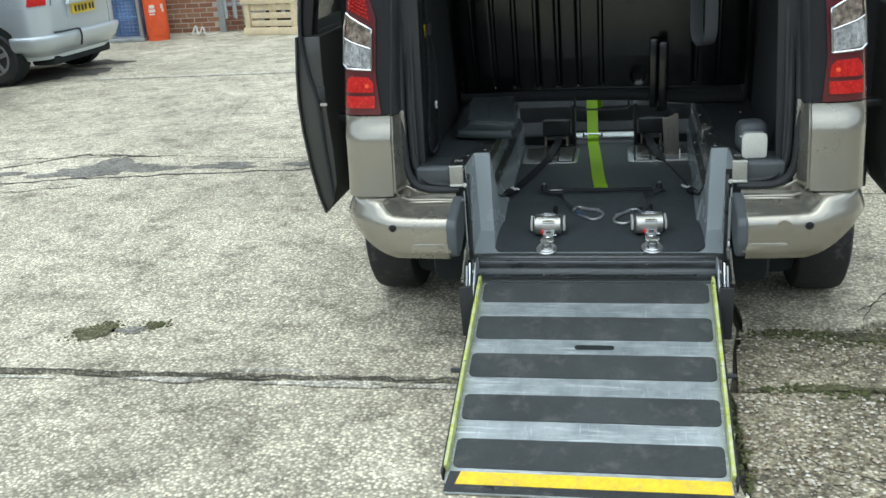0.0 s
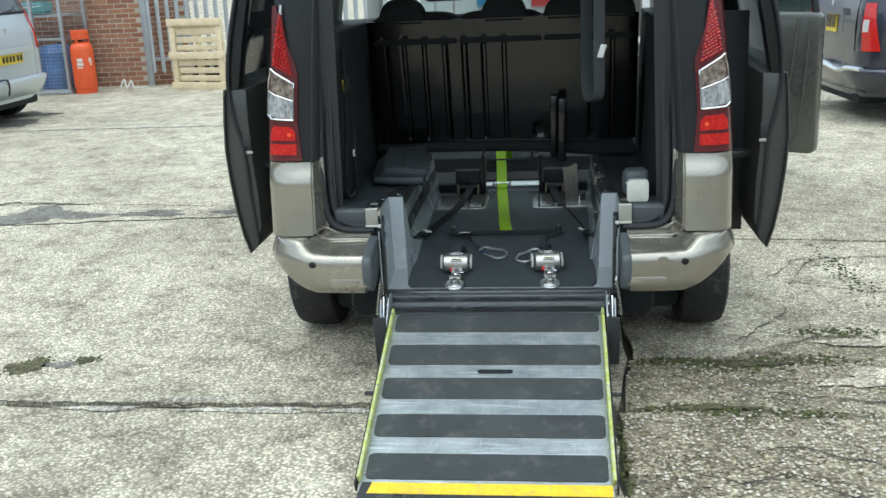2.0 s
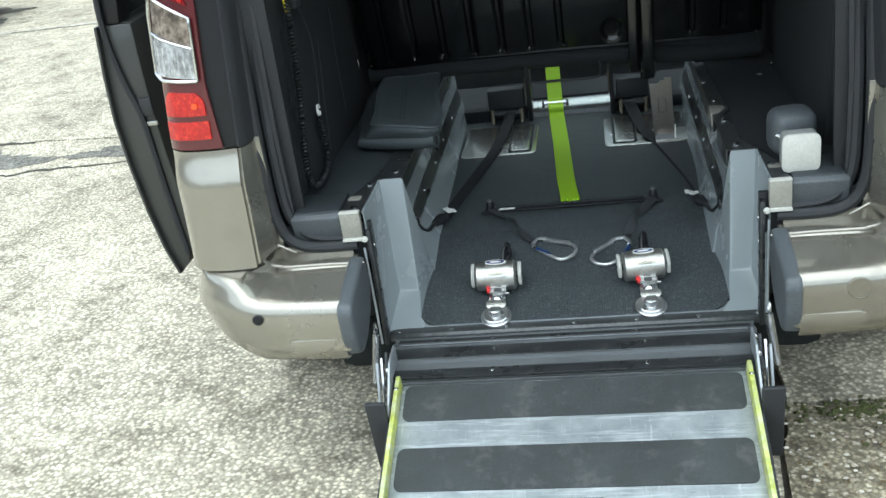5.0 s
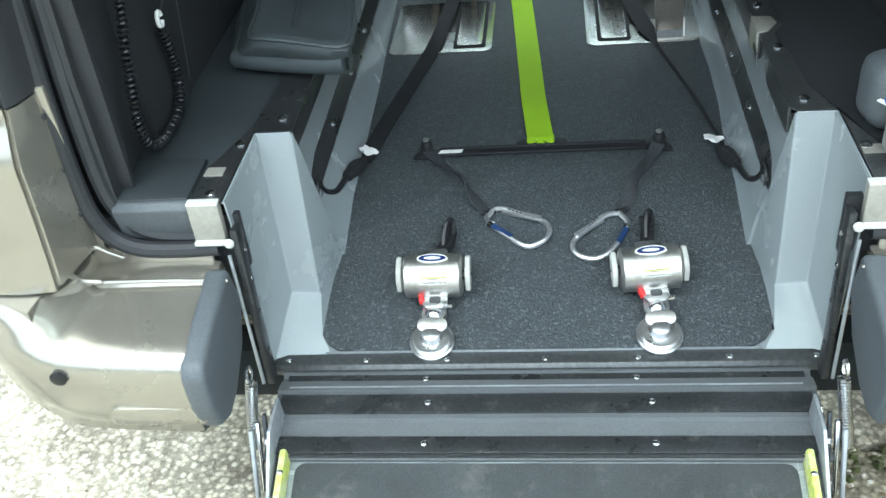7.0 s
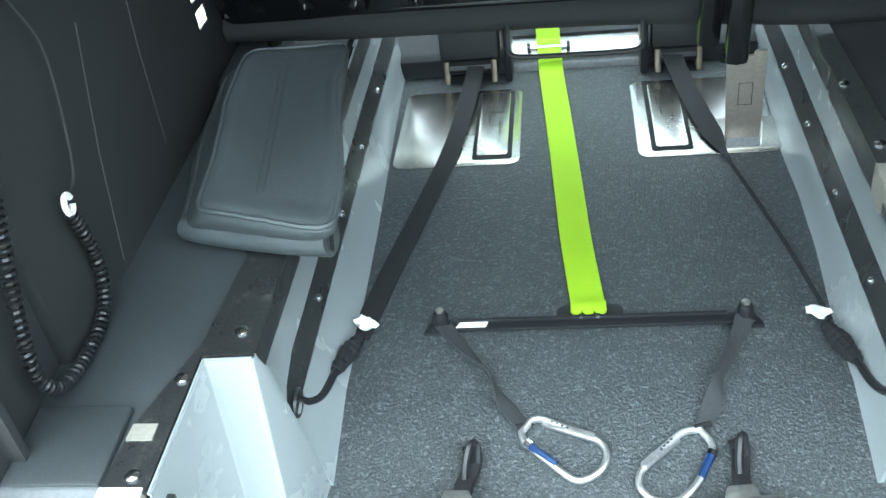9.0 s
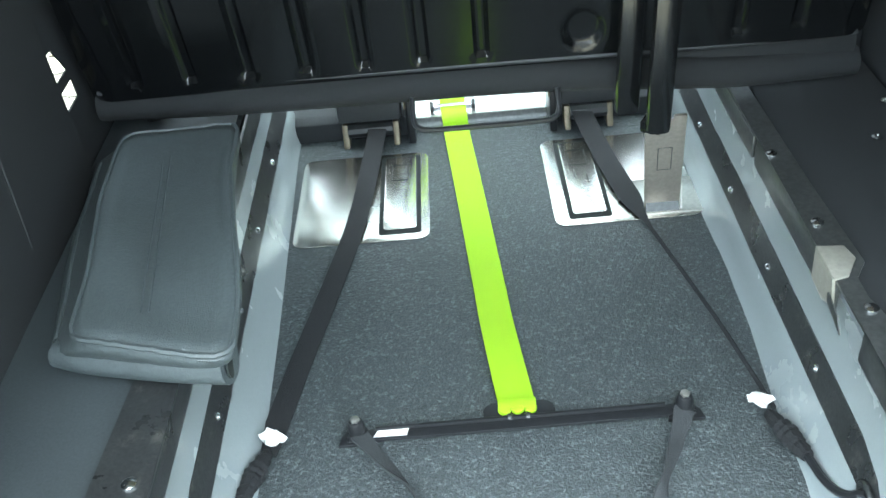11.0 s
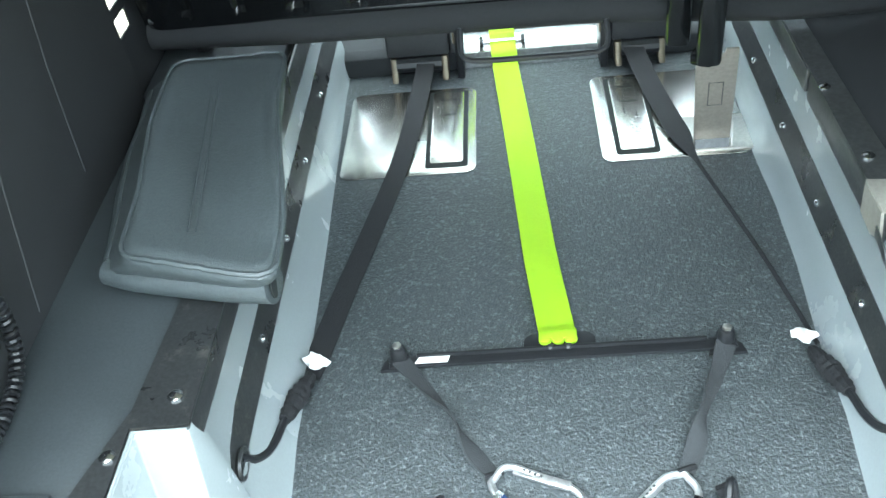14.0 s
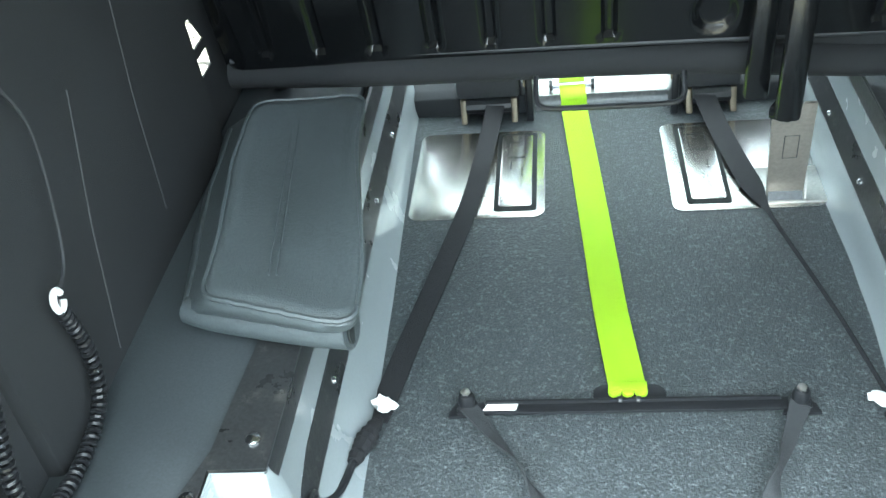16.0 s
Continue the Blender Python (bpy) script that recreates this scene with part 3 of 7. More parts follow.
for k, (cx, cy, rx, ry) in enumerate(((-0.95, -0.205, 0.33, 0.035), (-1.55, -0.20, 0.22, 0.03), (-0.35, -0.21, 0.16, 0.03), (0.33, -0.86, 0.07, 0.06), (0.40, -1.15, 0.025, 0.25))):
    blot(cx, cy, rx, ry, "concrete_pale", k + 11, 0.004)


for k, (cx, cy, rx, ry) in enumerate(((1.5, 0.1, 0.3, 0.12), (1.7, 0.5, 0.4, 0.1))):
    blot(cx, cy, rx, ry, "concrete", k + 16, 0.004)
blot(-2.08, 0.205, 0.12, 0.085, "moss_dirt", 31, 0.004)
blot(-2.06, 0.24, 0.07, 0.09, "moss_dirt", 35, 0.004)
blot(-1.84, 0.285, 0.05, 0.03, "moss_dirt", 32, 0.004)
blot(-1.93, 0.235, 0.10, 0.045, "concrete_dark", 36, 0.0035)
blot(1.0, 0.26, 0.22, 0.045, "moss_dirt", 33, 0.004)
blot(0.8, -0.15, 0.2, 0.03, "moss_dirt", 34, 0.004)


def crack(points, width=0.014, seed=1):
    """A dirt-filled crack: a thin uneven strip along a jagged line."""
    r = random.Random(seed)
    fine = []
    for a, c in zip(points, points[1:]):
        n = max(2, int(math.dist(a, c) / 0.045))
        fine += [(a[0] + (c[0] - a[0]) * k / n + r.uniform(-0.012, 0.012), a[1] + (c[1] - a[1]) * k / n + r.uniform(-0.022, 0.022)) for k in range(n)]
    rows = [[(x, y - width * r.uniform(0.05, 0.6), 0.0052), (x, y + width * r.uniform(0.05, 0.6), 0.0052)] for x, y in fine]
    return part("crack", loft(rows), "joint", pavement, smooth=False)


crack([(-7.0, 2.75), (-4.4, 3.02), (-3.92, 3.42), (-3.2, 3.3)], 0.045, 1)
crack([(-6.5, 2.3), (-4.6, 2.5), (-3.6, 2.72), (-2.7, 2.80), (-2.0, 2.86), (-1.2, 2.80)], 0.034, 2)
crack([(-5.5, 2.05), (-4.3, 2.28), (-3.4, 2.55)], 0.018, 3)
crack([(-3.2, 3.36), (-3.25, 4.6), (-3.45, 5.8), (-3.5, 7.1)], 0.02, 4)
crack([(-1.25, 3.15), (-1.6, 2.95), (-2.2, 3.12)], 0.016, 5)
crack([(0.80, 0.01), (0.95, 0.10), (1.02, -0.02), (1.35, -0.1), (1.9, -0.02)], 0.012, 6)
crack([(0.95, 0.29), (1.08, 0.61), (1.33, 0.55), (1.40, 1.32), (1.7, 1.92)], 0.013, 7)
crack([(1.08, 0.10), (1.27, -0.59), (1.5, -1.2)], 0.014, 8)
crack([(1.4, 1.32), (1.8, 1.14), (2.6, 1.2)], 0.012, 9)


crack([(-6.0, -0.13), (-4.2, -0.15), (-3.0, -0.155), (-2.2, -0.15), (-1.4, -0.16), (-0.6, -0.155), (0.40, -0.16)], 0.013, 11)
crack([(0.62, -0.6), (0.80, -0.72), (0.95, -0.66), (1.2, -0.82), (1.5, -0.78)], 0.012, 12)
crack([(1.27, -0.59), (1.05, -0.45), (0.85, -0.5)], 0.012, 13)
crack([(1.0, 0.5), (1.3, 0.9), (1.25, 1.3), (1.5, 1.7), (2.4, 1.8)], 0.012, 14)
for k, (cx, cy, rx, ry) in enumerate(((-2.3, -0.205, 0.3, 0.022), (-1.15, -0.105, 0.25, 0.02), (-0.55, -0.205, 0.2, 0.025), (-3.1, -0.11, 0.35, 0.02), (0.42, -0.95, 0.03, 0.2))):
    blot(cx, cy, rx, ry, "concrete_pale", k + 71, 0.0030, 34)
crack([(-3.27, 6.63), (-3.28, 5.72), (-3.43, 5.47), (-3.49, 4.97), (-3.6, 4.3)], 0.02, 10)
# pale worn joint across the far yard, and dark patches painting the silver van's shadow
rw = random.Random(9)
part("pale_joint", loft([[(x, 7.13 - 0.002 * (x + 3.5) + rw.uniform(-0.03, 0.0) - 0.03, 0.006), (x, 7.13 - 0.002 * (x + 3.5) + rw.uniform(0.0, 0.03) + 0.03, 0.006)] for x in [-5.9 + 0.12 * k for k in range(30)]]), "concrete_pale", pavement, smooth=False)
for k, (cx, cy, rx, ry) in enumerate(((-6.75, 7.6, 0.8, 0.8), (-6.5, 8.5, 0.5, 0.3), (-7.2, 7.0, 0.6, 0.3))):
    blot(cx, cy, rx, ry, "van_shade", k + 51, 0.0042, 40)


def litter(name, spots, count, material, label, size=0.012, seed=1):
    """Small tufts strewn round some spots: (x, y, spread in x, spread in y)."""
    r = random.Random(seed)
    verts, faces = [], []
    for _ in range(count):
        x, y, sx, sy = r.choice(spots)
        x, y = x + r.gauss(0, sx), y + r.gauss(0, sy)
        s, h, a = size * r.uniform(0.4, 1.3), r.uniform(0.002, 0.009), r.uniform(0, 6.28)
        k = len(verts)
        for j in range(4):
            verts.append((x + s * math.cos(a + j * 1.57) * r.uniform(0.5, 1), y + s * math.sin(a + j * 1.57) * r.uniform(0.5, 1), 0.0015))
        verts.append((x, y, h))
        faces += [(k + j, k + (j + 1) % 4, k + 4) for j in range(4)]
    me = bpy.data.meshes.new(name)
    me.from_pydata(verts, [], faces)
    me.materials.append(M[material])
    return tagged(new(name, me), label, name.replace("_", " "), kind="stuff")


litter("moss", [(-2.09, 0.20, 0.045, 0.035), (-2.05, 0.27, 0.03, 0.03), (-1.84, 0.29, 0.03, 0.02), (0.95, 0.24, 0.14, 0.05), (1.25, 0.3, 0.12, 0.03), (0.72, 0.29, 0.1, 0.02), (0.45, -0.75, 0.01, 0.3), (0.46, -1.2, 0.01, 0.3), (0.75, -0.16, 0.12, 0.02), (1.1, -0.2, 0.12, 0.02), (1.7, 1.5, 0.05, 0.2), (1.45, 0.62, 0.1, 0.03)], 1700, "moss", "patchy green moss in the cracks of the concrete", 0.012, 3)
litter("leaf_litter", [(0.9, -0.9, 0.35, 0.4), (0.7, -0.5, 0.2, 0.2), (1.4, -0.6, 0.3, 0.3), (1.0, 0.05, 0.3, 0.1), (-2.05, 0.2, 0.08, 0.05), (-0.6, -1.4, 0.3, 0.1)], 900, "litter", "scattered brown grit and dry leaf crumbs on the concrete", 0.008, 5)


def gravel(name, areas, seed, material, label):
    """Loose pebbles: (x0, x1, y0, y1, count, least, most size)."""
    r = random.Random(seed)
    verts, faces = [], []
    for x0, x1, y0, y1, count, s0, s1 in areas:
        for _ in range(count):
            x, y, s, a = r.uniform(x0, x1), r.uniform(y0, y1), r.uniform(s0, s1), r.uniform(0, 6.28)
            k = len(verts)
            for j in range(5):
                d = s * r.uniform(0.7, 1.1)
                verts.append((x + d * math.cos(a + j * 1.257), y + 0.75 * d * math.sin(a + j * 1.257), 0.001))
            for j in range(5):
                d = s * r.uniform(0.45, 0.7)
                verts.append((x + d * math.cos(a + 0.6 + j * 1.257), y + 0.75 * d * math.sin(a + 0.6 + j * 1.257), s * r.uniform(0.35, 0.6)))
            for j in range(5):
                i = (j + 1) % 5
                faces += [(k + j, k + i, k + 5 + j), (k + i, k + 5 + i, k + 5 + j)]
            faces.append(tuple(k + 5 + j for j in range(5)))
    me = bpy.data.meshes.new(name)
    me.from_pydata(verts, [], faces)
    me.materials.append(material)
    return tagged(new(name, me), label, "gravel", kind="stuff")


def pebble_mat():
    m = bpy.data.materials.new("mixed_pebbles")
    nt, p = nodes_of(m)
    g = nt.nodes.new("ShaderNodeNewGeometry")
    c = ramp_node(nt, g.outputs["Random Per Island"], [(0.0, (0.16, 0.13, 0.09)), (0.3, (0.34, 0.29, 0.21)), (0.6, (0.50, 0.46, 0.37)), (0.85, (0.66, 0.63, 0.56)), (1.0, (0.30, 0.22, 0.15))]).outputs[0]
    n = noise_node(nt, 200.0, 3.0)
    s = ramp_node(nt, n.outputs[0], [(0.3, (0.8, 0.8, 0.8)), (0.7, (1.1, 1.1, 1.1))]).outputs[0]
    nt.links.new(mix_node(nt, 1.0, c, s, "MULTIPLY"), p.inputs["Base Color"])
    p.inputs["Roughness"].default_value = 0.85
    return m


gravel("loose_gravel", [(0.46, 1.5, -1.5, -0.2, 3600, 0.003, 0.010), (1.5, 2.6, -1.5, 0.3, 1600, 0.004, 0.011), (0.5, 1.5, -0.2, 0.35, 900, 0.003, 0.009), (-2.8, 0.4, -1.8, -0.2, 2600, 0.002, 0.006), (-3.2, 0.5, -0.1, 2.8, 2600, 0.003, 0.007)], 21, pebble_mat(), "loose mixed pebbles lying on the worn concrete")


# ---------------------------------------------------------------- the adapted van
van = thing("wheelchair_van", "taupe metallic van with open tailgate and fold-out wheelchair ramp", "van")
PLAN = [(0.690, 0.196), (0.702, 0.15), (0.714, 0.136), (0.76, 0.130), (0.81, 0.131), (0.85, 0.140), (0.88, 0.162), (0.897, 0.20), (0.905, 0.27), (0.908, 0.5)]
PLAN_S = [0.0]
for a, b in zip(PLAN, PLAN[1:]):
    PLAN_S.append(PLAN_S[-1] + math.dist(a, b))


def pillar_point(s, z, side, out=0.0):
    """A point of the van's rear corner: s metres along its plan, at height z."""
    i = max(k for k in range(len(PLAN) - 1) if PLAN_S[k] <= s + 1e-9)
    f = (s - PLAN_S[i]) / (PLAN_S[i + 1] - PLAN_S[i])
    (x0, y0), (x1, y1) = PLAN[i], PLAN[i + 1]
    nx, ny = y0 - y1, x1 - x0
    k = math.hypot(nx, ny)
    nx, ny = -nx / k, -ny / k
    x, y = x0 + (x1 - x0) * f + nx * out, y0 + (y1 - y0) * f + ny * out
    if z < 0.899:
        t = min(1.0, (0.9 - z) / 0.09)
        y -= 0.024 * t * t * (3 - 2 * t) + 0.020 * ((0.9 - z) / 0.28) ** 2 if i >= 1 else 0.0
    up = max(0.0, z - 0.9)
    lean = 1 - 0.075 * up - 0.05 * up * up
    return Vector((side * x * lean, y + 0.07 * up, z))


def pillar_sheet(side, s0, s1, z0, z1, out=0.0, depth=0.012, n=14, nz=10, low=None, high=None):
    """A sheet on the rear corner; low and high: the start and end along the plan, as functions of the height 0 to 1."""
    rows = []
    for j in range(nz + 1):
        f = j / nz
        z = z0 + (z1 - z0) * f
        a, b = (low(f) if low else s0), (high(f) if high else s1)
        rows.append([pillar_point(a + (b - a) * i / n, z, side, out) for i in range(n + 1)])
    return thick(rows, depth)


BUMP_PLAN = [(0.505, -0.009), (0.54, -0.008), (0.6, -0.005), (0.66, -0.001), (0.705, 0.003), (0.735, 0.009), (0.762, 0.016), (0.788, 0.026), (0.818, 0.042), (0.856, 0.072), (0.888, 0.12), (0.910, 0.18), (0.924, 0.27), (0.930, 0.42)]
STEP_SECT = [(0.398, -0.06), (0.400, -0.02), (0.408, -0.004), (0.45, 0.0), (0.50, 0.002), (0.525, 0.0), (0.540, -0.005), (0.549, -0.013), (0.554, -0.024), (0.557, -0.042), (0.560, -0.08), (0.566, -0.13), (0.573, -0.175)]
CORNER_SECT = [(0.398, -0.05), (0.400, -0.02), (0.408, -0.004), (0.45, 0.0), (0.50, 0.003), (0.525, 0.003), (0.545, 0.0), (0.560, -0.006), (0.575, -0.012), (0.590, -0.017), (0.602, -0.024), (0.606, -0.035), (0.608, -0.06)]


def bumper_rows(side):
    rows = []
    for i, (x, y) in enumerate(BUMP_PLAN):
        (xa, ya), (xb, yb) = BUMP_PLAN[max(i - 1, 0)], BUMP_PLAN[min(i + 1, len(BUMP_PLAN) - 1)]
        nx, ny = (yb - ya), -(xb - xa)
        k = math.hypot(nx, ny)
        nx, ny = nx / k, ny / k
        f = min(1.0, max(0.0, (x - 0.70) / 0.075))
        f = f * f * (3 - 2 * f)
        lift = 0.0 if x < 0.70 else 0.13 * min(1.0, (x - 0.70) / 0.20) ** 1.5
        row = []
        for (z0, d0), (z1, d1) in zip(STEP_SECT, CORNER_SECT):
            z, d = z0 + (z1 - z0) * f, d0 + (d1 - d0) * f
            row.append((side * (x + nx * d), y + ny * d, z + lift * max(0.0, (0.53 - z) / 0.132)))
        rows.append(row)
    return rows


def lens_sheet(side, lo, hi, low_in, low_out, top_in, top_out, out=0.006, depth=0.006, n=10, nz=8):
    """A lens of the lamp with slanting lower and upper edges; lo and hi: its ends along the plan, as functions of the height 0 to 1."""
    rows = []
    for j in range(nz + 1):
        f = j / nz
        row = []
        for i in range(n + 1):
            g = i / n
            z0, z1 = low_in + (low_out - low_in) * g, top_in + (top_out - top_in) * g
            row.append(pillar_point(lo(f) + (hi(f) - lo(f)) * g, z0 + (z1 - z0) * f, side, out))
        rows.append(row)
    return thick(rows, depth)


def van_corner(side):
    """Bumper half, quarter panel, lamp, seal flange and wheel of one side."""
    bumper = part("bumper", thick(bumper_rows(side), 0.006), "taupe", van, "taupe rear bumper half, cut away for the ramp", angle=60)
    part("sensor", lathe([(0.013, 0), (0.013, -0.004), (0.010, -0.0055), (0, -0.0055)], (side * 0.705, 0.001, 0.52), "y", 16), "gloss_black", bumper)
    if side > 0:
        part("towing_cap", lathe([(0.026, 0), (0.026, -0.002), (0.023, -0.003), (0.023, -0.001), (0, -0.0015)], (0.625, -0.0055, 0.517), "y", 20), "taupe", bumper)
    part("reflector_recess", prism(rounded(0.155, 0.034, 0.016, 4, side * 0.565, 0.4455), "y", -0.0095, 0.03, 0.002), "taupe", bumper)
    cap = [(-0.020, 0.528), (-0.008, 0.549), (0.05, 0.564), (0.17, 0.590), (0.192, 0.51), (0.15, 0.45), (0.08, 0.410), (0.03, 0.402), (-0.004, 0.418), (-0.018, 0.465)]
    a, b = sorted((side * 0.510, side * 0.472))
    part("bumper_end_cap", prism(cap, "x", a, b, 0.010, None, 3), "cap_grey", bumper, "dark blue-grey plastic end cap")
    step = [(x - 0.03 if x > 0.55 else 0.50, y + 0.05) for x, y in BUMP_PLAN] + [(0.70, 0.42), (0.50, 0.20)]
    part("bumper_step", slab([(side * x, y) for x, y in step], 0.530, 0.548), "taupe", bumper)
    ledge = [(x - 0.02, y + 0.03) for x, y in BUMP_PLAN if x > 0.74] + [(0.80, 0.42), (0.742, 0.30), (0.735, 0.16)]
    part("corner_fillet", prism([(side * x, y) for x, y in ((0.695, 0.135), (0.735, 0.085), (0.765, 0.06), (0.80, 0.10), (0.78, 0.24), (0.695, 0.24))], "z", 0.552, 0.604, 0.012), "taupe", bumper)
    part("bumper_ledge", slab([(side * x, y) for x, y in ledge], 0.575, 0.6085), "taupe", bumper)
    quarter = part("quarter_panel", pillar_sheet(side, PLAN_S[2], PLAN_S[-1], 0.612, 0.898, 0.0, 0.02, 20, 22), "taupe", van, angle=60)
    part("door_flange", pillar_sheet(side, 0.0, PLAN_S[2] - 0.004, 0.62, 0.896, -0.004, 0.01, 4), "taupe", quarter)
    part("upper_flange", pillar_sheet(side, 0.0, PLAN_S[2] - 0.004, 0.90, 1.7, -0.004, 0.01, 4), "black", van)
    part("seal_backing", box((0.12, 0.012, 1.12), (side * 0.665, 0.222, 1.19), (3.5, side * -2.0, 0)), "rubber", van)
    part("seal_backing", box((0.26, 0.012, 0.10), (side * 0.585, 0.225, 0.605)), "rubber", van)
    part("upper_pillar", pillar_sheet(side, PLAN_S[2], PLAN_S[-1], 0.900, 1.78, -0.008, 0.02), "gloss_black", van, angle=60)
    # lamp
    a0, b0 = PLAN_S[3] + 0.004, PLAN_S[7] + 0.012
    w = b0 - a0
    lamp = part("tail_lamp", pillar_sheet(side, a0, b0, 0.903, 1.49, 0.001, 0.02, 12, 16, low=lambda f: a0 + (0.0 if f < 0.58 else (f - 0.58) / 0.42 * w * 0.62) - 0.02 * max(0, 1 - f * 4), high=lambda f: b0), "lamp_dark", van, "red and clear tail lamp cluster", angle=60)
    s_in, s_out = a0 + 0.018, PLAN_S[6] - 0.006
    part("upper_lens", lens_sheet(side, lambda f: s_in + 0.055 * f, lambda f: s_out - 0.012 - 0.022 * f, 1.226, 1.268, 1.452, 1.462), "lamp_deep", lamp, "red ribbed upper lens")
    part("lens_tip", lens_sheet(side, lambda f: s_in + 0.055 + 0.002 * f, lambda f: s_out - 0.034 - 0.003 * f, 1.455, 1.465, 1.492, 1.494), "lamp_clear", lamp, "clear lens tip")
    part("indicator_lens", lens_sheet(side, lambda f: s_in - 0.002, lambda f: s_out + 0.004 - 0.008 * f, 1.136, 1.174, 1.196, 1.252), "lamp_smoke", lamp, "smoky indicator lens")
    part("reversing_lens", lens_sheet(side, lambda f: s_in - 0.002, lambda f: s_out + 0.012 - 0.008 * f, 1.066, 1.078, 1.132, 1.169), "lamp_clear", lamp, "clear reversing lens")
    part("fog_lens", lens_sheet(side, lambda f: a0 + 0.006 + 0.022 * f**4, lambda f: s_out - 0.004 - 0.022 * f**4, 0.983, 0.983, 1.036, 1.04), "lamp_red", lamp, "red round-topped lens")
    part("brake_lens", lens_sheet(side, lambda f: a0 + 0.002, lambda f: s_out - 0.002, 0.928, 0.928, 0.970, 0.970), "lamp_red", lamp, "red lower lens")
    # orange spot on the lens face paints the glow in its middle
    part("lens_glow", lathe([(0.003, -0.004), (0.007, -0.003), (0.008, 0.0), (0.007, 0.003), (0.003, 0.004)], tuple(pillar_point(a0 + 0.030, 1.006, side, 0.008)), "y", 12), "lamp_orange", lamp)

    def rim_line(ends, r):
        path = []
        for (sa, za), (sb, zb) in zip(ends, ends[1:]):
            path += [pillar_point(sa + (sb - sa) * i / 6, za + (zb - za) * i / 6, side, 0.009) for i in range(6)]
        path.append(pillar_point(ends[-1][0], ends[-1][1], side, 0.009))
        return tube(path, r, 6)

    part("lamp_rim", rim_line([(s_in - 0.005, 1.062), (s_out - 0.01, 1.068), (s_out + 0.012, 1.082), (s_out + 0.010, 1.17), (s_out + 0.002, 1.257), (s_out - 0.01, 1.252), (s_in - 0.004, 1.200), (s_in - 0.005, 1.062)], 0.0042), "chrome", lamp, "bright silver rim")
    part("lamp_divider", rim_line([(s_in - 0.004, 1.134), (s_out + 0.009, 1.172)], 0.003), "chrome", lamp)
    for i in range(8):
        g = (i + 0.5) / 8
        s = s_in + (s_out - s_in) * g
        flute = tube([pillar_point(s, 1.078 + 0.008 * g, side, 0.0125), pillar_point(s, 1.125 + 0.034 * g, side, 0.0118)], 0.002, 5)
        part("lens_flute", flute, "lamp_clear", lamp)
    # ribs of the upper reflector
    ribs = bmesh.new()
    for i in range(16):
        f = (i + 0.5) / 16
        lo, hi = s_in + 0.003 + 0.055 * f, s_out - 0.015 - 0.022 * f
        count = max(2, round((hi - lo) / 0.0125))
        for c in range(count):
            g0, g1 = (c + 0.1 + 0.25 * (i % 2)) / count, min(1.0, (c + 0.75 + 0.25 * (i % 2)) / count)
            tube([pillar_point(lo + (hi - lo) * g, 1.23 + 0.222 * f + (0.042 - 0.032 * f) * g, side, 0.0125) for g in (g0, g1)], 0.0038, 5, ribs)
    part("lens_ribs", ribs, "lamp_red", lamp)
    for k, z in enumerate((0.69, 0.77, 0.86)):
        part("flange_plug", bolt(tuple(pillar_point(0.012, z, side, 0.002)), 0.007, -0.004, "y"), "black", quarter)
    # tyre and wheel
    tyre = part("wheel", lathe([(0.20, -0.075), (0.235, -0.095), (0.28, -0.10), (0.303, -0.088), (0.312, -0.06), (0.313, 0), (0.312, 0.06), (0.303, 0.088), (0.28, 0.10), (0.235, 0.095), (0.20, 0.075)], (side * 0.862, 0.81, 0.313), "x", 40), "tyre", van, "dusty black tyre")
    part("rim", lathe([(0.05, -0.05), (0.19, -0.07), (0.205, -0.08), (0.205, 0.08), (0.19, 0.07), (0.05, 0.05)], (side * 0.862, 0.81, 0.313), "x", 24), "rim", tyre)
    # front wheel
    part("wheel", lathe([(0.05, -0.07), (0.235, -0.095), (0.29, -0.098), (0.312, -0.06), (0.312, 0.06), (0.29, 0.098), (0.235, 0.095), (0.05, 0.07)], (side * 0.79, 3.6, 0.313), "x", 28), "tyre", van)


for side in (-1, 1):
    van_corner(side)

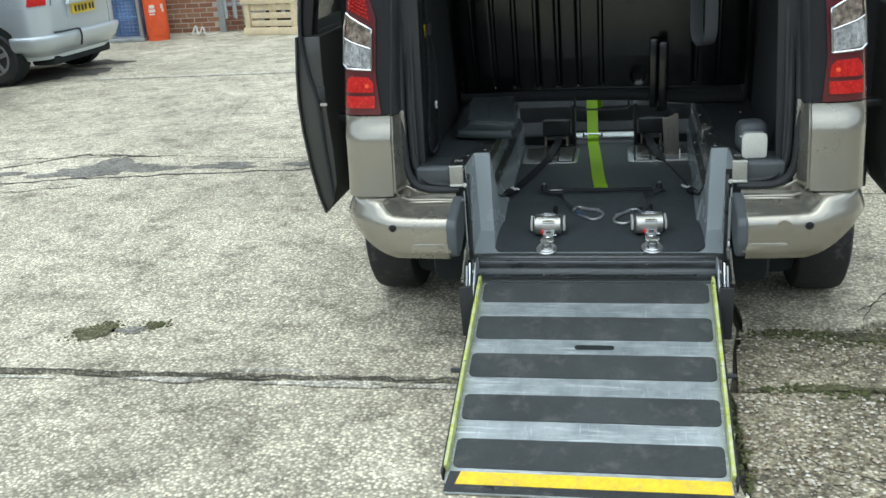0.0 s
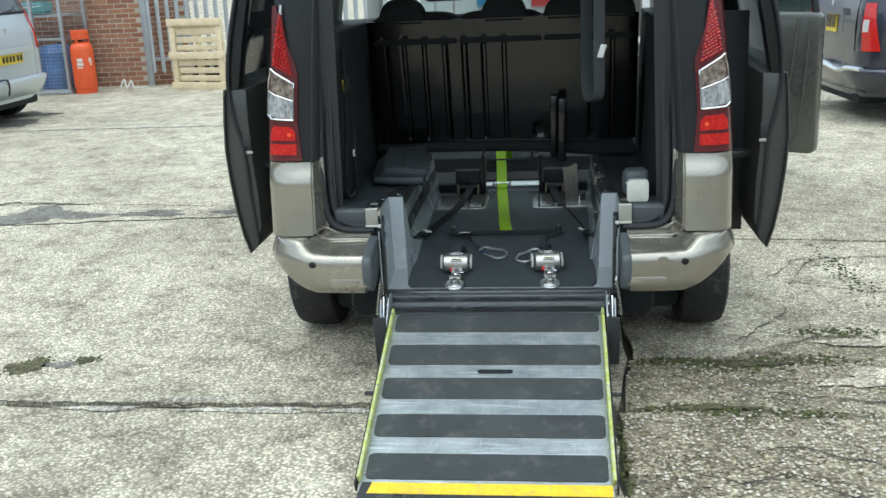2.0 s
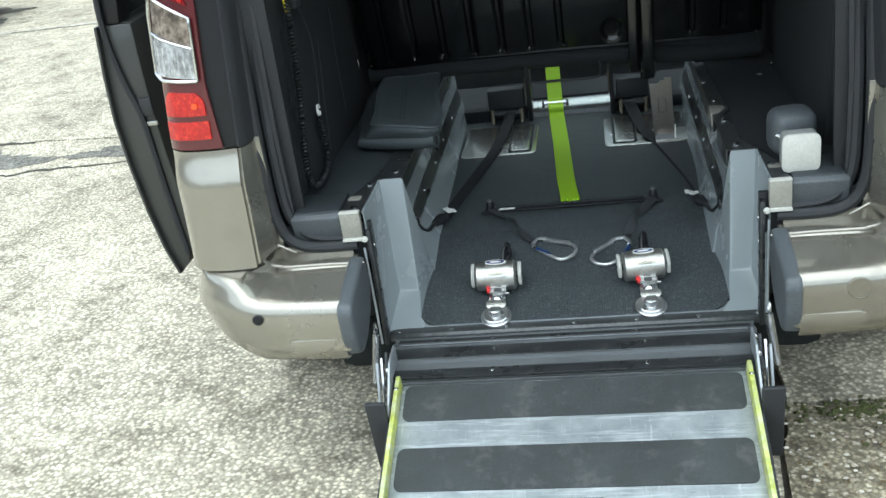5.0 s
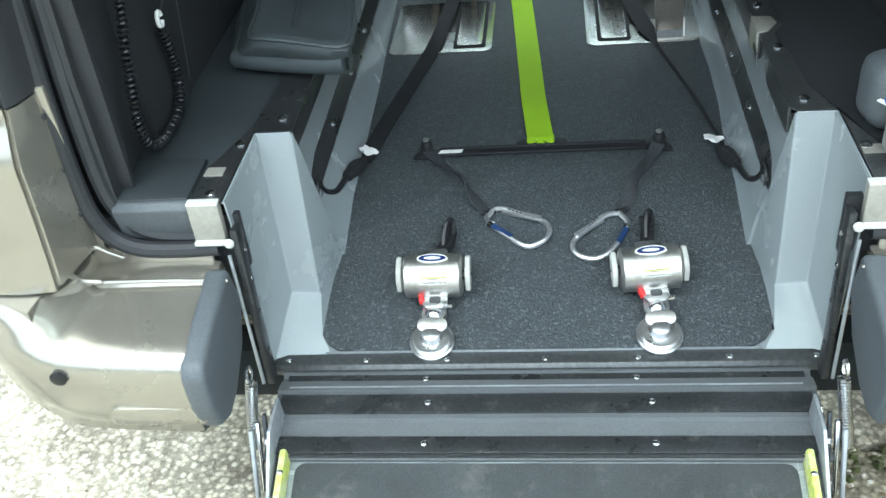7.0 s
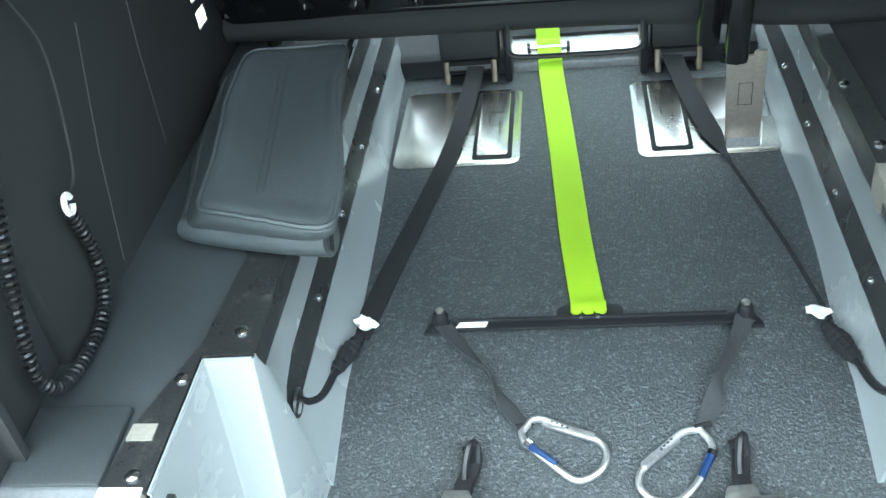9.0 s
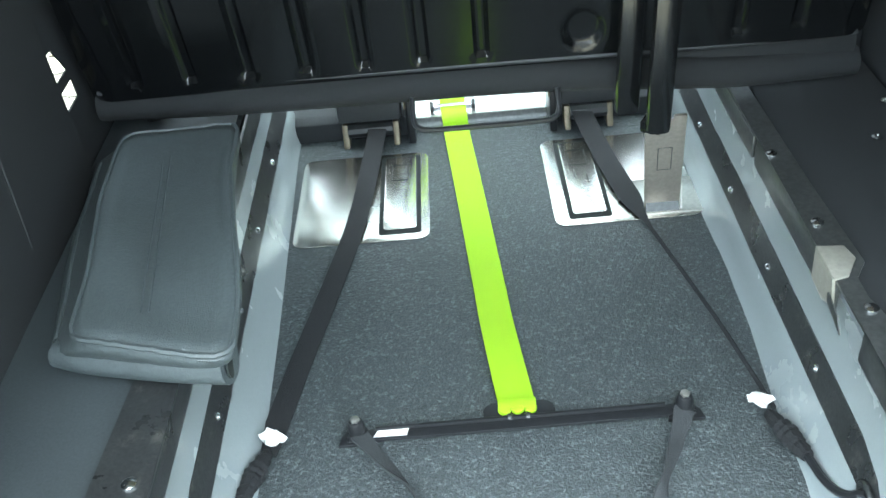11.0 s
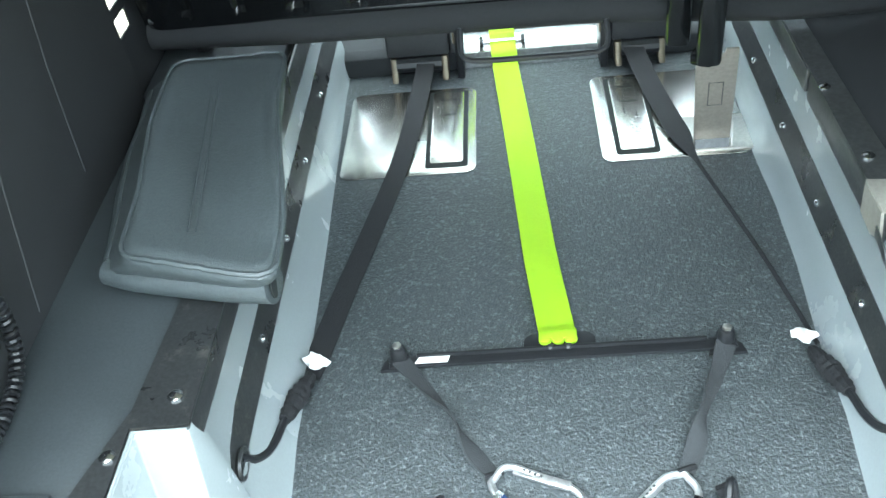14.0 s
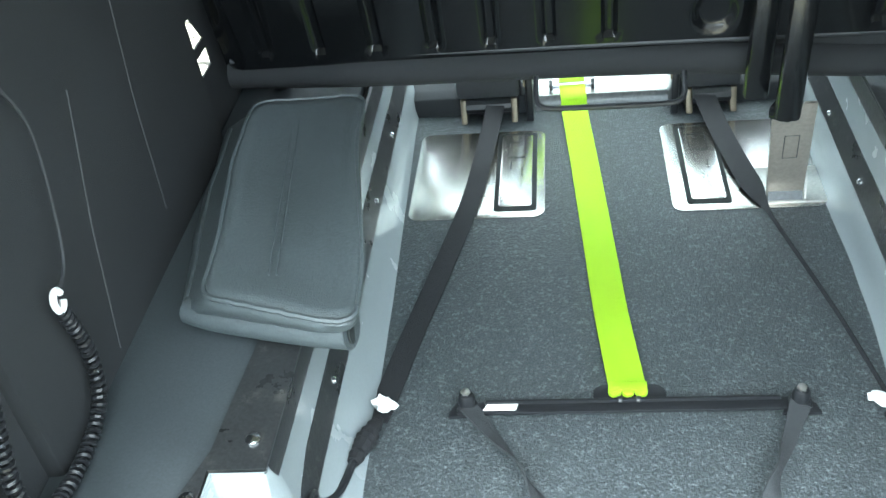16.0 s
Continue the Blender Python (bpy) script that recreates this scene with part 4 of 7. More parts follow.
# rear sill, seals and the shell of the body
for side in (-1, 1):
    a, b = sorted((side * 0.70, side * 0.492))
    part("rear_sill", prism([(0.12, 0.54), (0.148, 0.566), (0.156, 0.578), (0.20, 0.582), (0.215, 0.54)], "x", a, b, 0.003), "taupe", van)
    seal_path = [(side * x, y, z) for x, y, z in [(0.492, 0.205, 0.604), (0.55, 0.202, 0.603), (0.615, 0.20, 0.608), (0.655, 0.20, 0.628), (0.675, 0.198, 0.665), (0.684, 0.197, 0.72), (0.686, 0.20, 0.85), (0.684, 0.208, 0.98), (0.676, 0.218, 1.2), (0.655, 0.237, 1.45), (0.62, 0.26, 1.68), (0.0, 0.27, 1.74)]]
    part("door_seal", tube(smooth_path(seal_path, 7), 0.014, 10), "rubber", van, "dark rubber tailgate seal")
    inner = [Vector((x - side * (0.026 if abs(x) > 0.5 else 0.0), y + 0.02, z + 0.014)) for x, y, z in seal_path]
    part("door_seal", tube(smooth_path(inner, 7), 0.013, 8), "rubber", van)
    part("body_flange", box((0.05, 0.012, 0.34), (side * 0.70, 0.198, 0.735), (2, 0, 0), 0.002), "taupe", van)
    part("body_flange", box((0.20, 0.012, 0.05), (side * 0.605, 0.205, 0.585), (0, 0, 0), 0.002), "taupe", van)
    for dx, dz in ((0.0, 0.0), (0.017, -0.004)):
        bead = [(side * (x + dx), y, z + dz) for x, y, z in [(0.722, 0.140, 0.897), (0.722, 0.132, 0.80), (0.720, 0.126, 0.68), (0.714, 0.128, 0.625), (0.700, 0.140, 0.594), (0.675, 0.150, 0.582)]]
        part("bead", tube(smooth_path(bead, 6), 0.005, 8), "taupe", van)
    part("bead", tube([(side * 0.676, 0.152, 0.580), (side * 0.56, 0.153, 0.580), (side * 0.47, 0.152, 0.578)], 0.0035, 6), "taupe", van)
    part("seam", tube(smooth_path([(side * 0.700, 0.186, 0.627), (side * 0.685, 0.188, 0.622), (side * 0.665, 0.186, 0.612), (side * 0.645, 0.188, 0.600)], 4), 0.003, 6), "taupe", van)
    # D-pillar cover inside: dark below, light grey above
    rows = []
    for z in [0.66, 0.75, 0.9, 1.1, 1.36]:
        k = 1 - 0.05 * max(0, z - 0.9)
        rows.append([(side * x * k, y, z) for x, y in ((0.650, 0.215), (0.652, 0.24), (0.656, 0.30), (0.666, 0.40), (0.67, 0.5))])
    part("pillar_lining", thick(rows, 0.01), "black", van)
    rows = []
    for z in [1.362, 1.45, 1.6, 1.75]:
        k = 1 - 0.10 * max(0, z - 0.9)
        rows.append([(side * x * k, y, z) for x, y in ((0.652, 0.225), (0.662, 0.25), (0.70, 0.33), (0.715, 0.42), (0.73, 0.47))])
    part("upper_pillar_lining", thick(rows, 0.01), "trim_grey", van, "light grey plastic pillar cover")
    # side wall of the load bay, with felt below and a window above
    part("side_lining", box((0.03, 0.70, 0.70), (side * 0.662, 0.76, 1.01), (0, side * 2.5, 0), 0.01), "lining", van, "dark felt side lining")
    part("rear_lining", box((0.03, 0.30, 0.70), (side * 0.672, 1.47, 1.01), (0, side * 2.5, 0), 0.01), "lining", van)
    trim = bmesh.new()
    for poly in ([(1.10, 0.884), (1.34, 0.884), (1.34, 1.36), (1.10, 1.36)], [(1.10, 0.66), (1.34, 0.66), (1.34, 0.78), (1.10, 0.78)], [(1.10, 0.779), (1.16, 0.779), (1.15, 0.815), (1.135, 0.838), (1.105, 0.885), (1.10, 0.885)], [(1.34, 0.779), (1.218, 0.779), (1.215, 0.815), (1.205, 0.838), (1.170, 0.885), (1.34, 0.885)], [(1.14, 0.815), (1.22, 0.815), (1.21, 0.832), (1.13, 0.832)]):
        prism(poly, "x", *sorted((side * 0.664, side * 0.668)), 0.0, trim)
    part("pillar_trim", trim, "lining", van)
    part("side_ledge", box((0.20, 1.10, 0.03), (side * 0.765, 1.03, 1.35), bevel=0.01), "black", van)
    part("body_side", box((0.02, 1.12, 0.86), (side * 0.898, 1.06, 0.79), bevel=0.004), "taupe", van)
    part("quarter_window", box((0.005, 0.80, 0.36), (side * 0.84, 0.95, 1.545), (0, side * -9, 0)), "privacy_glass", van)
    part("window_pillar", box((0.06, 0.12, 0.42), (side * 0.835, 1.42, 1.55), (0, side * -9, 0), 0.01), "trim_grey", van)
    part("centre_pillar", box((0.08, 0.14, 1.4), (side * 0.85, 2.45, 1.06), (0, side * -3, 0), 0.015), "trim_grey", van)
    part("sill_panel", box((0.12, 2.8, 0.14), (side * 0.85, 3.0, 0.40), bevel=0.02), "taupe", van)
    part("roof_rail", box((0.10, 3.2, 0.10), (side * 0.78, 1.85, 1.76), bevel=0.02), "taupe", van)
    part("front_pillar", tube([(side * 0.84, 3.95, 1.08), (side * 0.74, 3.15, 1.72)], 0.045, 8), "trim_grey", van)
    part("front_wing", box((0.10, 0.95, 0.60), (side * 0.83, 4.05, 0.72), bevel=0.05), "taupe", van)

# roof: solid over the load bay; glazed opening over the cab added for sky light
for y0, y1 in ((0.20, 1.50), (3.02, 3.30)):
    roof = part("roof", box((1.56, y1 - y0, 0.05), (0, (y0 + y1) / 2, 1.80), bevel=0.02), "taupe", van)
    part("roof_lining", box((1.46, y1 - y0 - 0.04, 0.02), (0, (y0 + y1) / 2, 1.765)), "trim_grey", roof)
for side in (-1, 1):
    part("roof_edge", box((0.12, 1.52, 0.05), (side * 0.72, 2.26, 1.80), bevel=0.02), "taupe", van)
pane = part("added_roof_glass", box((1.33, 1.54, 0.006), (0, 2.26, 1.812)), "glass", van, "unseen glass panel added over the cab to let in sky light")
pane.visible_shadow = False
part("underbody", box((1.36, 3.3, 0.17), (0, 2.15, 0.295), bevel=0.03), "under", van)
# black blocks stand in for the shade between tyres and ramp
for side in (-1, 1):
    part("wheel_shade_block", box((0.34, 0.36, 0.32), (side * 0.61, 0.74, 0.28), bevel=0.07), "under", van)
part("cross_member", box((1.25, 0.10, 0.14), (0, 0.29, 0.28), bevel=0.05), "under", van)
part("cab_floor", box((1.62, 2.20, 0.04), (0, 2.79, 0.46)), "lining", van)
part("dashboard", prism([(3.35, 0.75), (3.3, 1.05), (3.55, 1.16), (4.0, 1.10), (4.0, 0.45), (3.5, 0.45)], "x", -0.74, 0.74, 0.03), "black", van)
part("bonnet", prism([(3.95, 0.5), (3.95, 1.10), (4.35, 1.02), (4.55, 0.80), (4.6, 0.45), (4.5, 0.35)], "x", -0.80, 0.80, 0.04), "taupe", van)
screen = part("windscreen", box((1.42, 0.005, 1.05), (0, 3.56, 1.42), (50, 0, 0)), "glass", van)
screen.visible_shadow = False
gate = [(0.30, 1.84), (0.28, 1.90), (-0.50, 2.46), (-0.56, 2.44), (-0.53, 2.39), (0.24, 1.80)]
tailgate = part("tailgate", prism(gate, "x", -0.72, -0.56, 0.01), "taupe", van, "open raised tailgate")
part("tailgate_side", prism(gate, "x", 0.56, 0.72, 0.01), "taupe", tailgate)
part("tailgate_panel", prism([(-0.22, 2.20), (-0.24, 2.26), (-0.50, 2.455), (-0.545, 2.44), (-0.52, 2.39)], "x", -0.57, 0.57, 0.008), "taupe", tailgate)
tg = part("tailgate_window", prism([(0.26, 1.86), (0.255, 1.868), (-0.22, 2.21), (-0.215, 2.20)], "x", -0.57, 0.57), "glass", tailgate)
tg.visible_shadow = False

# closed left front door, open right front door
part("front_door", box((0.08, 1.05, 0.75), (-0.88, 3.02, 0.72), bevel=0.03), "taupe", van)
fd = part("front_door", prism(rounded(1.22, 0.95, 0.05, 4, 0.66, 0.735), "y", -0.04, 0.05, 0.02), "taupe_door_shaded", van, "open front door seen from its inner side")
fd_pose = pose(0.93, 4.02, 0, 0, 0, -32)
fd.data.transform(fd_pose)


def on_door(nm, bm, material, label="", angle=35):
    bm.transform(fd_pose)
    return part(nm, bm, material, fd, label, angle=angle)


on_door("door_window_frame", tube([(0.05, 0, 1.18), (0.32, 0.0, 1.50), (0.55, 0, 1.70), (1.12, 0, 1.74), (1.22, 0, 1.18)], 0.026, 8), "gloss_black")
pane = on_door("door_window", prism([(0.1, 1.18), (0.35, 1.50), (0.57, 1.69), (1.11, 1.72), (1.2, 1.18)], "y", -0.003, 0.003), "glass")
pane.visible_shadow = False
card = [(0.08, 0.32), (0.62, 0.32), (0.76, 0.50), (0.86, 0.74), (0.93, 1.0), (0.95, 1.20), (0.08, 1.20)]
on_door("door_card", prism(card, "y", -0.068, -0.040, 0.012), "black", "dark plastic door card")
on_door("card_bead", tube(smooth_path([(x + 0.015, -0.046, z) for x, z in card[1:6]], 5), 0.010, 8), "taupe_door_shaded")
on_door("door_bead", tube(smooth_path([(0.92, -0.042, 0.30), (1.0, -0.044, 0.42), (1.08, -0.044, 0.75), (1.12, -0.042, 1.17)], 6), 0.012, 8), "taupe_door_shaded")
on_door("door_bead", tube(smooth_path([(1.10, -0.042, 0.30), (1.16, -0.044, 0.50), (1.20, -0.042, 1.15)], 6), 0.010, 8), "taupe_door_shaded")
on_door("armrest", box((0.50, 0.05, 0.05), (0.55, -0.085, 0.86), (0, -6, 0), 0.018, 3), "black")
on_door("door_pull", tube([(0.5, -0.115, 0.895), (0.62, -0.122, 0.91), (0.80, -0.115, 0.93)], 0.011, 8), "trim_grey", "pale door pull")
on_door("door_catch", box((0.05, 0.016, 0.022), (1.03, -0.05, 0.80), (0, 0, 0), 0.004), "steel")

# sliding side doors, slid back along the body
DOOR_OUT = [(1.088, 0.442), (1.112, 0.52), (1.133, 0.64), (1.148, 0.78), (1.154, 0.90), (1.148, 1.02), (1.135, 1.15)]
DOOR_IN = [(1.045, 1.15), (1.048, 1.0), (1.045, 0.85), (1.035, 0.7), (1.035, 0.56), (1.06, 0.47)]
for side in (-1, 1):
    door = part("sliding_door", prism([(side * x, z) for x, z in DOOR_OUT + DOOR_IN], "y", 0.455, 1.46, 0.008), "taupe_shaded", van, "open sliding side door seen edge on")
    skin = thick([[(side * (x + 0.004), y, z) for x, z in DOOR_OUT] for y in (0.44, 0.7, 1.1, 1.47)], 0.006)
    part("door_skin", skin, "taupe_shaded", door)
    up_out = [(1.131, 1.15), (1.10, 1.32), (1.062, 1.50), (1.015, 1.68), (0.985, 1.74)]
    for y0, y1 in ((0.455, 0.53), (1.39, 1.46)):
        poly = [(side * x, z) for x, z in up_out] + [(side * (x - 0.055), z) for x, z in reversed(up_out)]
        part("window_post", prism(poly, "y", y0, y1, 0.006), "gloss_black", door)
    part("window_rail", box((0.07, 1.0, 0.06), (side * 0.975, 0.957, 1.73), bevel=0.01), "gloss_black", door)
    gl = part("door_window", thick([[(side * (x - 0.012), y, z) for x, z in up_out] for y in (0.53, 1.39)], 0.005), "dark_glass", door, "dark tinted window")
    path = smooth_path([(side * 1.052, 0.447, 0.50), (side * 1.066, 0.446, 0.70), (side * 1.078, 0.446, 0.90), (side * 1.105, 0.446, 1.02), (side * 1.118, 0.446, 1.18), (side * 1.082, 0.446, 1.40), (side * 1.0, 0.446, 1.70)], 6)
    part("door_rubber", tube(path, 0.008, 6), "rubber", door)
    # dark panel added to close the bright gap between body and door
    part("door_gap_filler", box((0.15, 0.02, 0.95), (side * 0.975, 0.80, 0.90), bevel=0.004), "black", door)
    part("latch", box((0.035, 0.012, 0.05), (side * 1.06, 0.45, 0.93), bevel=0.004), "black", door)
    part("latch_plate", box((0.03, 0.008, 0.012), (side * 1.055, 0.449, 0.885), bevel=0.002), "steel", door)
    part("guide_arm", box((0.16, 0.05, 0.03), (side * 0.98, 0.62, 0.80), bevel=0.006), "dark_steel", door)


# ---------------------------------------------------------------- lowered floor of the van
def floor_z(y):
    if y < 0.60:
        return 0.335 + (y - 0.225) / 0.375 * 0.093
    return 0.428


def wall_x(z):
    pts = [(0.42, 0.370), (0.43, 0.374), (0.452, 0.387), (0.49, 0.403), (0.505, 0.407), (0.56, 0.423), (0.61, 0.425), (0.67, 0.425)]
    for (z0, x0), (z1, x1) in zip(pts, pts[1:]):
        if z <= z1:
            return x0 + (x1 - x0) * (z - z0) / (z1 - z0)
    return pts[-1][1]


def bow(y, side):
    """How far the foot of a channel wall stands out of line: the right one bulges, both open out towards the front."""
    f = min(1.0, max(0.0, (y - 1.0) / 0.53))
    if side > 0:
        bulge = 0.006 * (y < 1.0) + 0.012 * max(0.0, 1 - ((y - 0.98) / 0.22) ** 2) if y < 1.0 else 0.018 * (0.5 + 0.5 * math.cos(math.pi * min(1.0, (y - 1.0) / 0.28)))
        return bulge + 0.030 * f
    return -0.004 + 0.008 * min(1.0, max(0.0, (y - 0.65) / 0.35)) + 0.018 * f


YS = [0.225, 0.30, 0.36, 0.42, 0.50, 0.60, 0.8, 0.9, 0.95, 1.0, 1.05, 1.1, 1.15, 1.25, 1.4, 1.53, 1.66]
part("floor_pan", thick([[(x, y, floor_z(y) - 0.003) for x in (-0.46, -0.2, 0.2, 0.46)] for y in YS], 0.01), "steel_paint", van, "blue-grey painted steel floor pan")
half = {0.238: 0.325, 0.244: 0.352, 0.256: 0.372, 0.275: 0.385, 0.30: 0.391, 0.36: 0.391, 0.44: 0.386, 0.52: 0.380, 0.60: 0.374, 0.8: 0.371, 0.9: 0.370, 0.95: 0.370, 1.0: 0.370, 1.05: 0.370, 1.1: 0.370, 1.15: 0.370, 1.25: 0.370, 1.4: 0.370, 1.53: 0.370, 1.605: 0.370}
part("floor_mat", thick([[(h * k + 0.003 * k * (y > 0.5) + (k * bow(y, k) if abs(k) == 1 else 0), y, floor_z(y) + 0.005) for k in (-1, -0.6, -0.2, 0.2, 0.6, 1)] for y, h in half.items()], 0.005), "mat_floor", van, "dark grey speckled anti-slip floor mat")
for side in (-1, 1):
    rows = []
    for y in (0.452, 0.5, 0.56, 0.6, 0.66, 0.74, 0.8, 0.9, 0.95, 1.0, 1.05, 1.1, 1.15, 1.25, 1.4, 1.53, 1.63):
        rows.append([(side * (wall_x(z) + bow(y, side) * max(0.0, 1 - max(0.0, z - 0.434) / 0.06)), y, (z if z > 0.44 else min(z, floor_z(min(y, 0.8)) + (z - 0.428)))) for z in (0.422, 0.434, 0.452, 0.47, 0.49, 0.505, 0.56, 0.61, 0.662)])
    part("channel_wall", thick(rows, 0.008), "steel_paint", van, "blue-grey painted steel channel wall")
    # dark rail with a pointed end, bolts along it
    n = 16
    rows = [[(side * (0.401 + 0.28 * (z - 0.503)), y, z) for z in (lo, (lo + hi) / 2, hi)] for y, lo, hi in ((0.446, 0.513, 0.517), (0.462, 0.509, 0.526), (0.50, 0.511, 0.545), (0.56, 0.512, 0.556), (1.0, 0.515, 0.562), (1.62, 0.521, 0.568))]
    rail = part("tie_down_rail", thick(rows, 0.004), "dark_steel", van, "dark steel side rail with bolts", angle=50)
    for y in (0.475, 0.70, 0.922, 1.137, 1.36):
        part("rail_bolt", bolt((side * 0.4085, y, 0.518 if y < 0.5 else 0.536), 0.0065, side * -0.007, "x"), "chrome", rail)
    # side shelf with dull steel edge and bolts
    a, b = sorted((side * 0.428, side * 0.66))
    plan = [(0.655, 0.215), (0.655, 1.55), (0.428, 1.55), (0.428, 0.43), (0.480, 0.413), (0.484, 0.215)]
    # left shelf takes the paler board tone, right one the darker lining tone
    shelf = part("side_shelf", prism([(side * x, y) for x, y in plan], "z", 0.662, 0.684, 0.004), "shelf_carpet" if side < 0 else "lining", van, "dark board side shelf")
    part("shelf_cover", box((0.116, 0.115, 0.010), (side * 0.584, 0.272, 0.688), (1, 0, 0), 0.004), "shelf_carpet", shelf)
    # pale tan strip across the shelf edge
    part("trim_band", prism([(side * 0.487, 0.278), (side * 0.518, 0.278), (side * 0.517, 0.302), (side * 0.487, 0.302)], "z", 0.6885, 0.691), "tan_metal", shelf)
    part("shelf_front", prism([(0.236, 0.612), (0.214, 0.618), (0.200, 0.678), (0.212, 0.688), (0.24, 0.688), (0.24, 0.612)], "x", *sorted((side * 0.526, side * 0.648)), 0.003), "cap_grey", shelf)
    if side < 0:
        part("edge_trim", prism([(-0.404, 0.431), (-0.404, 0.416), (-0.470, 0.414), (-0.471, 0.206), (-0.523, 0.206), (-0.518, 0.30), (-0.474, 0.44), (-0.458, 0.66), (-0.404, 0.66)], "z", 0.685, 0.689), "dark_steel", shelf, "dark steel edge trim")
        part("edge_angle", box((0.006, 1.04, 0.05), (-0.409, 0.95, 0.664), bevel=0.002), "dark_steel", shelf)
    else:
        part("edge_trim", prism([(0.409, 0.431), (0.420, 0.416), (0.484, 0.414), (0.485, 0.206), (0.523, 0.206), (0.518, 0.30), (0.474, 0.43), (0.452, 0.50), (0.450, 0.60), (0.436, 0.66), (0.436, 0.70), (0.456, 0.73), (0.448, 0.90), (0.440, 1.22), (0.409, 1.22)], "z", 0.685, 0.689), "dull_steel", shelf, "dull steel edge trim with a notch")
        for y0, y1 in ((0.43, 0.605), (0.695, 1.05)):
            part("edge_angle", box((0.006, y1 - y0, 0.05), (0.412, (y0 + y1) / 2, 0.664), bevel=0.002), "dull_steel", shelf)
        part("edge_angle", box((0.006, 0.40, 0.04), (0.410, 1.26, 0.666), bevel=0.002), "dull_steel", shelf)
    for x, y in ((0.492, 0.228), (0.482, 0.375), (0.428, 0.457)) if side < 0 else ((0.495, 0.30), (0.437, 0.45), (0.431, 0.64), (0.425, 0.82), (0.416, 1.0), (0.633, 1.125), (0.58, 1.02)):
        part("shelf_bolt", bolt((side * x, y, 0.689), 0.009, 0.005), "chrome", shelf)
    part("bracket", box((0.050, 0.016, 0.068), (side * 0.499, 0.203, 0.655), bevel=0.002), "tan_metal", van, "pale metal hinge bracket")
    part("bracket", box((0.050, 0.014, 0.008), (side * 0.499, 0.195, 0.621), bevel=0.002), "ivory", van)
    part("bracket", box((0.050, 0.016, 0.004), (side * 0.499, 0.203, 0.690), bevel=0.001), "ivory", van)
    # end post of the channel: folded sheet steel
    P = {"A": (0.473, 0.410, 0.686), "B": (0.412, 0.411, 0.686), "C": (0.4745, 0.206, 0.685), "D": (0.468, 0.222, 0.336), "W": (0.375, 0.456, 0.384), "U": (0.424, 0.456, 0.664), "E": (0.451, 0.342, 0.398), "F": (0.399, 0.342, 0.397), "G": (0.365, 0.233, 0.337), "K": (0.390, 0.275, 0.348), "L": (0.388, 0.36, 0.370), "M": (0.384, 0.41, 0.381)}
    P = {k: Vector((side * x + 0.007, y, z)) for k, (x, y, z) in P.items()}
    bm = bmesh.new()
    V = {k: bm.verts.new(p) for k, p in P.items()}
    for loop in ("ABFE", "AEDC", "EFKGD", "FLK", "FML", "FWM", "BUWF"):
        bm.faces.new([V[k] for k in loop])
    bmesh.ops.recalc_face_normals(bm, faces=bm.faces)
    folds = [e for e in bm.edges if {v for v in e.verts} in ({V["A"], V["E"]}, {V["E"], V["F"]}, {V["E"], V["D"]}, {V["B"], V["F"]})]
    bmesh.ops.bevel(bm, geom=folds, offset=0.005, segments=3, affect="EDGES", profile=0.5)
    bmesh.ops.solidify(bm, geom=list(bm.faces), thickness=0.003)
    part("post_rim", tube([P["C"] + Vector((0, 0, 0.001)), P["A"], P["B"]], 0.0025, 6), "steel_paint", van)
    part("end_post", bm, "steel_paint", van, "blue-grey folded steel end post", angle=28)
    # black side arm with a thin bright rod, spring and linkage of the ramp
    part("side_arm", box((0.012, 0.026, 0.31), (side * 0.4575, 0.195, 0.487), (-4, side * 0.8, 0), 0.003), "dark_steel", van, "black ramp side arm")
    part("side_rod", tube([(side * 0.472, 0.186, 0.60), (side * 0.466, 0.168, 0.34)], 0.003, 6), "zinc", van)
    for z in (0.60, 0.545, 0.48, 0.40):
        part("arm_rivet", bolt((side * 0.4515, 0.195 + (z - 0.487) * 0.07, z), 0.0045, side * -0.003, "x"), "chrome" if z > 0.5 else "dark_steel", van)
    part("arm_bolt", bolt((side * 0.468, 0.190, 0.622), 0.008, -0.008, "y"), "ivory", van)

lip = part("floor_lip", prism([(0.205, 0.322), (0.203, 0.334), (0.209, 0.341), (0.236, 0.342), (0.236, 0.322)], "x", -0.462, 0.462, 0.0015), "dull_steel", van, "metal floor edge strip with screws")
part("lip_edge", box((0.74, 0.003, 0.003), (0, 0.2375, 0.3435)), "zinc", lip)
for x in (-0.432, -0.295, -0.155, 0.012, 0.165, 0.314, 0.452):
    part("lip_screw", bolt((x, 0.219, 0.3415), 0.0055, 0.003), "chrome", lip)
part("hinge_edge", box((0.84, 0.003, 0.003), (0, 0.0265, 0.3165)), "dull_steel", van)
part("hinge_edge", box((0.84, 0.002, 0.002), (0, 0.161, 0.336)), "zinc", van)
part("hinge_panel", thick([[(x, y, z) for x in (-0.44, 0, 0.44)] for y, z in ((0.206, 0.330), (0.204, 0.318), (0.196, 0.314), (0.178, 0.313), (0.176, 0.322), (0.16, 0.326), (0.158, 0.316), (0.148, 0.313), (0.146, 0.321), (0.10, 0.322), (0.098, 0.316), (0.058, 0.312), (0.056, 0.313), (0.026, 0.304))], 0.008), "hinge_grey", van, "dark grey folded hinge panel", angle=20)
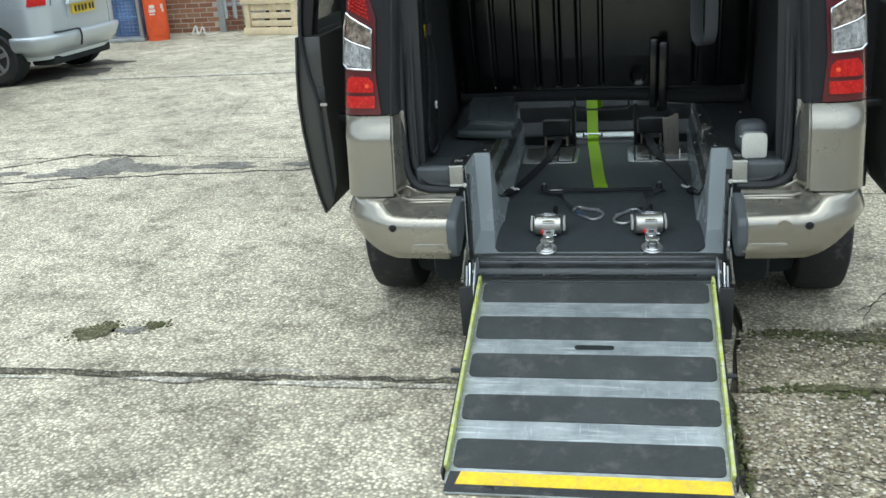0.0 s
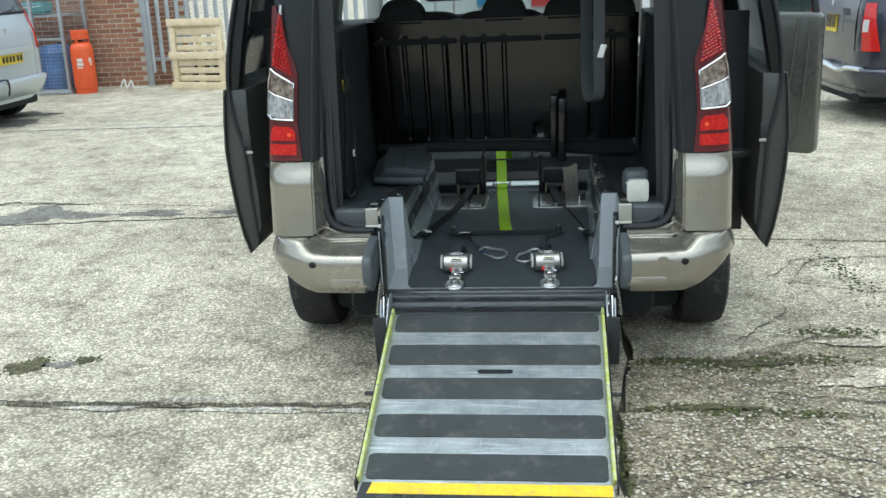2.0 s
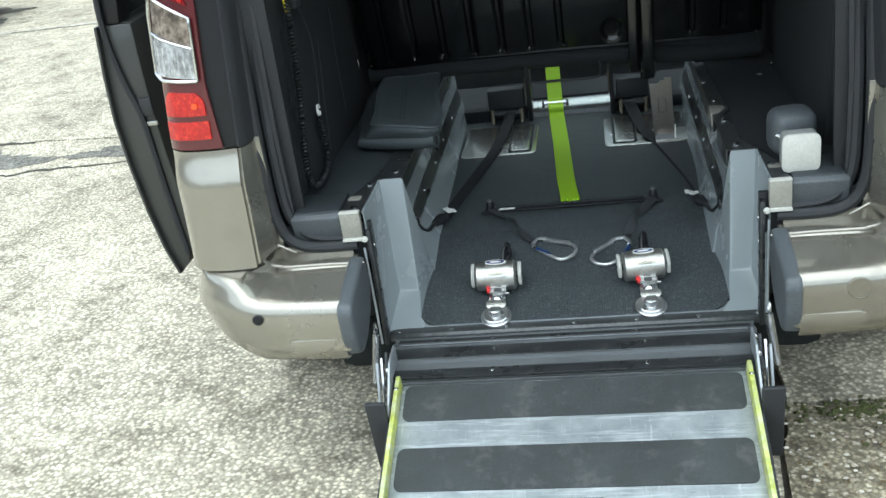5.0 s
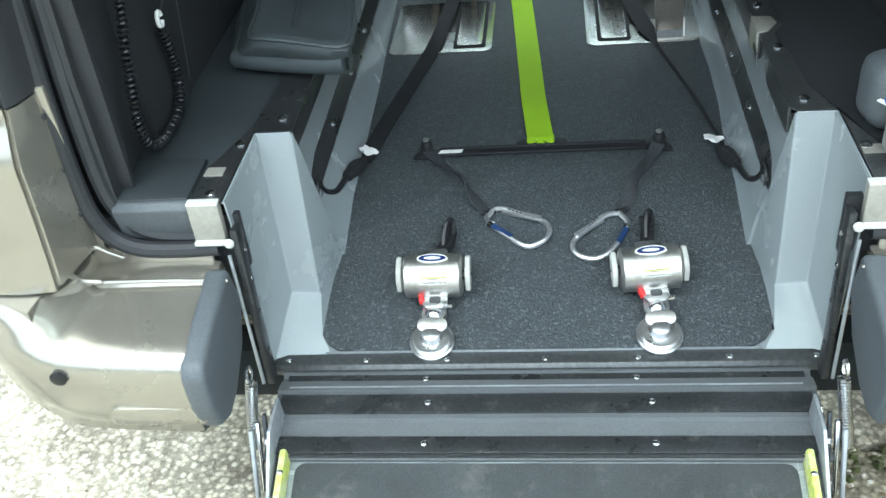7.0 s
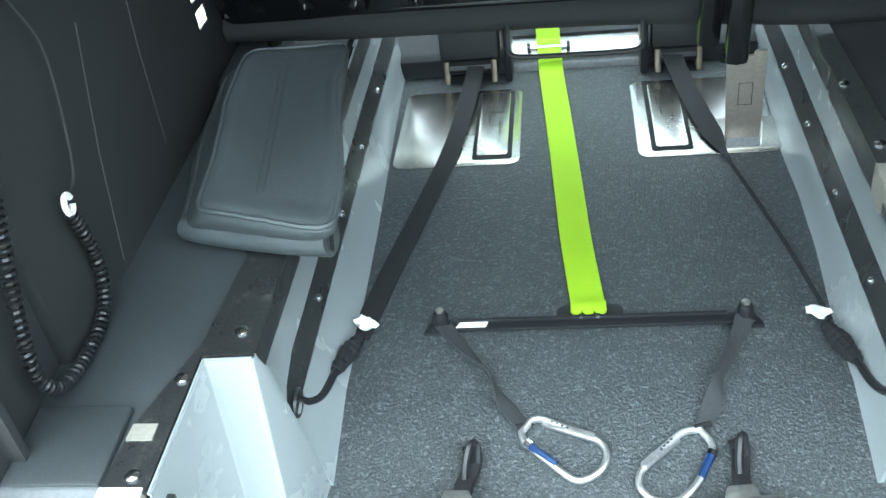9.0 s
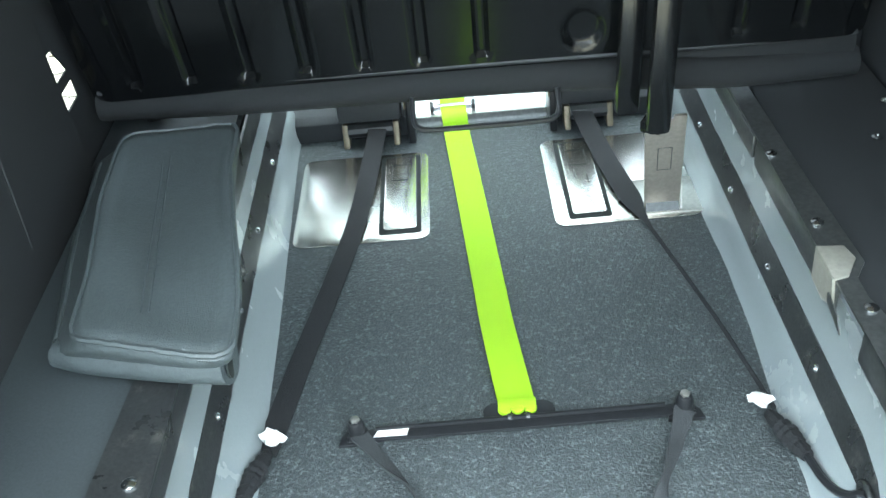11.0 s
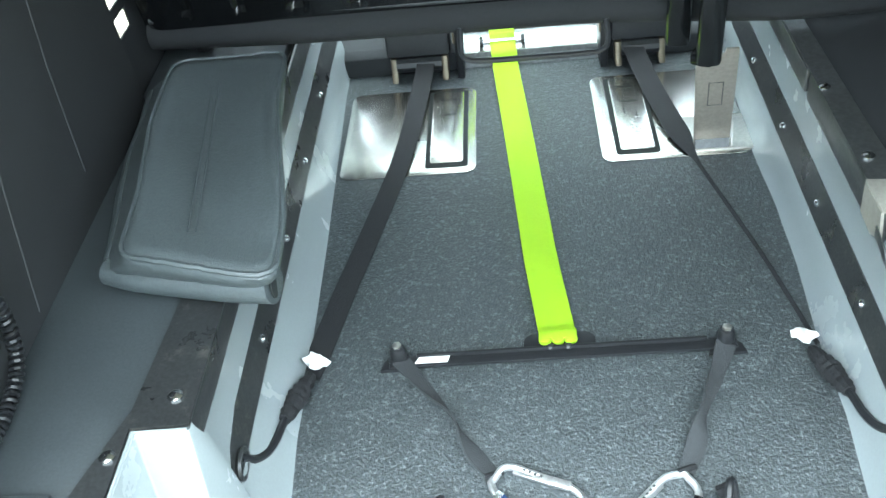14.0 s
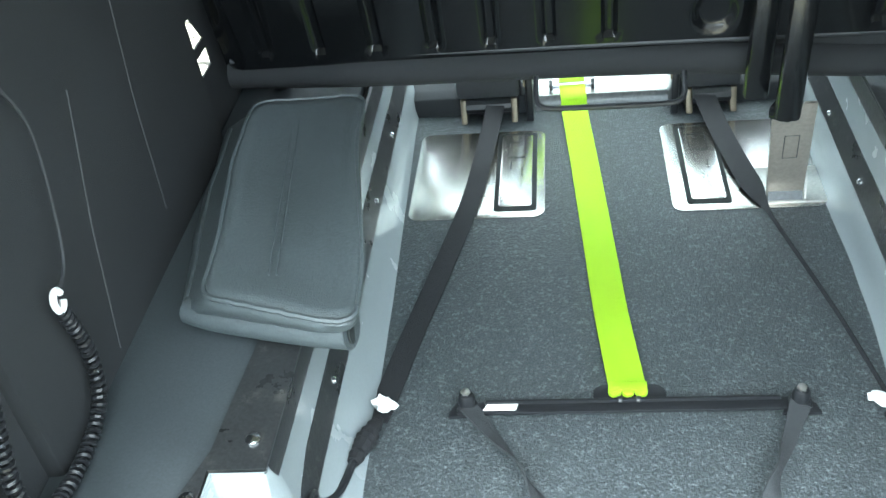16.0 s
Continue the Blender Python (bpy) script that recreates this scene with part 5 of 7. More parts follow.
for y0, y1, z in ((0.028, 0.060, 0.324), (0.104, 0.144, 0.3335), (0.178, 0.202, 0.326)):
    part("cover_strip", prism([(y0, z - 0.004), (y1, z - 0.002), (y1, z + 0.002), (y0, z - 0.0005)], "x", -0.43, 0.43, 0.001), "dark_steel", van)
for x, y, z in ((-0.18, 0.045, 0.3255), (0.18, 0.045, 0.3255), (-0.18, 0.124, 0.335), (0.18, 0.124, 0.335), (-0.19, 0.187, 0.3275), (0.16, 0.187, 0.3275)):
    part("hinge_screw", bolt((x, y, z), 0.006, 0.003), "chrome", van)

# the ramp
RAMP_A = math.atan(0.331)
ramp = part("ramp", prism([(0.052, 0.311), (0.052, 0.288), (-0.80, 0.006), (-0.862, 0.004), (-0.862, 0.010), (-0.79, 0.0315)], "x", -0.402, 0.402, 0.001), "ramp_alu", van, "aluminium wheelchair ramp with dark grip treads, lowered to the ground")


def on_ramp(y, up=0.0):
    """The place on the ramp's face over y, and its turn."""
    return Matrix.Translation((0, y - up * math.sin(RAMP_A), 0.311 + (y - 0.052) * 0.331 + up * math.cos(RAMP_A))) @ Matrix.Rotation(RAMP_A, 4, "X")


for y0, y1 in ((0.024, -0.073), (-0.145, -0.251), (-0.319, -0.421), (-0.495, -0.596), (-0.669, -0.775)):
    m = on_ramp((y0 + y1) / 2)
    part("grip_tread", slab(rounded(0.775, (y0 - y1) / math.cos(RAMP_A), 0.018), 0.0, 0.0025, m), "tread", ramp, "dark grey grip tread")
part("edge_stripe", slab([(-0.372, -0.022), (0.398, -0.022), (0.398, 0.024), (-0.360, 0.024)], 0.0, 0.003, on_ramp(-0.812)), "yellow", ramp, "worn yellow ramp edge")
part("front_lip", slab([(-0.402, -0.051), (0.402, -0.051), (0.402, -0.023), (-0.402, -0.023)], 0.0, 0.0025, on_ramp(-0.812)), "dark_steel", ramp, "dark worn ramp lip")
part("corner_pad", slab([(-0.400, -0.0225), (-0.374, -0.0225), (-0.362, 0.024), (-0.392, 0.024)], 0.0, 0.0028, on_ramp(-0.812)), "dark_steel", ramp)
part("hand_slot", slab(rounded(0.128, 0.021, 0.0104), 0.0004, 0.0012, on_ramp(-0.285) @ Matrix.Translation((0.009, 0, 0))), "under", ramp, "dark oblong hand slot")
for side in (-1, 1):
    rail = slab(rounded(0.011, 0.87, 0.004), 0.0, 0.026, on_ramp(-0.375) @ Matrix.Translation((side * 0.4015, 0, 0)) @ Matrix.Rotation(radians(side * 8), 4, "Y"), bevel=0.002)
    part("edge_rail", rail, "lime_edge", ramp, "lime yellow raised ramp edge")
    part("outer_rail", slab(rounded(0.006, 0.90, 0.002), -0.024, 0.012, on_ramp(-0.375) @ Matrix.Translation((side * 0.4145, 0, 0))), "dark_steel", ramp)
    part("peg", tube([(side * 0.405, -0.40, 0.165), (side * 0.448, -0.40, 0.165)], 0.008, 8), "black", ramp)
    for y in (0.0, -0.38):
        part("rail_screw", bolt(tuple(on_ramp(y, 0.026) @ Vector((side * 0.404, 0, 0))), 0.005, 0.003), "chrome", ramp)
    part("side_flap", box((0.048, 0.012, 0.20), (side * 0.439, -0.075, 0.235), (8, 0, 0), 0.003), "black", van, "black rubber side flap")
    arm = part("ramp_linkage", prism([(0.10, 0.375), (0.11, 0.30), (-0.02, 0.225), (-0.07, 0.235), (-0.04, 0.30), (0.03, 0.37)], "x", *sorted((side * 0.418, side * 0.424)), 0.002), "zinc", van, "zinc-plated ramp linkage")
    for k in range(3):
        part("link_bar", box((0.0065, 0.010, 0.12), (side * (0.432 + 0.010 * k), 0.035 - 0.01 * k, 0.325 - 0.008 * k), (-22, 0, 0), 0.002), ("dark_steel", "chrome", "zinc")[k], arm)
    for y, z in ((0.085, 0.355), (0.03, 0.345), (-0.02, 0.26), (0.02, 0.30)):
        part("link_bolt", bolt((side * 0.424, y, z), 0.009, side * 0.008, "x"), "chrome", arm)
    p0, p1 = Vector((side * 0.460, 0.105, 0.405)), Vector((side * 0.474, 0.072, 0.285))
    turns, coil_path = 24, []
    ax = (p1 - p0)
    u1 = ax.normalized().cross(Vector((1, 0, 0))).normalized()
    u2 = ax.normalized().cross(u1)
    for i in range(turns * 8 + 1):
        a = i / 8 * 2 * math.pi
        coil_path.append(p0 + ax * (i / (turns * 8)) + (u1 * math.cos(a) + u2 * math.sin(a)) * 0.0095)
    spring = part("ramp_spring", tube(coil_path, 0.0017, 5), "chrome", van, "bright coil spring")
    part("spring_hook", tube([p0 + Vector((0, 0.012 * math.cos(a), 0.016 + 0.014 * math.sin(a))) for a in np.linspace(-1.6, 3.6, 12)], 0.0028, 5), "chrome", spring)


# ---------------------------------------------------------------- rear bench seat
seat = thing("rear_bench_seat", "black rear bench seat with a ribbed plastic back and headrests", "seat")
RIBS = [-0.558 + 0.0932 * k for k in range(7)] + [0.406, 0.499]


def seat_back_panel():
    rows = []
    for j in range(70):
        z = 0.778 + 0.593 * j / 69
        row = []
        for i in range(251):
            x = -0.633 + 1.244 * i / 250
            d = 0.0
            for r in RIBS:
                if abs(x - r) < 0.025:
                    k = max(0.0, 1 - (abs(x - r) / 0.0153) ** 6)
                    e = min(1.0, max(0.0, (z - 0.795) / 0.005)) * min(1.0, max(0.0, (1.295 - z) / 0.012))
                    d = max(d, k * e)
            d2 = max(0.0, 1 - (((x - 0.161) / 0.037) ** 2 + ((z - 0.836) / 0.042) ** 2) ** 3)
            edge = max(0.0, abs(x + 0.011) - 0.585) / 0.037
            row.append((x, 1.199 - 0.25 * min(z - 0.776, 0.15) - 0.19 * max(0.0, z - 0.926) + 0.011 * max(d, d2) + 0.02 * edge * edge, z))
        rows.append(row)
    return thick(rows, 0.008)


part("back_panel", seat_back_panel(), "seat_plastic", seat, "black ribbed plastic seat back", angle=50)
part("cushion_edge", tube(smooth_path([(-0.633, 1.218, 0.758), (-0.372, 1.202, 0.755), (0, 1.199, 0.752), (0.184, 1.199, 0.744), (0.416, 1.202, 0.725), (0.611, 1.218, 0.720)], 6), 0.026, 12), "seat_felt", seat, "dark padded lower edge")
part("lower_pad", box((0.464, 0.015, 0.07), (0.374, 1.211, 0.760), (-3, 0, 0), 0.006), "seat_felt", seat)
part("edging", tube(smooth_path([(-0.624, 1.196, 0.791), (-0.372, 1.193, 0.787), (0, 1.191, 0.784), (0.369, 1.193, 0.778), (0.601, 1.199, 0.778)], 6), 0.0045, 6), "rubber", seat)
for x in RIBS[:7]:
    part("rib_clip", box((0.013, 0.006, 0.006), (x + 0.002, 1.1935, 0.7975), bevel=0.002), "seat_plastic", seat)
part("seat_frame", tube([(-0.62, 1.29, 0.86), (0.60, 1.29, 0.86)], 0.016, 8), "dark_steel", seat)
part("backrest", box((1.24, 0.07, 0.60), (0, 1.225, 1.08), (7, 0, 0), 0.03, 3), "lining", seat, "dark fabric backrest")
# tipped up out of view; the side ones are deepened to shade the channel walls
for x, w, deep in ((-0.42, 0.46, 0.30), (0.0, 0.36, 0.08), (0.44, 0.38, 0.26)):
    part("cushion", box((w, deep, 0.46), (x, 1.275 + deep / 2, 1.05), (5, 0, 0), 0.035, 3), "lining", seat, "unseen tipped-up seat cushion, side ones deepened to shade the channel")


def dome(x0, x1, low, top, y0, y1, power=2.6):
    """A rounded head restraint: an arch in front view, softened all round."""
    mid, half = (x0 + x1) / 2, (x1 - x0) / 2
    arch = [(mid - half * math.cos(a), low + (top - low) * max(0.0, 1 - abs(math.cos(a)) ** power) ** (1 / power)) for a in np.linspace(0, math.pi, 25)]
    return prism(arch, "y", y0, y1, 0.022, None, 3)


for x0, x1, top in ((-0.580, -0.355, 1.472), (-0.102, 0.112, 1.474), (0.184, 0.385, 1.452), (0.365, 0.605, 1.470)):
    part("headrest", dome(x0, x1, 1.34, top, 1.07, 1.17), "lining", seat, "dark rounded headrest")
for x0, x1, top in ((-0.62, -0.20, 1.405), (-0.22, 0.19, 1.402), (0.17, 0.60, 1.395)):
    part("seat_shoulder", dome(x0, x1, 1.25, top, 1.085, 1.20, 5.0), "lining", seat)
# black anchor feet with tan side plates, bolted to the floor on both sides of the strap guide
for x0, x1 in ((-0.300, -0.165), (0.168, 0.285)):
    mid = (x0 + x1) / 2
    foot = part("anchor_foot", box((x1 - x0, 0.05, 0.075), (mid, 1.60, 0.520), bevel=0.008), "black", seat, "black seat anchor foot")
    for x in (x0 + 0.014, x1 - 0.014):
        part("anchor_tab", prism([(1.555, 0.434), (1.60, 0.434), (1.60, 0.482), (1.574, 0.482), (1.566, 0.455)], "x", x - 0.007, x + 0.007, 0.003), "brass_steel", foot, "brass-tinted steel anchor tab")
    part("anchor_roll", tube([(x0 + 0.02, 1.575, 0.468), (x1 - 0.02, 1.575, 0.468)], 0.016, 10), "gloss_black", foot)
for x in (-0.146, 0.152):
    cheek = part("side_cheek", box((0.016, 0.09, 0.20), (x, 1.60, 0.535), bevel=0.004), "gloss_black", seat, "black upright seat frame plate")
    # thin brass tube stands in for a glint along the plate's edge
    part("cheek_glint", tube([(x - 0.009, 1.553, 0.52), (x - 0.009, 1.553, 0.60)], 0.0025, 5), "brass_steel", cheek)
for side in (-1, 1):
    part("seat_leg", tube([(side * 0.58, 1.30, 0.684), (side * 0.58, 1.29, 0.86)], 0.016, 8), "dark_steel", seat)
for x, y, z in ((0.228, 1.134, 0.850), (0.266, 1.076, 0.843)):
    part("belt_stalk", box((0.039, 0.024, 0.30), (x, y, z), (3, 1, 0), 0.009), "seat_plastic", seat, "black belt stalk")
part("belt_stalk_foot", box((0.044, 0.036, 0.022), (0.262, 1.10, 0.702), (0, 0, 60), 0.006), "seat_plastic", seat)
part("retaining_bar", tube(smooth_path([(-0.116, 1.172, 0.745), (-0.117, 1.160, 0.712), (-0.110, 1.152, 0.700), (-0.083, 1.150, 0.6955), (0.0, 1.150, 0.6945), (0.082, 1.150, 0.6945), (0.111, 1.152, 0.698), (0.119, 1.160, 0.710), (0.118, 1.172, 0.74)], 5), 0.0047, 8), "gloss_black", seat, "thin black retaining bar under the padded edge")

# front seats, of which the headrests show
for x in (-0.42, 0.42):
    fs = thing("front_seat", "dark fabric front seat with headrest", "seat", group="front seats")
    part("backrest", box((0.50, 0.14, 0.66), (x, 2.95, 0.98), (8, 0, 0), 0.05, 3), "lining", fs)
    part("cushion", box((0.50, 0.5, 0.16), (x, 3.15, 0.62), bevel=0.05, seg=3), "lining", fs)
    part("pedestal", box((0.42, 0.42, 0.14), (x, 3.15, 0.49), bevel=0.02), "black", fs)
    part("headrest", box((0.29, 0.10, 0.20), (x - 0.05, 2.98, 1.49), (8, 0, 0), 0.045, 3), "lining", fs)
    for dx in (-0.11, 0.01):
        part("headrest_post", tube([(x + dx, 2.97, 1.29), (x + dx, 2.98, 1.42)], 0.007, 6), "chrome", fs)

part("rear_view_mirror", box((0.24, 0.04, 0.065), (0.05, 3.22, 1.545), (-8, 0, 4), 0.014), "black", van, "black interior mirror")
part("mirror_glass", prism(rounded(0.225, 0.052, 0.012, 4, 0.05, 1.545), "y", 3.1985, 3.2005), "chrome", van)
part("mirror_stem", tube([(0.05, 3.24, 1.56), (0.05, 3.30, 1.64)], 0.012, 8), "black", van)

# ---------------------------------------------------------------- fittings on the van floor
for side, x0, x1, lx in ((-1, -0.372, -0.115, -0.171), (1, 0.116, 0.386, 0.183)):
    fp = thing("floor_plate", "brushed steel floor plate with a recessed latch", "floor plate", group="floor plates")
    m = Matrix.Translation(((x0 + x1) / 2, 1.365, 0.4335))
    part("plate", slab(rounded(x1 - x0, 0.305, 0.022), 0, 0.0025, m, bevel=0.0008), "plate_steel", fp)
    m = Matrix.Translation((lx, 1.368, 0.4363))
    part("latch_gap", slab(rounded(0.080, 0.274, 0.007), 0, 0.0006, m), "under", fp)
    part("latch", slab(rounded(0.063, 0.250, 0.007), 0.0007, 0.0045, m @ Matrix.Rotation(radians(0.5), 4, "X"), bevel=0.001), "plate_steel", fp)
    part("latch_mark", tube([m @ Vector(p) for p in ((-0.017, 0.04, 0.0052), (0.017, 0.04, 0.0052), (0.017, 0.096, 0.0052), (-0.017, 0.096, 0.0052))], 0.0008, 4, closed=True), "under", fp)
    for dx in (-0.011, 0.011):
        part("latch_scratch", slab(rounded(0.0016, 0.03, 0.0007), 0.0046, 0.0049, m @ Matrix.Translation((dx, 0.0 - dx, 0))), "under", fp)

bs = thing("buckle_stand", "upright steel belt anchor bracket on the floor plate", "bracket")
part("foot", prism([(1.222, 0.4362), (1.335, 0.4362), (1.335, 0.4405), (1.222, 0.4405)], "x", 0.276, 0.386, 0.001), "steel", bs)
up = prism([(0.281, 0.0), (0.345, 0.0), (0.337, 0.222), (0.316, 0.222), (0.314, 0.212), (0.300, 0.212), (0.297, 0.203), (0.268, 0.203)], "y", -0.003, 0.003, 0.001)
up.transform(pose(0, 1.240, 0.4405, 12))
part("upright", up, "stand_steel", bs, "tan-tinted steel upright with a notched top")
part("stop", prism([(1.240, 0.4405), (1.226, 0.4405), (1.234, 0.456)], "x", 0.283, 0.343), "dull_steel", bs)
flap = prism([(1.228, 0.4405), (1.30, 0.4405), (1.24, 0.485)], "x", 0.346, 0.349)
part("gusset", flap, "steel", bs)
stamp = tube([(0.296, -0.0042, 0.10), (0.320, -0.0042, 0.10), (0.318, -0.0042, 0.152), (0.294, -0.0042, 0.152)], 0.0009, 4, closed=True)
stamp.transform(pose(0, 1.240, 0.4405, 12))
part("stamp", stamp, "dull_steel", bs)

# steel step nose where the lowered floor meets the cab floor, and the strap guide on it
nose = part("step_nose", thick([[(x, y, z) for x in (-0.46, -0.2, 0.05, 0.25, 0.46)] for y, z in ((1.618, 0.4585), (1.628, 0.4595), (1.64, 0.461), (1.648, 0.466), (1.657, 0.4715), (1.668, 0.4740), (1.69, 0.4745), (1.90, 0.4745))], 0.003), "nose_steel", van, "bright rounded steel step nose", angle=60)
# front of the same folded sheet, coloured darker so that it looks dim
part("nose_face", thick([[(x, y, z) for x in (-0.46, -0.2, 0.05, 0.25, 0.46)] for y, z in ((1.604, 0.430), (1.607, 0.444), (1.611, 0.4535), (1.618, 0.4583))], 0.003), "dull_steel", nose)
part("step_carpet", box((1.5, 0.42, 0.02), (0, 2.105, 0.470), bevel=0.004), "shelf_carpet", van, "dark blue-grey cab carpet")
# added dark blocks, so the nose doesn't show bright beside the strap guide
for x0, x1 in ((-0.46, -0.150), (0.156, 0.46)):
    part("sill_cover", prism([(1.596, 0.433), (1.600, 0.474), (1.625, 0.482), (1.90, 0.482), (1.90, 0.433)], "x", x0, x1, 0.003), "lining", van, "dark felt block added to mask the bright step nose")
guide = thing("strap_guide", "chromed clamp holding the strap on the step nose", "clamp")
part("rod", tube([(-0.100, 1.646, 0.4710), (-0.014, 1.646, 0.4710)], 0.0042, 10), "chrome", guide)
for x in (-0.102, -0.012):
    part("collar", tube([(x - 0.004, 1.646, 0.4720), (x + 0.004, 1.646, 0.4720)], 0.009, 10), "dark_steel", guide)

# lime strap with spreader bar and karabiners
harness = thing("winch_strap", "lime yellow winch strap with a black spreader bar and two karabiners", "strap")
part("webbing", ribbon(smooth_path([(0.006, 0.757, 0.446), (0.005, 0.78, 0.4415), (-0.010, 0.95, 0.4385), (-0.018, 1.08, 0.4365), (-0.037, 1.37, 0.4365), (-0.050, 1.55, 0.4375), (-0.053, 1.594, 0.4415), (-0.0535, 1.602, 0.456), (-0.0545, 1.612, 0.4635), (-0.056, 1.640, 0.467), (-0.057, 1.656, 0.479), (-0.0575, 1.670, 0.486), (-0.060, 1.72, 0.54), (-0.064, 1.80, 0.64), (-0.066, 1.88, 0.74), (-0.066, 1.93, 0.77), (-0.06, 2.02, 0.74), (-0.05, 2.25, 0.484)], 8), 0.054, 0.0028, (1, 0, 0)), "lime", harness, "lime yellow webbing")
part("sewn_end", box((0.056, 0.020, 0.007), (0.006, 0.765, 0.4475), (0, 0, -2), 0.002), "lime", harness)
for x in (-0.013, 0.006, 0.025):
    part("scallop", lathe([(0.0095, 0.444), (0.0095, 0.449), (0.007, 0.4505), (0, 0.4505)], (x, 0.756, 0), "z", 14), "lime", harness)
bar = part("spreader_bar", box((0.50, 0.022, 0.006), (0.008, 0.733, 0.4405), (0, 0, 0.5), 0.002), "gloss_black", harness, "black steel spreader bar")
part("bar_rib", box((0.42, 0.006, 0.008), (0.008, 0.741, 0.4445), (0, 0, 0.5), 0.002), "gloss_black", bar)
part("centre_plate", slab(rounded(0.105, 0.045, 0.018), 0.4365, 0.443, Matrix.Translation((0.008, 0.752, 0)), bevel=0.001), "gloss_black", bar)
for x in (-0.006, 0.020):
    part("rivet", bolt((x, 0.742, 0.4445), 0.006, 0.004), "dark_steel", bar)
part("label", slab([(-0.026, -0.008), (0.022, -0.008), (0.026, 0.007), (-0.018, 0.008)], 0.4442, 0.4448, Matrix.Translation((-0.178, 0.732, 0))), "white", bar, "white paper label")
for x in (-0.228, 0.243):
    knob = part("knob", lathe([(0.015, 0.436), (0.016, 0.444), (0.0125, 0.448), (0.0125, 0.459), (0.010, 0.466), (0.004, 0.470), (0, 0.470)], (x, 0.737, 0), "z", 16), "gloss_black", bar, "black domed end bolt")
    part("end_plate", prism([(x - 0.027, 0.716), (x + 0.027, 0.716), (x + 0.022, 0.733), (x + 0.008, 0.752), (x - 0.008, 0.752), (x - 0.022, 0.733)], "z", 0.436, 0.4415, 0.001), "gloss_black", bar)
    part("nut", lathe([(0.007, 0.466), (0.007, 0.472), (0.004, 0.4735), (0, 0.474)], (x, 0.737, 0), "z", 6), "steel", bar)


def karabiner(outline, gate, spine, strap, parent):
    cy = sum(y for _, y in outline) / len(outline)
    outline = [(x, cy + 0.86 * (y - cy)) for x, y in outline]
    gate = [(x, cy + 0.86 * (y - cy)) for x, y in gate]
    pts = [(x, y, floor_z(y) + 0.0125) for x, y in outline]
    path = smooth_path(pts + pts[:1], 5)[:-1]
    body = part("karabiner", tube(path, 0.0052, 8, closed=True), "karabiner_alu", parent, "silver aluminium karabiner")
    g = [(x, y, floor_z(y) + 0.0135) for x, y in gate]
    part("gate", tube(g, 0.0060, 8), "blue", body, "blue karabiner gate")
    a, b = Vector(g[0]), Vector(g[-1])
    part("gate_sleeve", tube([a - (b - a) * 0.22, a], 0.0075, 8), "chrome", body)
    # flat engraved spine
    sa, sb = Vector((*spine[0], floor_z(spine[0][1]) + 0.0135)), Vector((*spine[1], floor_z(spine[1][1]) + 0.0135))
    turn = math.degrees(math.atan2(sb.y - sa.y, sb.x - sa.x))
    part("spine", box(((sb - sa).length, 0.0125, 0.0085), tuple((sa + sb) / 2), (12, 0, turn), 0.002), "karabiner_alu", body, "flat engraved spine")
    for k in range(7):
        c = sa.lerp(sb, 0.18 + 0.10 * k)
        part("engraving", box(((sb - sa).length * 0.055, 0.003, 0.0006), (c.x, c.y, c.z + 0.0045), (12, 0, turn)), "dull_steel", body)
    # leg strap, flat at both ends and turned on edge half-way
    path = smooth_path([(x, y, z) for x, y, z in strap], 6)
    rows = []
    for k, p in enumerate(path):
        f = k / (len(path) - 1)
        d = (path[min(k + 1, len(path) - 1)] - path[max(k - 1, 0)]).normalized()
        flat = d.cross(Vector((0, 0, 1))).normalized()
        lean = 0.25 + 1.15 * math.exp(-((f - 0.55) / 0.16) ** 2)
        half = (flat * math.cos(lean) + Vector((0, 0, 1)) * math.sin(lean)) * (0.0125 + 0.002 * math.cos(9 * f))
        lift = Vector((0, 0, abs(half.z) + 0.001))
        rows.append([p + lift - half, p + lift, p + lift + half])
    part("leg_strap", thick(rows, 0.0028), "grey_web", parent, "grey woven leg strap", angle=60)
    part("strap_keeper", tube([path[-1] + Vector((-0.012, -0.004, 0.006)), path[-1] + Vector((0.012, 0.004, 0.006))], 0.0045, 8), "webbing", parent)


M["karabiner_alu"] = mat("polished_karabiner_alloy", (0.60, 0.61, 0.62), 0.32, 0.85, 0.15, 150, 30)
M["alu_bright"] = mat("bright_aluminium", (0.60, 0.61, 0.61), 0.3, 0.95, 0.1, 150, 30)
karabiner([(-0.097, 0.528), (-0.075, 0.552), (-0.035, 0.536), (0.008, 0.514), (0.022, 0.492), (0.016, 0.466), (-0.004, 0.448), (-0.026, 0.447), (-0.062, 0.480), (-0.09, 0.51)], [(-0.083, 0.502), (-0.048, 0.470)], [(-0.066, 0.541), (0.006, 0.511)], [(-0.224, 0.728, 0.444), (-0.196, 0.69, 0.441), (-0.150, 0.622, 0.438), (-0.118, 0.565, 0.428), (-0.092, 0.535, 0.418)], harness)
karabiner([(0.152, 0.534), (0.126, 0.528), (0.098, 0.498), (0.068, 0.464), (0.064, 0.438), (0.080, 0.418), (0.106, 0.413), (0.130, 0.430), (0.152, 0.466), (0.166, 0.505)], [(0.162, 0.488), (0.146, 0.452)], [(0.120, 0.516), (0.071, 0.467)], [(0.242, 0.728, 0.444), (0.226, 0.69, 0.441), (0.197, 0.62, 0.440), (0.175, 0.565, 0.430), (0.156, 0.53, 0.418)], harness)


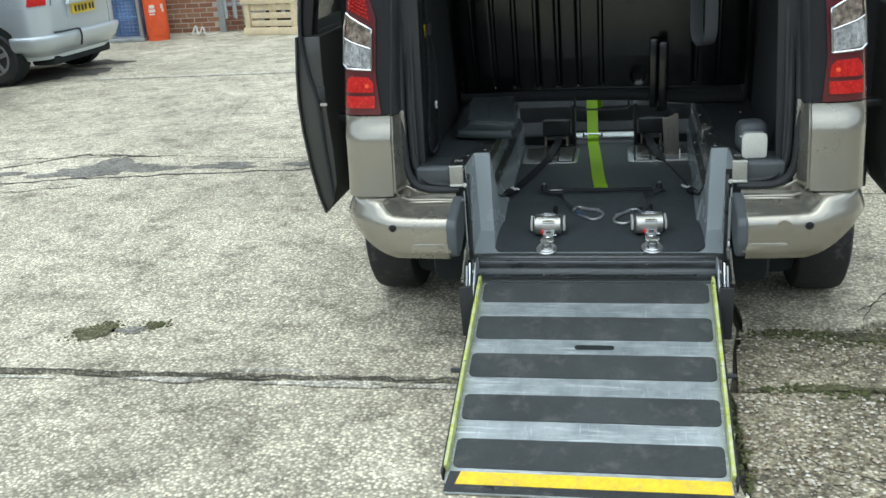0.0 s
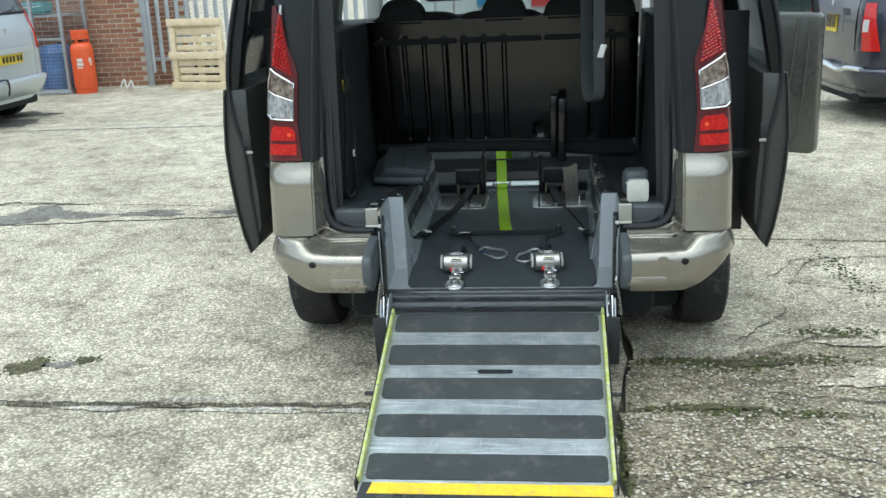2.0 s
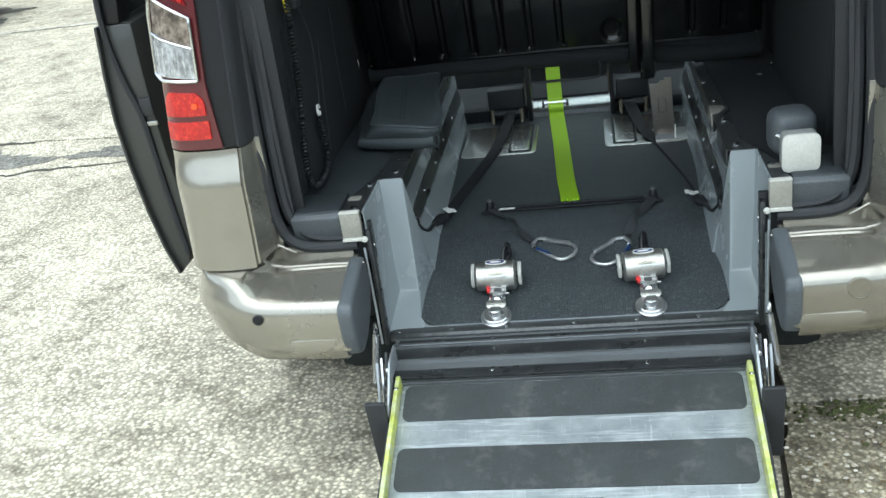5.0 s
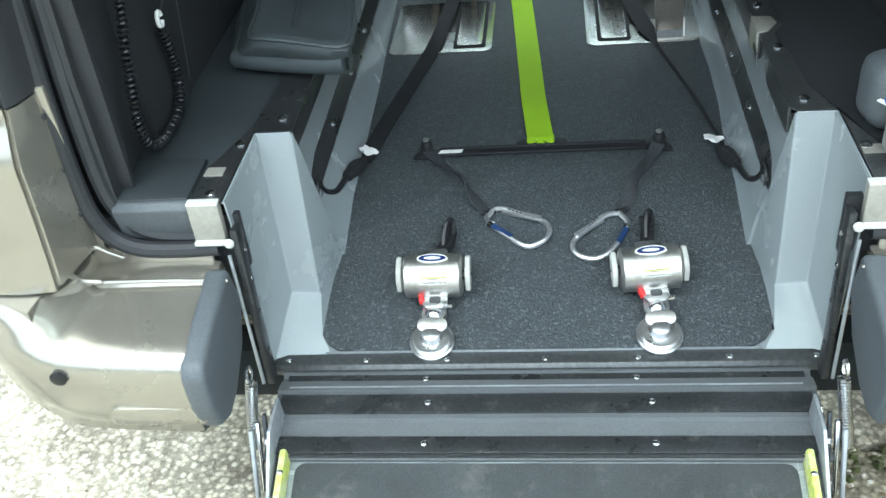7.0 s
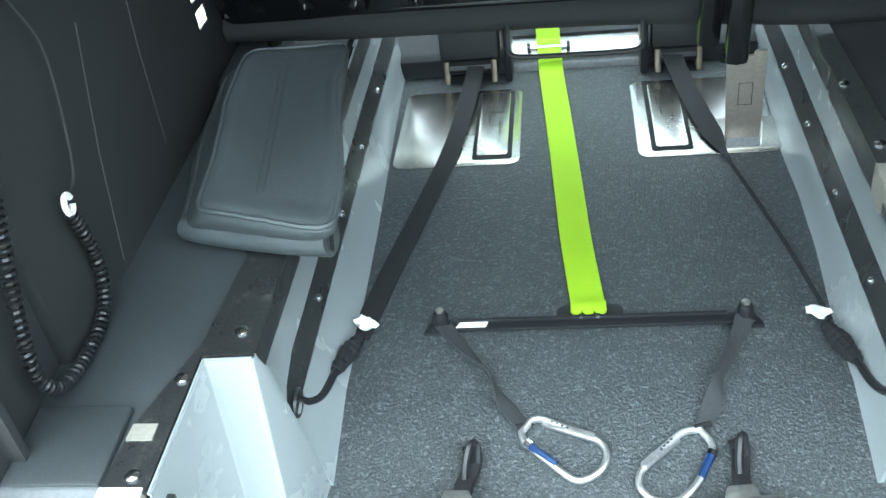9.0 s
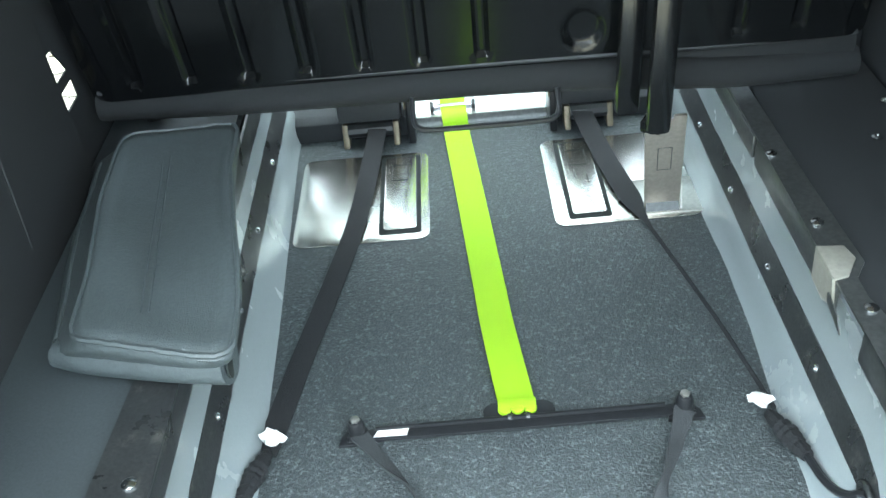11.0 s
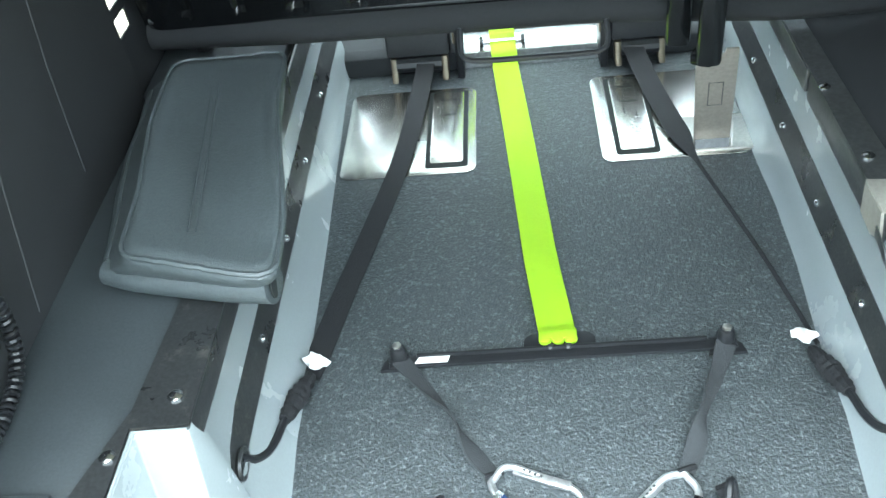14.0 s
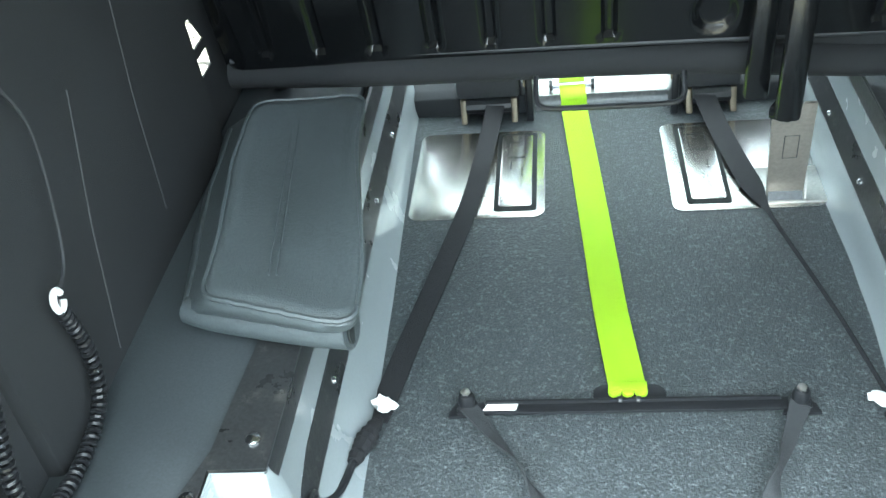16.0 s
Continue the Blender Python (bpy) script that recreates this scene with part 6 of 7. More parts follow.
def retractor(x, y, turn):
    """A wheelchair tie-down reel: barrel, end wheels, lever, anchor ring, belt tail."""
    r = thing("tie_down_reel", "polished steel tie-down reel anchored in the floor mat", "reel", group="tie-down reels")
    m = pose(x, y, floor_z(y) + 0.006, 14, 0, turn)

    def put(name, bm, material, label="", parent=None):
        bm.transform(m)
        return part(name, bm, material, parent or r, label)

    barrel = put("barrel", lathe([(0.0, -0.0515), (0.033, -0.0515), (0.0385, -0.048), (0.0395, -0.02), (0.0395, 0.02), (0.0385, 0.048), (0.033, 0.0515), (0.0, 0.0515)], (0, 0.006, 0.042), "x", 32), "steel", "brushed steel barrel")
    for s in (-1, 1):
        c, u, v = Vector((0, 0.006, 0.044)), Vector((0, 0.74, 0.67)), Vector((0, 0.67, -0.74))
        outline = [c + u * a + v * b for a, b in ((0.034, 0.002), (0.031, 0.008), (0.012, 0.017), (0, 0.019), (-0.012, 0.016), (-0.027, 0.006), (-0.030, 0), (-0.027, -0.006), (-0.012, -0.016), (0, -0.019), (0.012, -0.0165), (0.031, -0.005))]
        knob = put("end_knob", prism([(p.y, p.z) for p in outline], "x", *sorted((s * 0.0565, s * 0.066)), 0.0025), "knob_plastic", "pale wing-shaped plastic end knob")
        put("knob_screw", bolt((s * 0.066, 0.006, 0.044), 0.0035, s * 0.0015, "x"), "dull_steel", "", knob)
        put("hub", tube([(s * 0.050, 0.006, 0.042), (s * 0.058, 0.006, 0.044)], 0.009, 10), "dark_steel")
    def oval(w, h, z0, z1):
        bm = prism([(w / 2 * math.cos(a), h / 2 * math.sin(a)) for a in np.linspace(0, 2 * math.pi, 25)[:-1]], "z", z0, z1)
        bm.transform(Matrix.Translation((0.001, 0.010, 0.0420)) @ Matrix.Rotation(radians(-6), 4, "X"))
        return bm

    put("badge", oval(0.054, 0.021, 0.036, 0.0402), "white", "oval badge with a dark blue field", barrel)
    put("badge_field", oval(0.048, 0.016, 0.0402, 0.0405), "blue_badge", "", barrel)
    put("badge_core", oval(0.030, 0.0075, 0.0405, 0.0408), "white", "", barrel)
    plate = put("label_plate", box((0.047, 0.034, 0.0015), (0.004, -0.0265, 0.0655), (-42, 0, 0), 0.0005), "alu_bright", "bright plate with a yellow-green label", barrel)
    put("label", box((0.046, 0.017, 0.001), (0.004, -0.0210, 0.0716), (-42, 0, 0)), "label_yellow", "yellow-green label with dark bars", barrel)
    for k in range(2):
        put("label_bar", box((0.030 - 0.008 * k, 0.0016, 0.0008), (0.004, -0.0190 - 0.0045 * k, 0.0738 - 0.0040 * k), (-42, 0, 0)), "plate_bar", "", barrel)
    put("lever", prism([(-0.018, -0.022), (0.026, -0.022), (0.026, -0.050), (0.018, -0.058), (-0.010, -0.058), (-0.018, -0.050)], "z", 0.030, 0.0345, 0.0012), "alu_bright", "bright release lever")
    put("lever_window", prism(rounded(0.020, 0.014, 0.004, 3, 0.004, -0.042), "z", 0.0346, 0.0352), "dull_steel")
    put("red_tab", box((0.010, 0.018, 0.014), (-0.020, -0.038, 0.032), (0, 0, 12), 0.003), "red", "red release tab")
    put("lever_pin", tube([(-0.014, -0.052, 0.028), (0.034, -0.052, 0.029)], 0.003, 6), "chrome")
    put("neck", prism([(-0.016, -0.03), (0.022, -0.03), (0.024, -0.066), (0.016, -0.084), (-0.012, -0.084), (-0.020, -0.066)], "z", 0.016, 0.024, 0.002), "alu_bright")
    put("swivel_ball", lathe([(0.014, 0.022), (0.0145, 0.028), (0.010, 0.034), (0.004, 0.037), (0, 0.037)], (0.002, -0.066, 0), "z", 18), "chrome", "polished swivel bolt")
    foot = put("anchor_ring", lathe([(0.038, 0.0), (0.0395, 0.002), (0.0395, 0.006), (0.037, 0.008), (0.0335, 0.0082), (0.0335, 0.013), (0.031, 0.015), (0.020, 0.0152), (0.018, 0.016), (0.016, 0.030), (0.013, 0.032), (0, 0.032)], (0, -0.108, 0), "z", 30), "alu_bright", "polished stepped floor anchor")
    ring = put("pull_ring", slab(rounded(0.052, 0.024, 0.0115, 6), 0, 0.004, pose(0.002, -0.092, 0.030, 14), bevel=0.001), "steel", "flat oval ring plate", foot)
    put("belt_cover", prism([(-0.026, 0.034), (0.030, 0.034), (0.020, 0.066), (-0.014, 0.066)], "z", 0.030, 0.046, 0.004), "alu_bright", "bright metal belt guide")
    tail = smooth_path([(0.008, 0.06, 0.030), (0.010, 0.080, 0.024), (0.014, 0.095, 0.016), (0.018, 0.112, 0.014), (0.020, 0.130, 0.018), (0.016, 0.138, 0.028)], 5)
    bm = ribbon(tail, 0.024, 0.010, (1, 0, 0.1))
    put("belt_tail", bm, "webbing", "black belt tail with hook")
    put("belt_hook", tube(smooth_path([(0.010, 0.09, 0.02), (0.012, 0.11, 0.034), (0.018, 0.132, 0.044), (0.026, 0.138, 0.034), (0.026, 0.115, 0.022)], 5), 0.005, 6), "gloss_black")


M["knob_plastic"] = mat("pale_grey_knob_plastic", (0.42, 0.42, 0.39), 0.4, 0.0, 0.08, 200, 12)
M["badge_blue"] = mat("bright_blue_badge", (0.03, 0.10, 0.45), 0.35)
M["hazard_yellow"] = mat("yellow_tag_plastic", (0.75, 0.62, 0.03), 0.5)
M["blue_badge"] = mat("dark_blue_badge", (0.015, 0.03, 0.12), 0.4)
retractor(-0.183, 0.360, 0)
retractor(0.193, 0.366, 6)

# black tie-down belts with hooks and torn white tags
belt = thing("black_belt", "flat black webbing belt hooked to the side rail", "belt", group="side belts")
part("webbing", ribbon(smooth_path([(-0.222, 1.60, 0.505), (-0.217, 1.575, 0.478), (-0.232, 1.45, 0.452), (-0.254, 1.263, 0.4425), (-0.292, 1.066, 0.4385), (-0.327, 0.895, 0.4375), (-0.352, 0.76, 0.4365), (-0.362, 0.71, 0.439)], 6), 0.038, 0.002, (1, 0.2, 0)), "webbing", belt)
belt2 = thing("black_belt", "black webbing belt twisting on edge, hooked to the side rail", "belt", group="side belts")
way = smooth_path([(0.205, 1.60, 0.505), (0.212, 1.56, 0.472), (0.232, 1.46, 0.446), (0.256, 1.31, 0.4425), (0.278, 1.195, 0.4420), (0.332, 0.944, 0.440), (0.354, 0.822, 0.439), (0.368, 0.72, 0.443)], 8)
rows = []
for p in way:
    f = min(1.0, max(0.0, (p.y - 1.17) / 0.12))
    f = f * f * (3 - 2 * f)
    flat, edge = Vector((0.021, 0.004, 0.0)) * f, Vector((0.0012, 0.0, 0.0035)) * (1 - f)
    rows.append([p - flat - edge, p + flat + edge])
part("webbing", thick(rows, 0.002), "webbing", belt2)
for side, owner in ((-1, belt), (1, belt2)):
    hook = smooth_path([(side * x, y, z) for x, y, z in ((0.370, 0.635, 0.462), (0.376, 0.600, 0.468), (0.381, 0.572, 0.469), (0.388, 0.548, 0.474), (0.396, 0.525, 0.490), (0.402, 0.512, 0.510), (0.404, 0.500, 0.522))], 6)
    part("hook", tube(hook, 0.006, 8), "gloss_black", owner, "bent black steel hook")
    lump = random.Random(3)
    wrap = smooth_path([(side * x, y, z) for x, y, z in ((0.356, 0.712, 0.443), (0.361, 0.685, 0.450), (0.366, 0.66, 0.456), (0.371, 0.632, 0.462), (0.375, 0.610, 0.467))], 5)
    sizes = [lump.uniform(0.8, 1.25) for _ in range(21)]
    part("hook_sleeve", tube(wrap, 0.0105, 9, taper=lambda f: sizes[int(f * 20)] * (0.75 + 0.5 * math.sin(math.pi * f))), "webbing", owner, "bunched black webbing sleeve")
    part("hook_eye", tube([(side * 0.4005, 0.498 + 0.020 * math.cos(a), 0.516 + 0.017 * math.sin(a)) for a in np.linspace(0, 6.28, 14)[:-1]], 0.004, 6, closed=True), "dark_steel", owner)
    tag = thing("paper_tag", "torn white paper tag on the belt hook", "tag", group="paper tags")
    bm = bmesh.new()
    c = Vector((side * 0.350, 0.733, 0.452))
    tr = random.Random(7 + side)
    rows = []
    for j in range(5):
        rows.append([c + Vector((0.0085 * (i - 2) * (1.15 - 0.13 * (j - 2) ** 2) + tr.uniform(-0.003, 0.003), 0.007 * (j - 2) * (1.2 - 0.14 * (i - 2) ** 2) + tr.uniform(-0.003, 0.003), tr.uniform(-0.004, 0.006) + 0.004 * math.cos(i))) for i in range(5)])
    part("tag_sheet", thick(rows, 0.0012), "white", tag, angle=60)

# folded wheelchair-cover bag on the shelf
bag = thing("folded_bag", "folded slate grey vinyl bag lying on the side shelf", "bag")


def bag_ring(z, f, inset=0.0, n=12):
    """An outline of the bag between its lower (f=0) and upper (f=1) edge, with round corners."""
    lo = [(-0.345, 0.618), (-0.585, 0.660), (-0.648, 1.14), (-0.41, 1.12)]
    hi = [(-0.310, 0.558), (-0.518, 0.600), (-0.560, 1.078), (-0.385, 1.10)]
    c = [Vector((a[0] + (b[0] - a[0]) * f, a[1] + (b[1] - a[1]) * f)) for a, b in zip(lo, hi)]
    mid = sum(c, Vector((0, 0))) / 4
    c = [p + (mid - p).normalized() * inset for p in c]
    out = []
    for i in range(4):
        p, q, r = c[i - 1], c[i], c[(i + 1) % 4]
        a, b = q + (p - q).normalized() * 0.035, q + (r - q).normalized() * 0.035
        for k in range(5):
            t = k / 4
            out.append(a * (1 - t) ** 2 + q * 2 * t * (1 - t) + b * t * t)
        for k in range(1, n):
            e = c[(i + 1) % 4]
            b2 = e + (q - e).normalized() * 0.035
            out.append(b + (b2 - b) * k / n)
    wob = random.Random(5)
    return [(p.x + wob.uniform(-0.0012, 0.0012) + 0.004 * math.sin(17 * p.y + 2), p.y + wob.uniform(-0.0012, 0.0012) + 0.004 * math.sin(21 * p.x), z + max(0.0, z - 0.70) * 0.09 * (math.sin(11 * p.y + 6 * p.x) + 0.6 * math.sin(23 * p.x + 9 * p.y))) for p in out]


rings = [bag_ring(0.688, 0.0, 0.012), bag_ring(0.694, 0.05, 0.0), bag_ring(0.71, 0.2, -0.004), bag_ring(0.73, 0.5, -0.003), bag_ring(0.75, 0.85, 0.0), bag_ring(0.766, 1.0, 0.004), bag_ring(0.775, 1.0, 0.012), bag_ring(0.777, 1.0, 0.03), bag_ring(0.774, 1.0, 0.055), bag_ring(0.772, 1.0, 0.085)]
part("bag_body", loft(rings, closed=True, caps=True), "vinyl", bag, angle=60)
part("piping", tube(bag_ring(0.773, 1.0, 0.006), 0.0038, 6, closed=True), "vinyl", bag, "grey piped edge")
lip_path = smooth_path([(-0.556, 0.654, 0.712), (-0.52, 0.640, 0.714), (-0.46, 0.626, 0.715), (-0.40, 0.612, 0.718), (-0.332, 0.598, 0.724)], 6)
part("rolled_edge", tube(lip_path, 0.024, 14, taper=lambda f: 0.72 + 0.33 * f), "vinyl", bag, "rolled vinyl edge")
# black disc paints the shaded hollow of the roll
part("roll_hollow_disc", lathe([(0.0175, 0), (0.0175, 0.002), (0, 0.002)], (-0.3325, 0.598, 0.724), "x", 16), "under", bag)
side_seam = bag_ring(0.722, 0.38, -0.004)
part("piping", tube(side_seam[20:33], 0.0032, 6), "vinyl", bag, "grey piped side seam")
for dx in (-0.005, 0.005):
    stitch = [(-0.430 + dx - 0.050 * k / 20, 0.645 + 0.40 * k / 20, 0.7735) for k in range(21)]
    part("stitching", tube(stitch, 0.0011, 4), "grey_thread", bag)

# coiled cable on the lining
cable = thing("coiled_cable", "black coiled cable hanging on the side lining", "cable")
cpath = smooth_path([(-0.625, 0.45, 1.30), (-0.622, 0.425, 1.12), (-0.618, 0.388, 0.97), (-0.618, 0.345, 0.86), (-0.618, 0.319, 0.77), (-0.617, 0.335, 0.718), (-0.615, 0.385, 0.699), (-0.615, 0.45, 0.699), (-0.617, 0.50, 0.718), (-0.618, 0.517, 0.775), (-0.618, 0.503, 0.85)], 14)
lens = [0.0]
for a, b in zip(cpath, cpath[1:]):
    lens.append(lens[-1] + (b - a).length)
helix, turns = [], int(lens[-1] / 0.0085)
for k in range(turns * 9):
    s = lens[-1] * k / (turns * 9)
    i = max(j for j in range(len(lens) - 1) if lens[j] <= s)
    f = (s - lens[i]) / (lens[i + 1] - lens[i])
    p, d = cpath[i].lerp(cpath[i + 1], f), (cpath[i + 1] - cpath[i]).normalized()
    u = Vector((1, 0, 0))
    v = d.cross(u).normalized()
    a = 2 * math.pi * k / 9
    helix.append(p + u * (0.0068 * math.cos(a)) + v * (0.0068 * math.sin(a)))
part("coil", tube(helix, 0.0028, 5), "gloss_black", cable, "black spiral cable")
part("cord", tube(smooth_path([(-0.62, 0.502, 0.865), (-0.622, 0.55, 0.885), (-0.625, 0.589, 1.016), (-0.628, 0.567, 1.09), (-0.632, 0.54, 1.14)], 6), 0.002, 5), "rubber", cable)
part("clip", tube([(-0.616, 0.502 + 0.009 * math.cos(a), 0.862 + 0.013 * math.sin(a)) for a in np.linspace(0.3, 5.9, 12)], 0.004, 6), "white", cable, "white plastic clip")
part("socket", box((0.02, 0.05, 0.05), (-0.635, 0.54, 1.15), bevel=0.006), "black", cable)

tagk = thing("hazard_tag", "small yellow and black striped plastic tag on the lining", "tag")
part("tag_plate", box((0.006, 0.032, 0.046), (-0.626, 0.440, 1.155), (0, -2, 0), 0.002), "hazard_yellow", tagk)
for k in range(3):
    part("stripe", box((0.002, 0.034, 0.007), (-0.6225, 0.440, 1.142 + 0.014 * k), (28, -2, 0)), "plate_bar", tagk)
for ya, za, yb, zb in ((0.90, 1.05, 0.838, 0.745), (0.72, 1.0, 0.60, 0.70)):
    part("lining_seam", tube([(-0.6385 - 0.0436 * (z - 0.83), y, z) for y, z in ((ya, za), ((ya + yb) / 2 - 0.008, (za + zb) / 2), (yb, zb))], 0.0011, 4), "rubber", van)

# seat belt hanging in a loop from the roof beside the opening
loop = thing("seat_belt", "grey seat belt webbing hanging in a loop with a white label", "belt")
part("webbing", ribbon(smooth_path([(0.360, 0.485, 1.74), (0.361, 0.485, 1.45), (0.362, 0.486, 1.22), (0.363, 0.484, 1.12), (0.369, 0.474, 1.078), (0.384, 0.448, 1.060), (0.399, 0.421, 1.070), (0.406, 0.408, 1.10), (0.408, 0.404, 1.16), (0.408, 0.404, 1.35), (0.408, 0.404, 1.74)], 8), 0.048, 0.002, (0.92, 0.38, 0.0)), "belt_web", loop)
part("label", box((0.006, 0.028, 0.052), (0.418, 0.385, 1.262), (0, 24, 40)), "white", loop, "white sewn label")
part("belt_anchor", box((0.12, 0.12, 0.03), (0.40, 0.44, 1.745), bevel=0.008), "black", loop)

# pale box on the shelf behind the opening
fbox = thing("first_aid_tin", "pale square tin with rounded corner on the side shelf", "tin")
part("tin", prism(rounded(0.080, 0.086, 0.014, 4, 0.550, 0.734), "y", 0.246, 0.285, 0.004), "trim_grey", fbox)
part("lid", prism(rounded(0.084, 0.090, 0.016, 4, 0.550, 0.734), "y", 0.238, 0.246, 0.002), "ivory", fbox, "pale rounded lid")

# torn pale bracket in the notch of the right shelf edge
clip = thing("notch_bracket", "bent pale metal bracket in the shelf notch", "bracket")
part("plate", prism([(0.690, 0.655), (0.720, 0.640), (0.762, 0.645), (0.764, 0.690), (0.70, 0.690)], "x", 0.4045, 0.4085), "tan_metal", clip)
part("tab", prism([(0.405, 0.695), (0.425, 0.70), (0.446, 0.735), (0.440, 0.762), (0.405, 0.766)], "z", 0.6895, 0.693, 0.001), "tan_metal", clip)
part("torn_tab", prism([(0.640, 0.650), (0.690, 0.662), (0.692, 0.676), (0.655, 0.668)], "x", 0.398, 0.400), "dull_steel", clip)

# rounded control box behind the tin
cbox = thing("winch_control_box", "dark grey rounded plastic control box with a blue badge", "control box")
part("housing", box((0.105, 0.090, 0.112), (0.553, 0.376, 0.742), (0, 0, 8), 0.030, 4), "cap_grey", cbox)
badge = part("badge", prism([(0.508, 0.748), (0.514, 0.751), (0.545, 0.733), (0.541, 0.728)], "y", 0.3265, 0.331, 0.001), "white", cbox, "white and blue badge")
part("badge_field", prism([(0.517, 0.752), (0.525, 0.751), (0.536, 0.729), (0.528, 0.729)], "y", 0.325, 0.328, 0.001), "badge_blue", badge)


# ---------------------------------------------------------------- the yard beyond
def along(stops, v):
    """The value at v on a line through (v, value) stops."""
    for (v0, a), (v1, b) in zip(stops, stops[1:]):
        if v <= v1:
            return a + (b - a) * max(0.0, (v - v0) / (v1 - v0))
    return stops[-1][1]


def parked_car(name, label, paint, m, height=1.82, width=1.80, lamp=(0.86, 1.50), lamp_in=(0.135, 0.19), insert=(0.36, 0.62), plate_size=(0.52, 0.115), plate_at=(0.0, 0.77), strip="", window=(1.28, 1.70)):
    """A people carrier seen from behind; local x to its right, y ahead, its rear bumper at y = 0."""
    car = thing(name, label, "car")
    h, r = width / 2, 0.24
    k = (height - 1.0) / 0.82
    waist = [(0.26, h - 0.09), (0.40, h - 0.02), (0.62, h), (1.0, h), (1.10, h - 0.015), (1 + 0.5 * k, h - 0.10), (1 + 0.68 * k, h - 0.15), (1 + 0.76 * k, h - 0.20), (1 + 0.80 * k, h - 0.29), (height, h - 0.45)]
    lean = [(0.26, 0.13), (0.50, 0.085), (0.90, 0.075), (1.10, 0.095), (1 + 0.3 * k, 0.15), (1 + 0.7 * k, 0.29), (1 + 0.77 * k, 0.35), (height, 0.52)]
    turn = r * math.pi / 2

    def skin(u, z, out=0.0):
        """A point of the shell: u metres round it from the middle of the rear, to the right, at height z."""
        w, y0, s, a = along(waist, z), along(lean, z), (1 if u >= 0 else -1), abs(u)
        flat = w - r
        bow = 0.035
        if a < flat:
            g = a / flat
            x, y, nx, ny = a, bow * g * g * 0.6, 0.05 * g, -1.0
        elif a < flat + turn:
            q = (a - flat) / r
            x, y, nx, ny = flat + r * math.sin(q), bow * 0.6 + r * (1 - math.cos(q)), math.sin(q), -math.cos(q)
        else:
            x, y, nx, ny = w, bow * 0.6 + r + (a - flat - turn), 1.0, 0.0
        return Vector((s * (x + nx * out), y0 + y + ny * out, z))

    def put(nm, bm, material, label="", parent=None, angle=35):
        bmesh.ops.recalc_face_normals(bm, faces=bm.faces)
        bm.transform(m)
        return part(nm, bm, material, parent or car, label, angle=angle)

    def patch(u0, u1, z0, z1, out, depth=0.01, n=12, nz=6):
        """A sheet on the shell; its ends u0 and u1 may be pairs, at its lower and upper edge."""
        (a0, a1), (b0, b1) = (u0 if isinstance(u0, tuple) else (u0, u0)), (u1 if isinstance(u1, tuple) else (u1, u1))
        rows = []
        for j in range(nz + 1):
            f = j / nz
            lo, hi = a0 + (a1 - a0) * f, b0 + (b1 - b0) * f
            rows.append([skin(lo + (hi - lo) * i / n, z0 + (z1 - z0) * f, out) for i in range(n + 1)])
        return thick(rows, depth)

    corner = h - r + turn / 2
    ends = h - r + turn + 2.4
    us = sorted({s * v for s in (-1, 1) for v in [0.0, 0.2, 0.4, h - r] + [h - r + turn * i / 6 for i in range(1, 7)] + [h + 0.4, h + 1.2, ends]})
    body = []
    for z in (0.26, 0.33, 0.40, 0.50, 0.62, 0.80, 1.0, 1.06, 1.10, 1 + 0.2 * k, 1 + 0.3 * k, 1 + 0.5 * k, 1 + 0.68 * k, 1 + 0.73 * k, 1 + 0.77 * k, 1 + 0.80 * k, height):
        row = [skin(u, z) for u in us]
        row[0].y = row[-1].y = 2.75 + 0.55 * (1.1 - max(1.1, z))
        body.append(row)
    put("body", loft(body, closed=True, caps=True), paint, angle=50)
    put("bonnet", prism([(2.7, 0.32), (2.7, 1.10), (3.5, 1.02), (4.1, 0.85), (4.3, 0.6), (4.25, 0.3)], "x", -h + 0.04, h - 0.04, 0.06), paint)
    put("windscreen", prism([(2.74, 1.13), (2.77, 1.13), (2.77 - 0.55 * (height - 1.25), height - 0.12), (2.74 - 0.55 * (height - 1.25), height - 0.12)], "x", -h + 0.16, h - 0.16, 0.004), "dark_glass")
    # bumper wrapped round the corners, with a lip on top and a dark valance below
    wrap = h - r + turn + 0.16
    sect = [(0.275, -0.06), (0.30, 0.0), (0.36, 0.035), (0.375, 0.048), (0.43, 0.062), (0.485, 0.074), (0.515, 0.072), (0.530, 0.055), (0.535, 0.012), (0.538, -0.01)]
    rows = []
    for i in range(41):
        u = -wrap + 2 * wrap * i / 40
        ease = min(1.0, (wrap - abs(u)) / 0.10 + 0.15)
        rows.append([skin(u, z, out * ease if out > 0 else out) for z, out in sect])
    bump = put("bumper", thick(rows, 0.012), paint, angle=60)
    put("bumper_corner", patch(h - r - 0.04, wrap - 0.05, 0.53, lamp[0] - 0.012, 0.014, 0.012), paint, "", bump, 60)
    put("bumper_corner", patch(-h + r + 0.04, -wrap + 0.05, 0.53, lamp[0] - 0.012, 0.014, 0.012), paint, "", bump, 60)
    put("valance", box((width * 0.72, 0.30, 0.12), (0, 0.30, 0.245), bevel=0.03), "under", "", bump)
    put("silencer", tube([(-0.05, 0.34, 0.25), (0.35, 0.30, 0.25)], 0.07, 12), "under", "", bump)
    if strip:
        put("bumper_strip", tube(smooth_path([skin(v * (h - 0.1), 0.53 - 0.03 * (0.35 < abs(v) < 0.75) , 0.068) for v in (-1, -0.8, -0.6, -0.4, 0, 0.4, 0.6, 0.8, 1)], 4), 0.026, 8), strip, "bright bumper strip", bump)
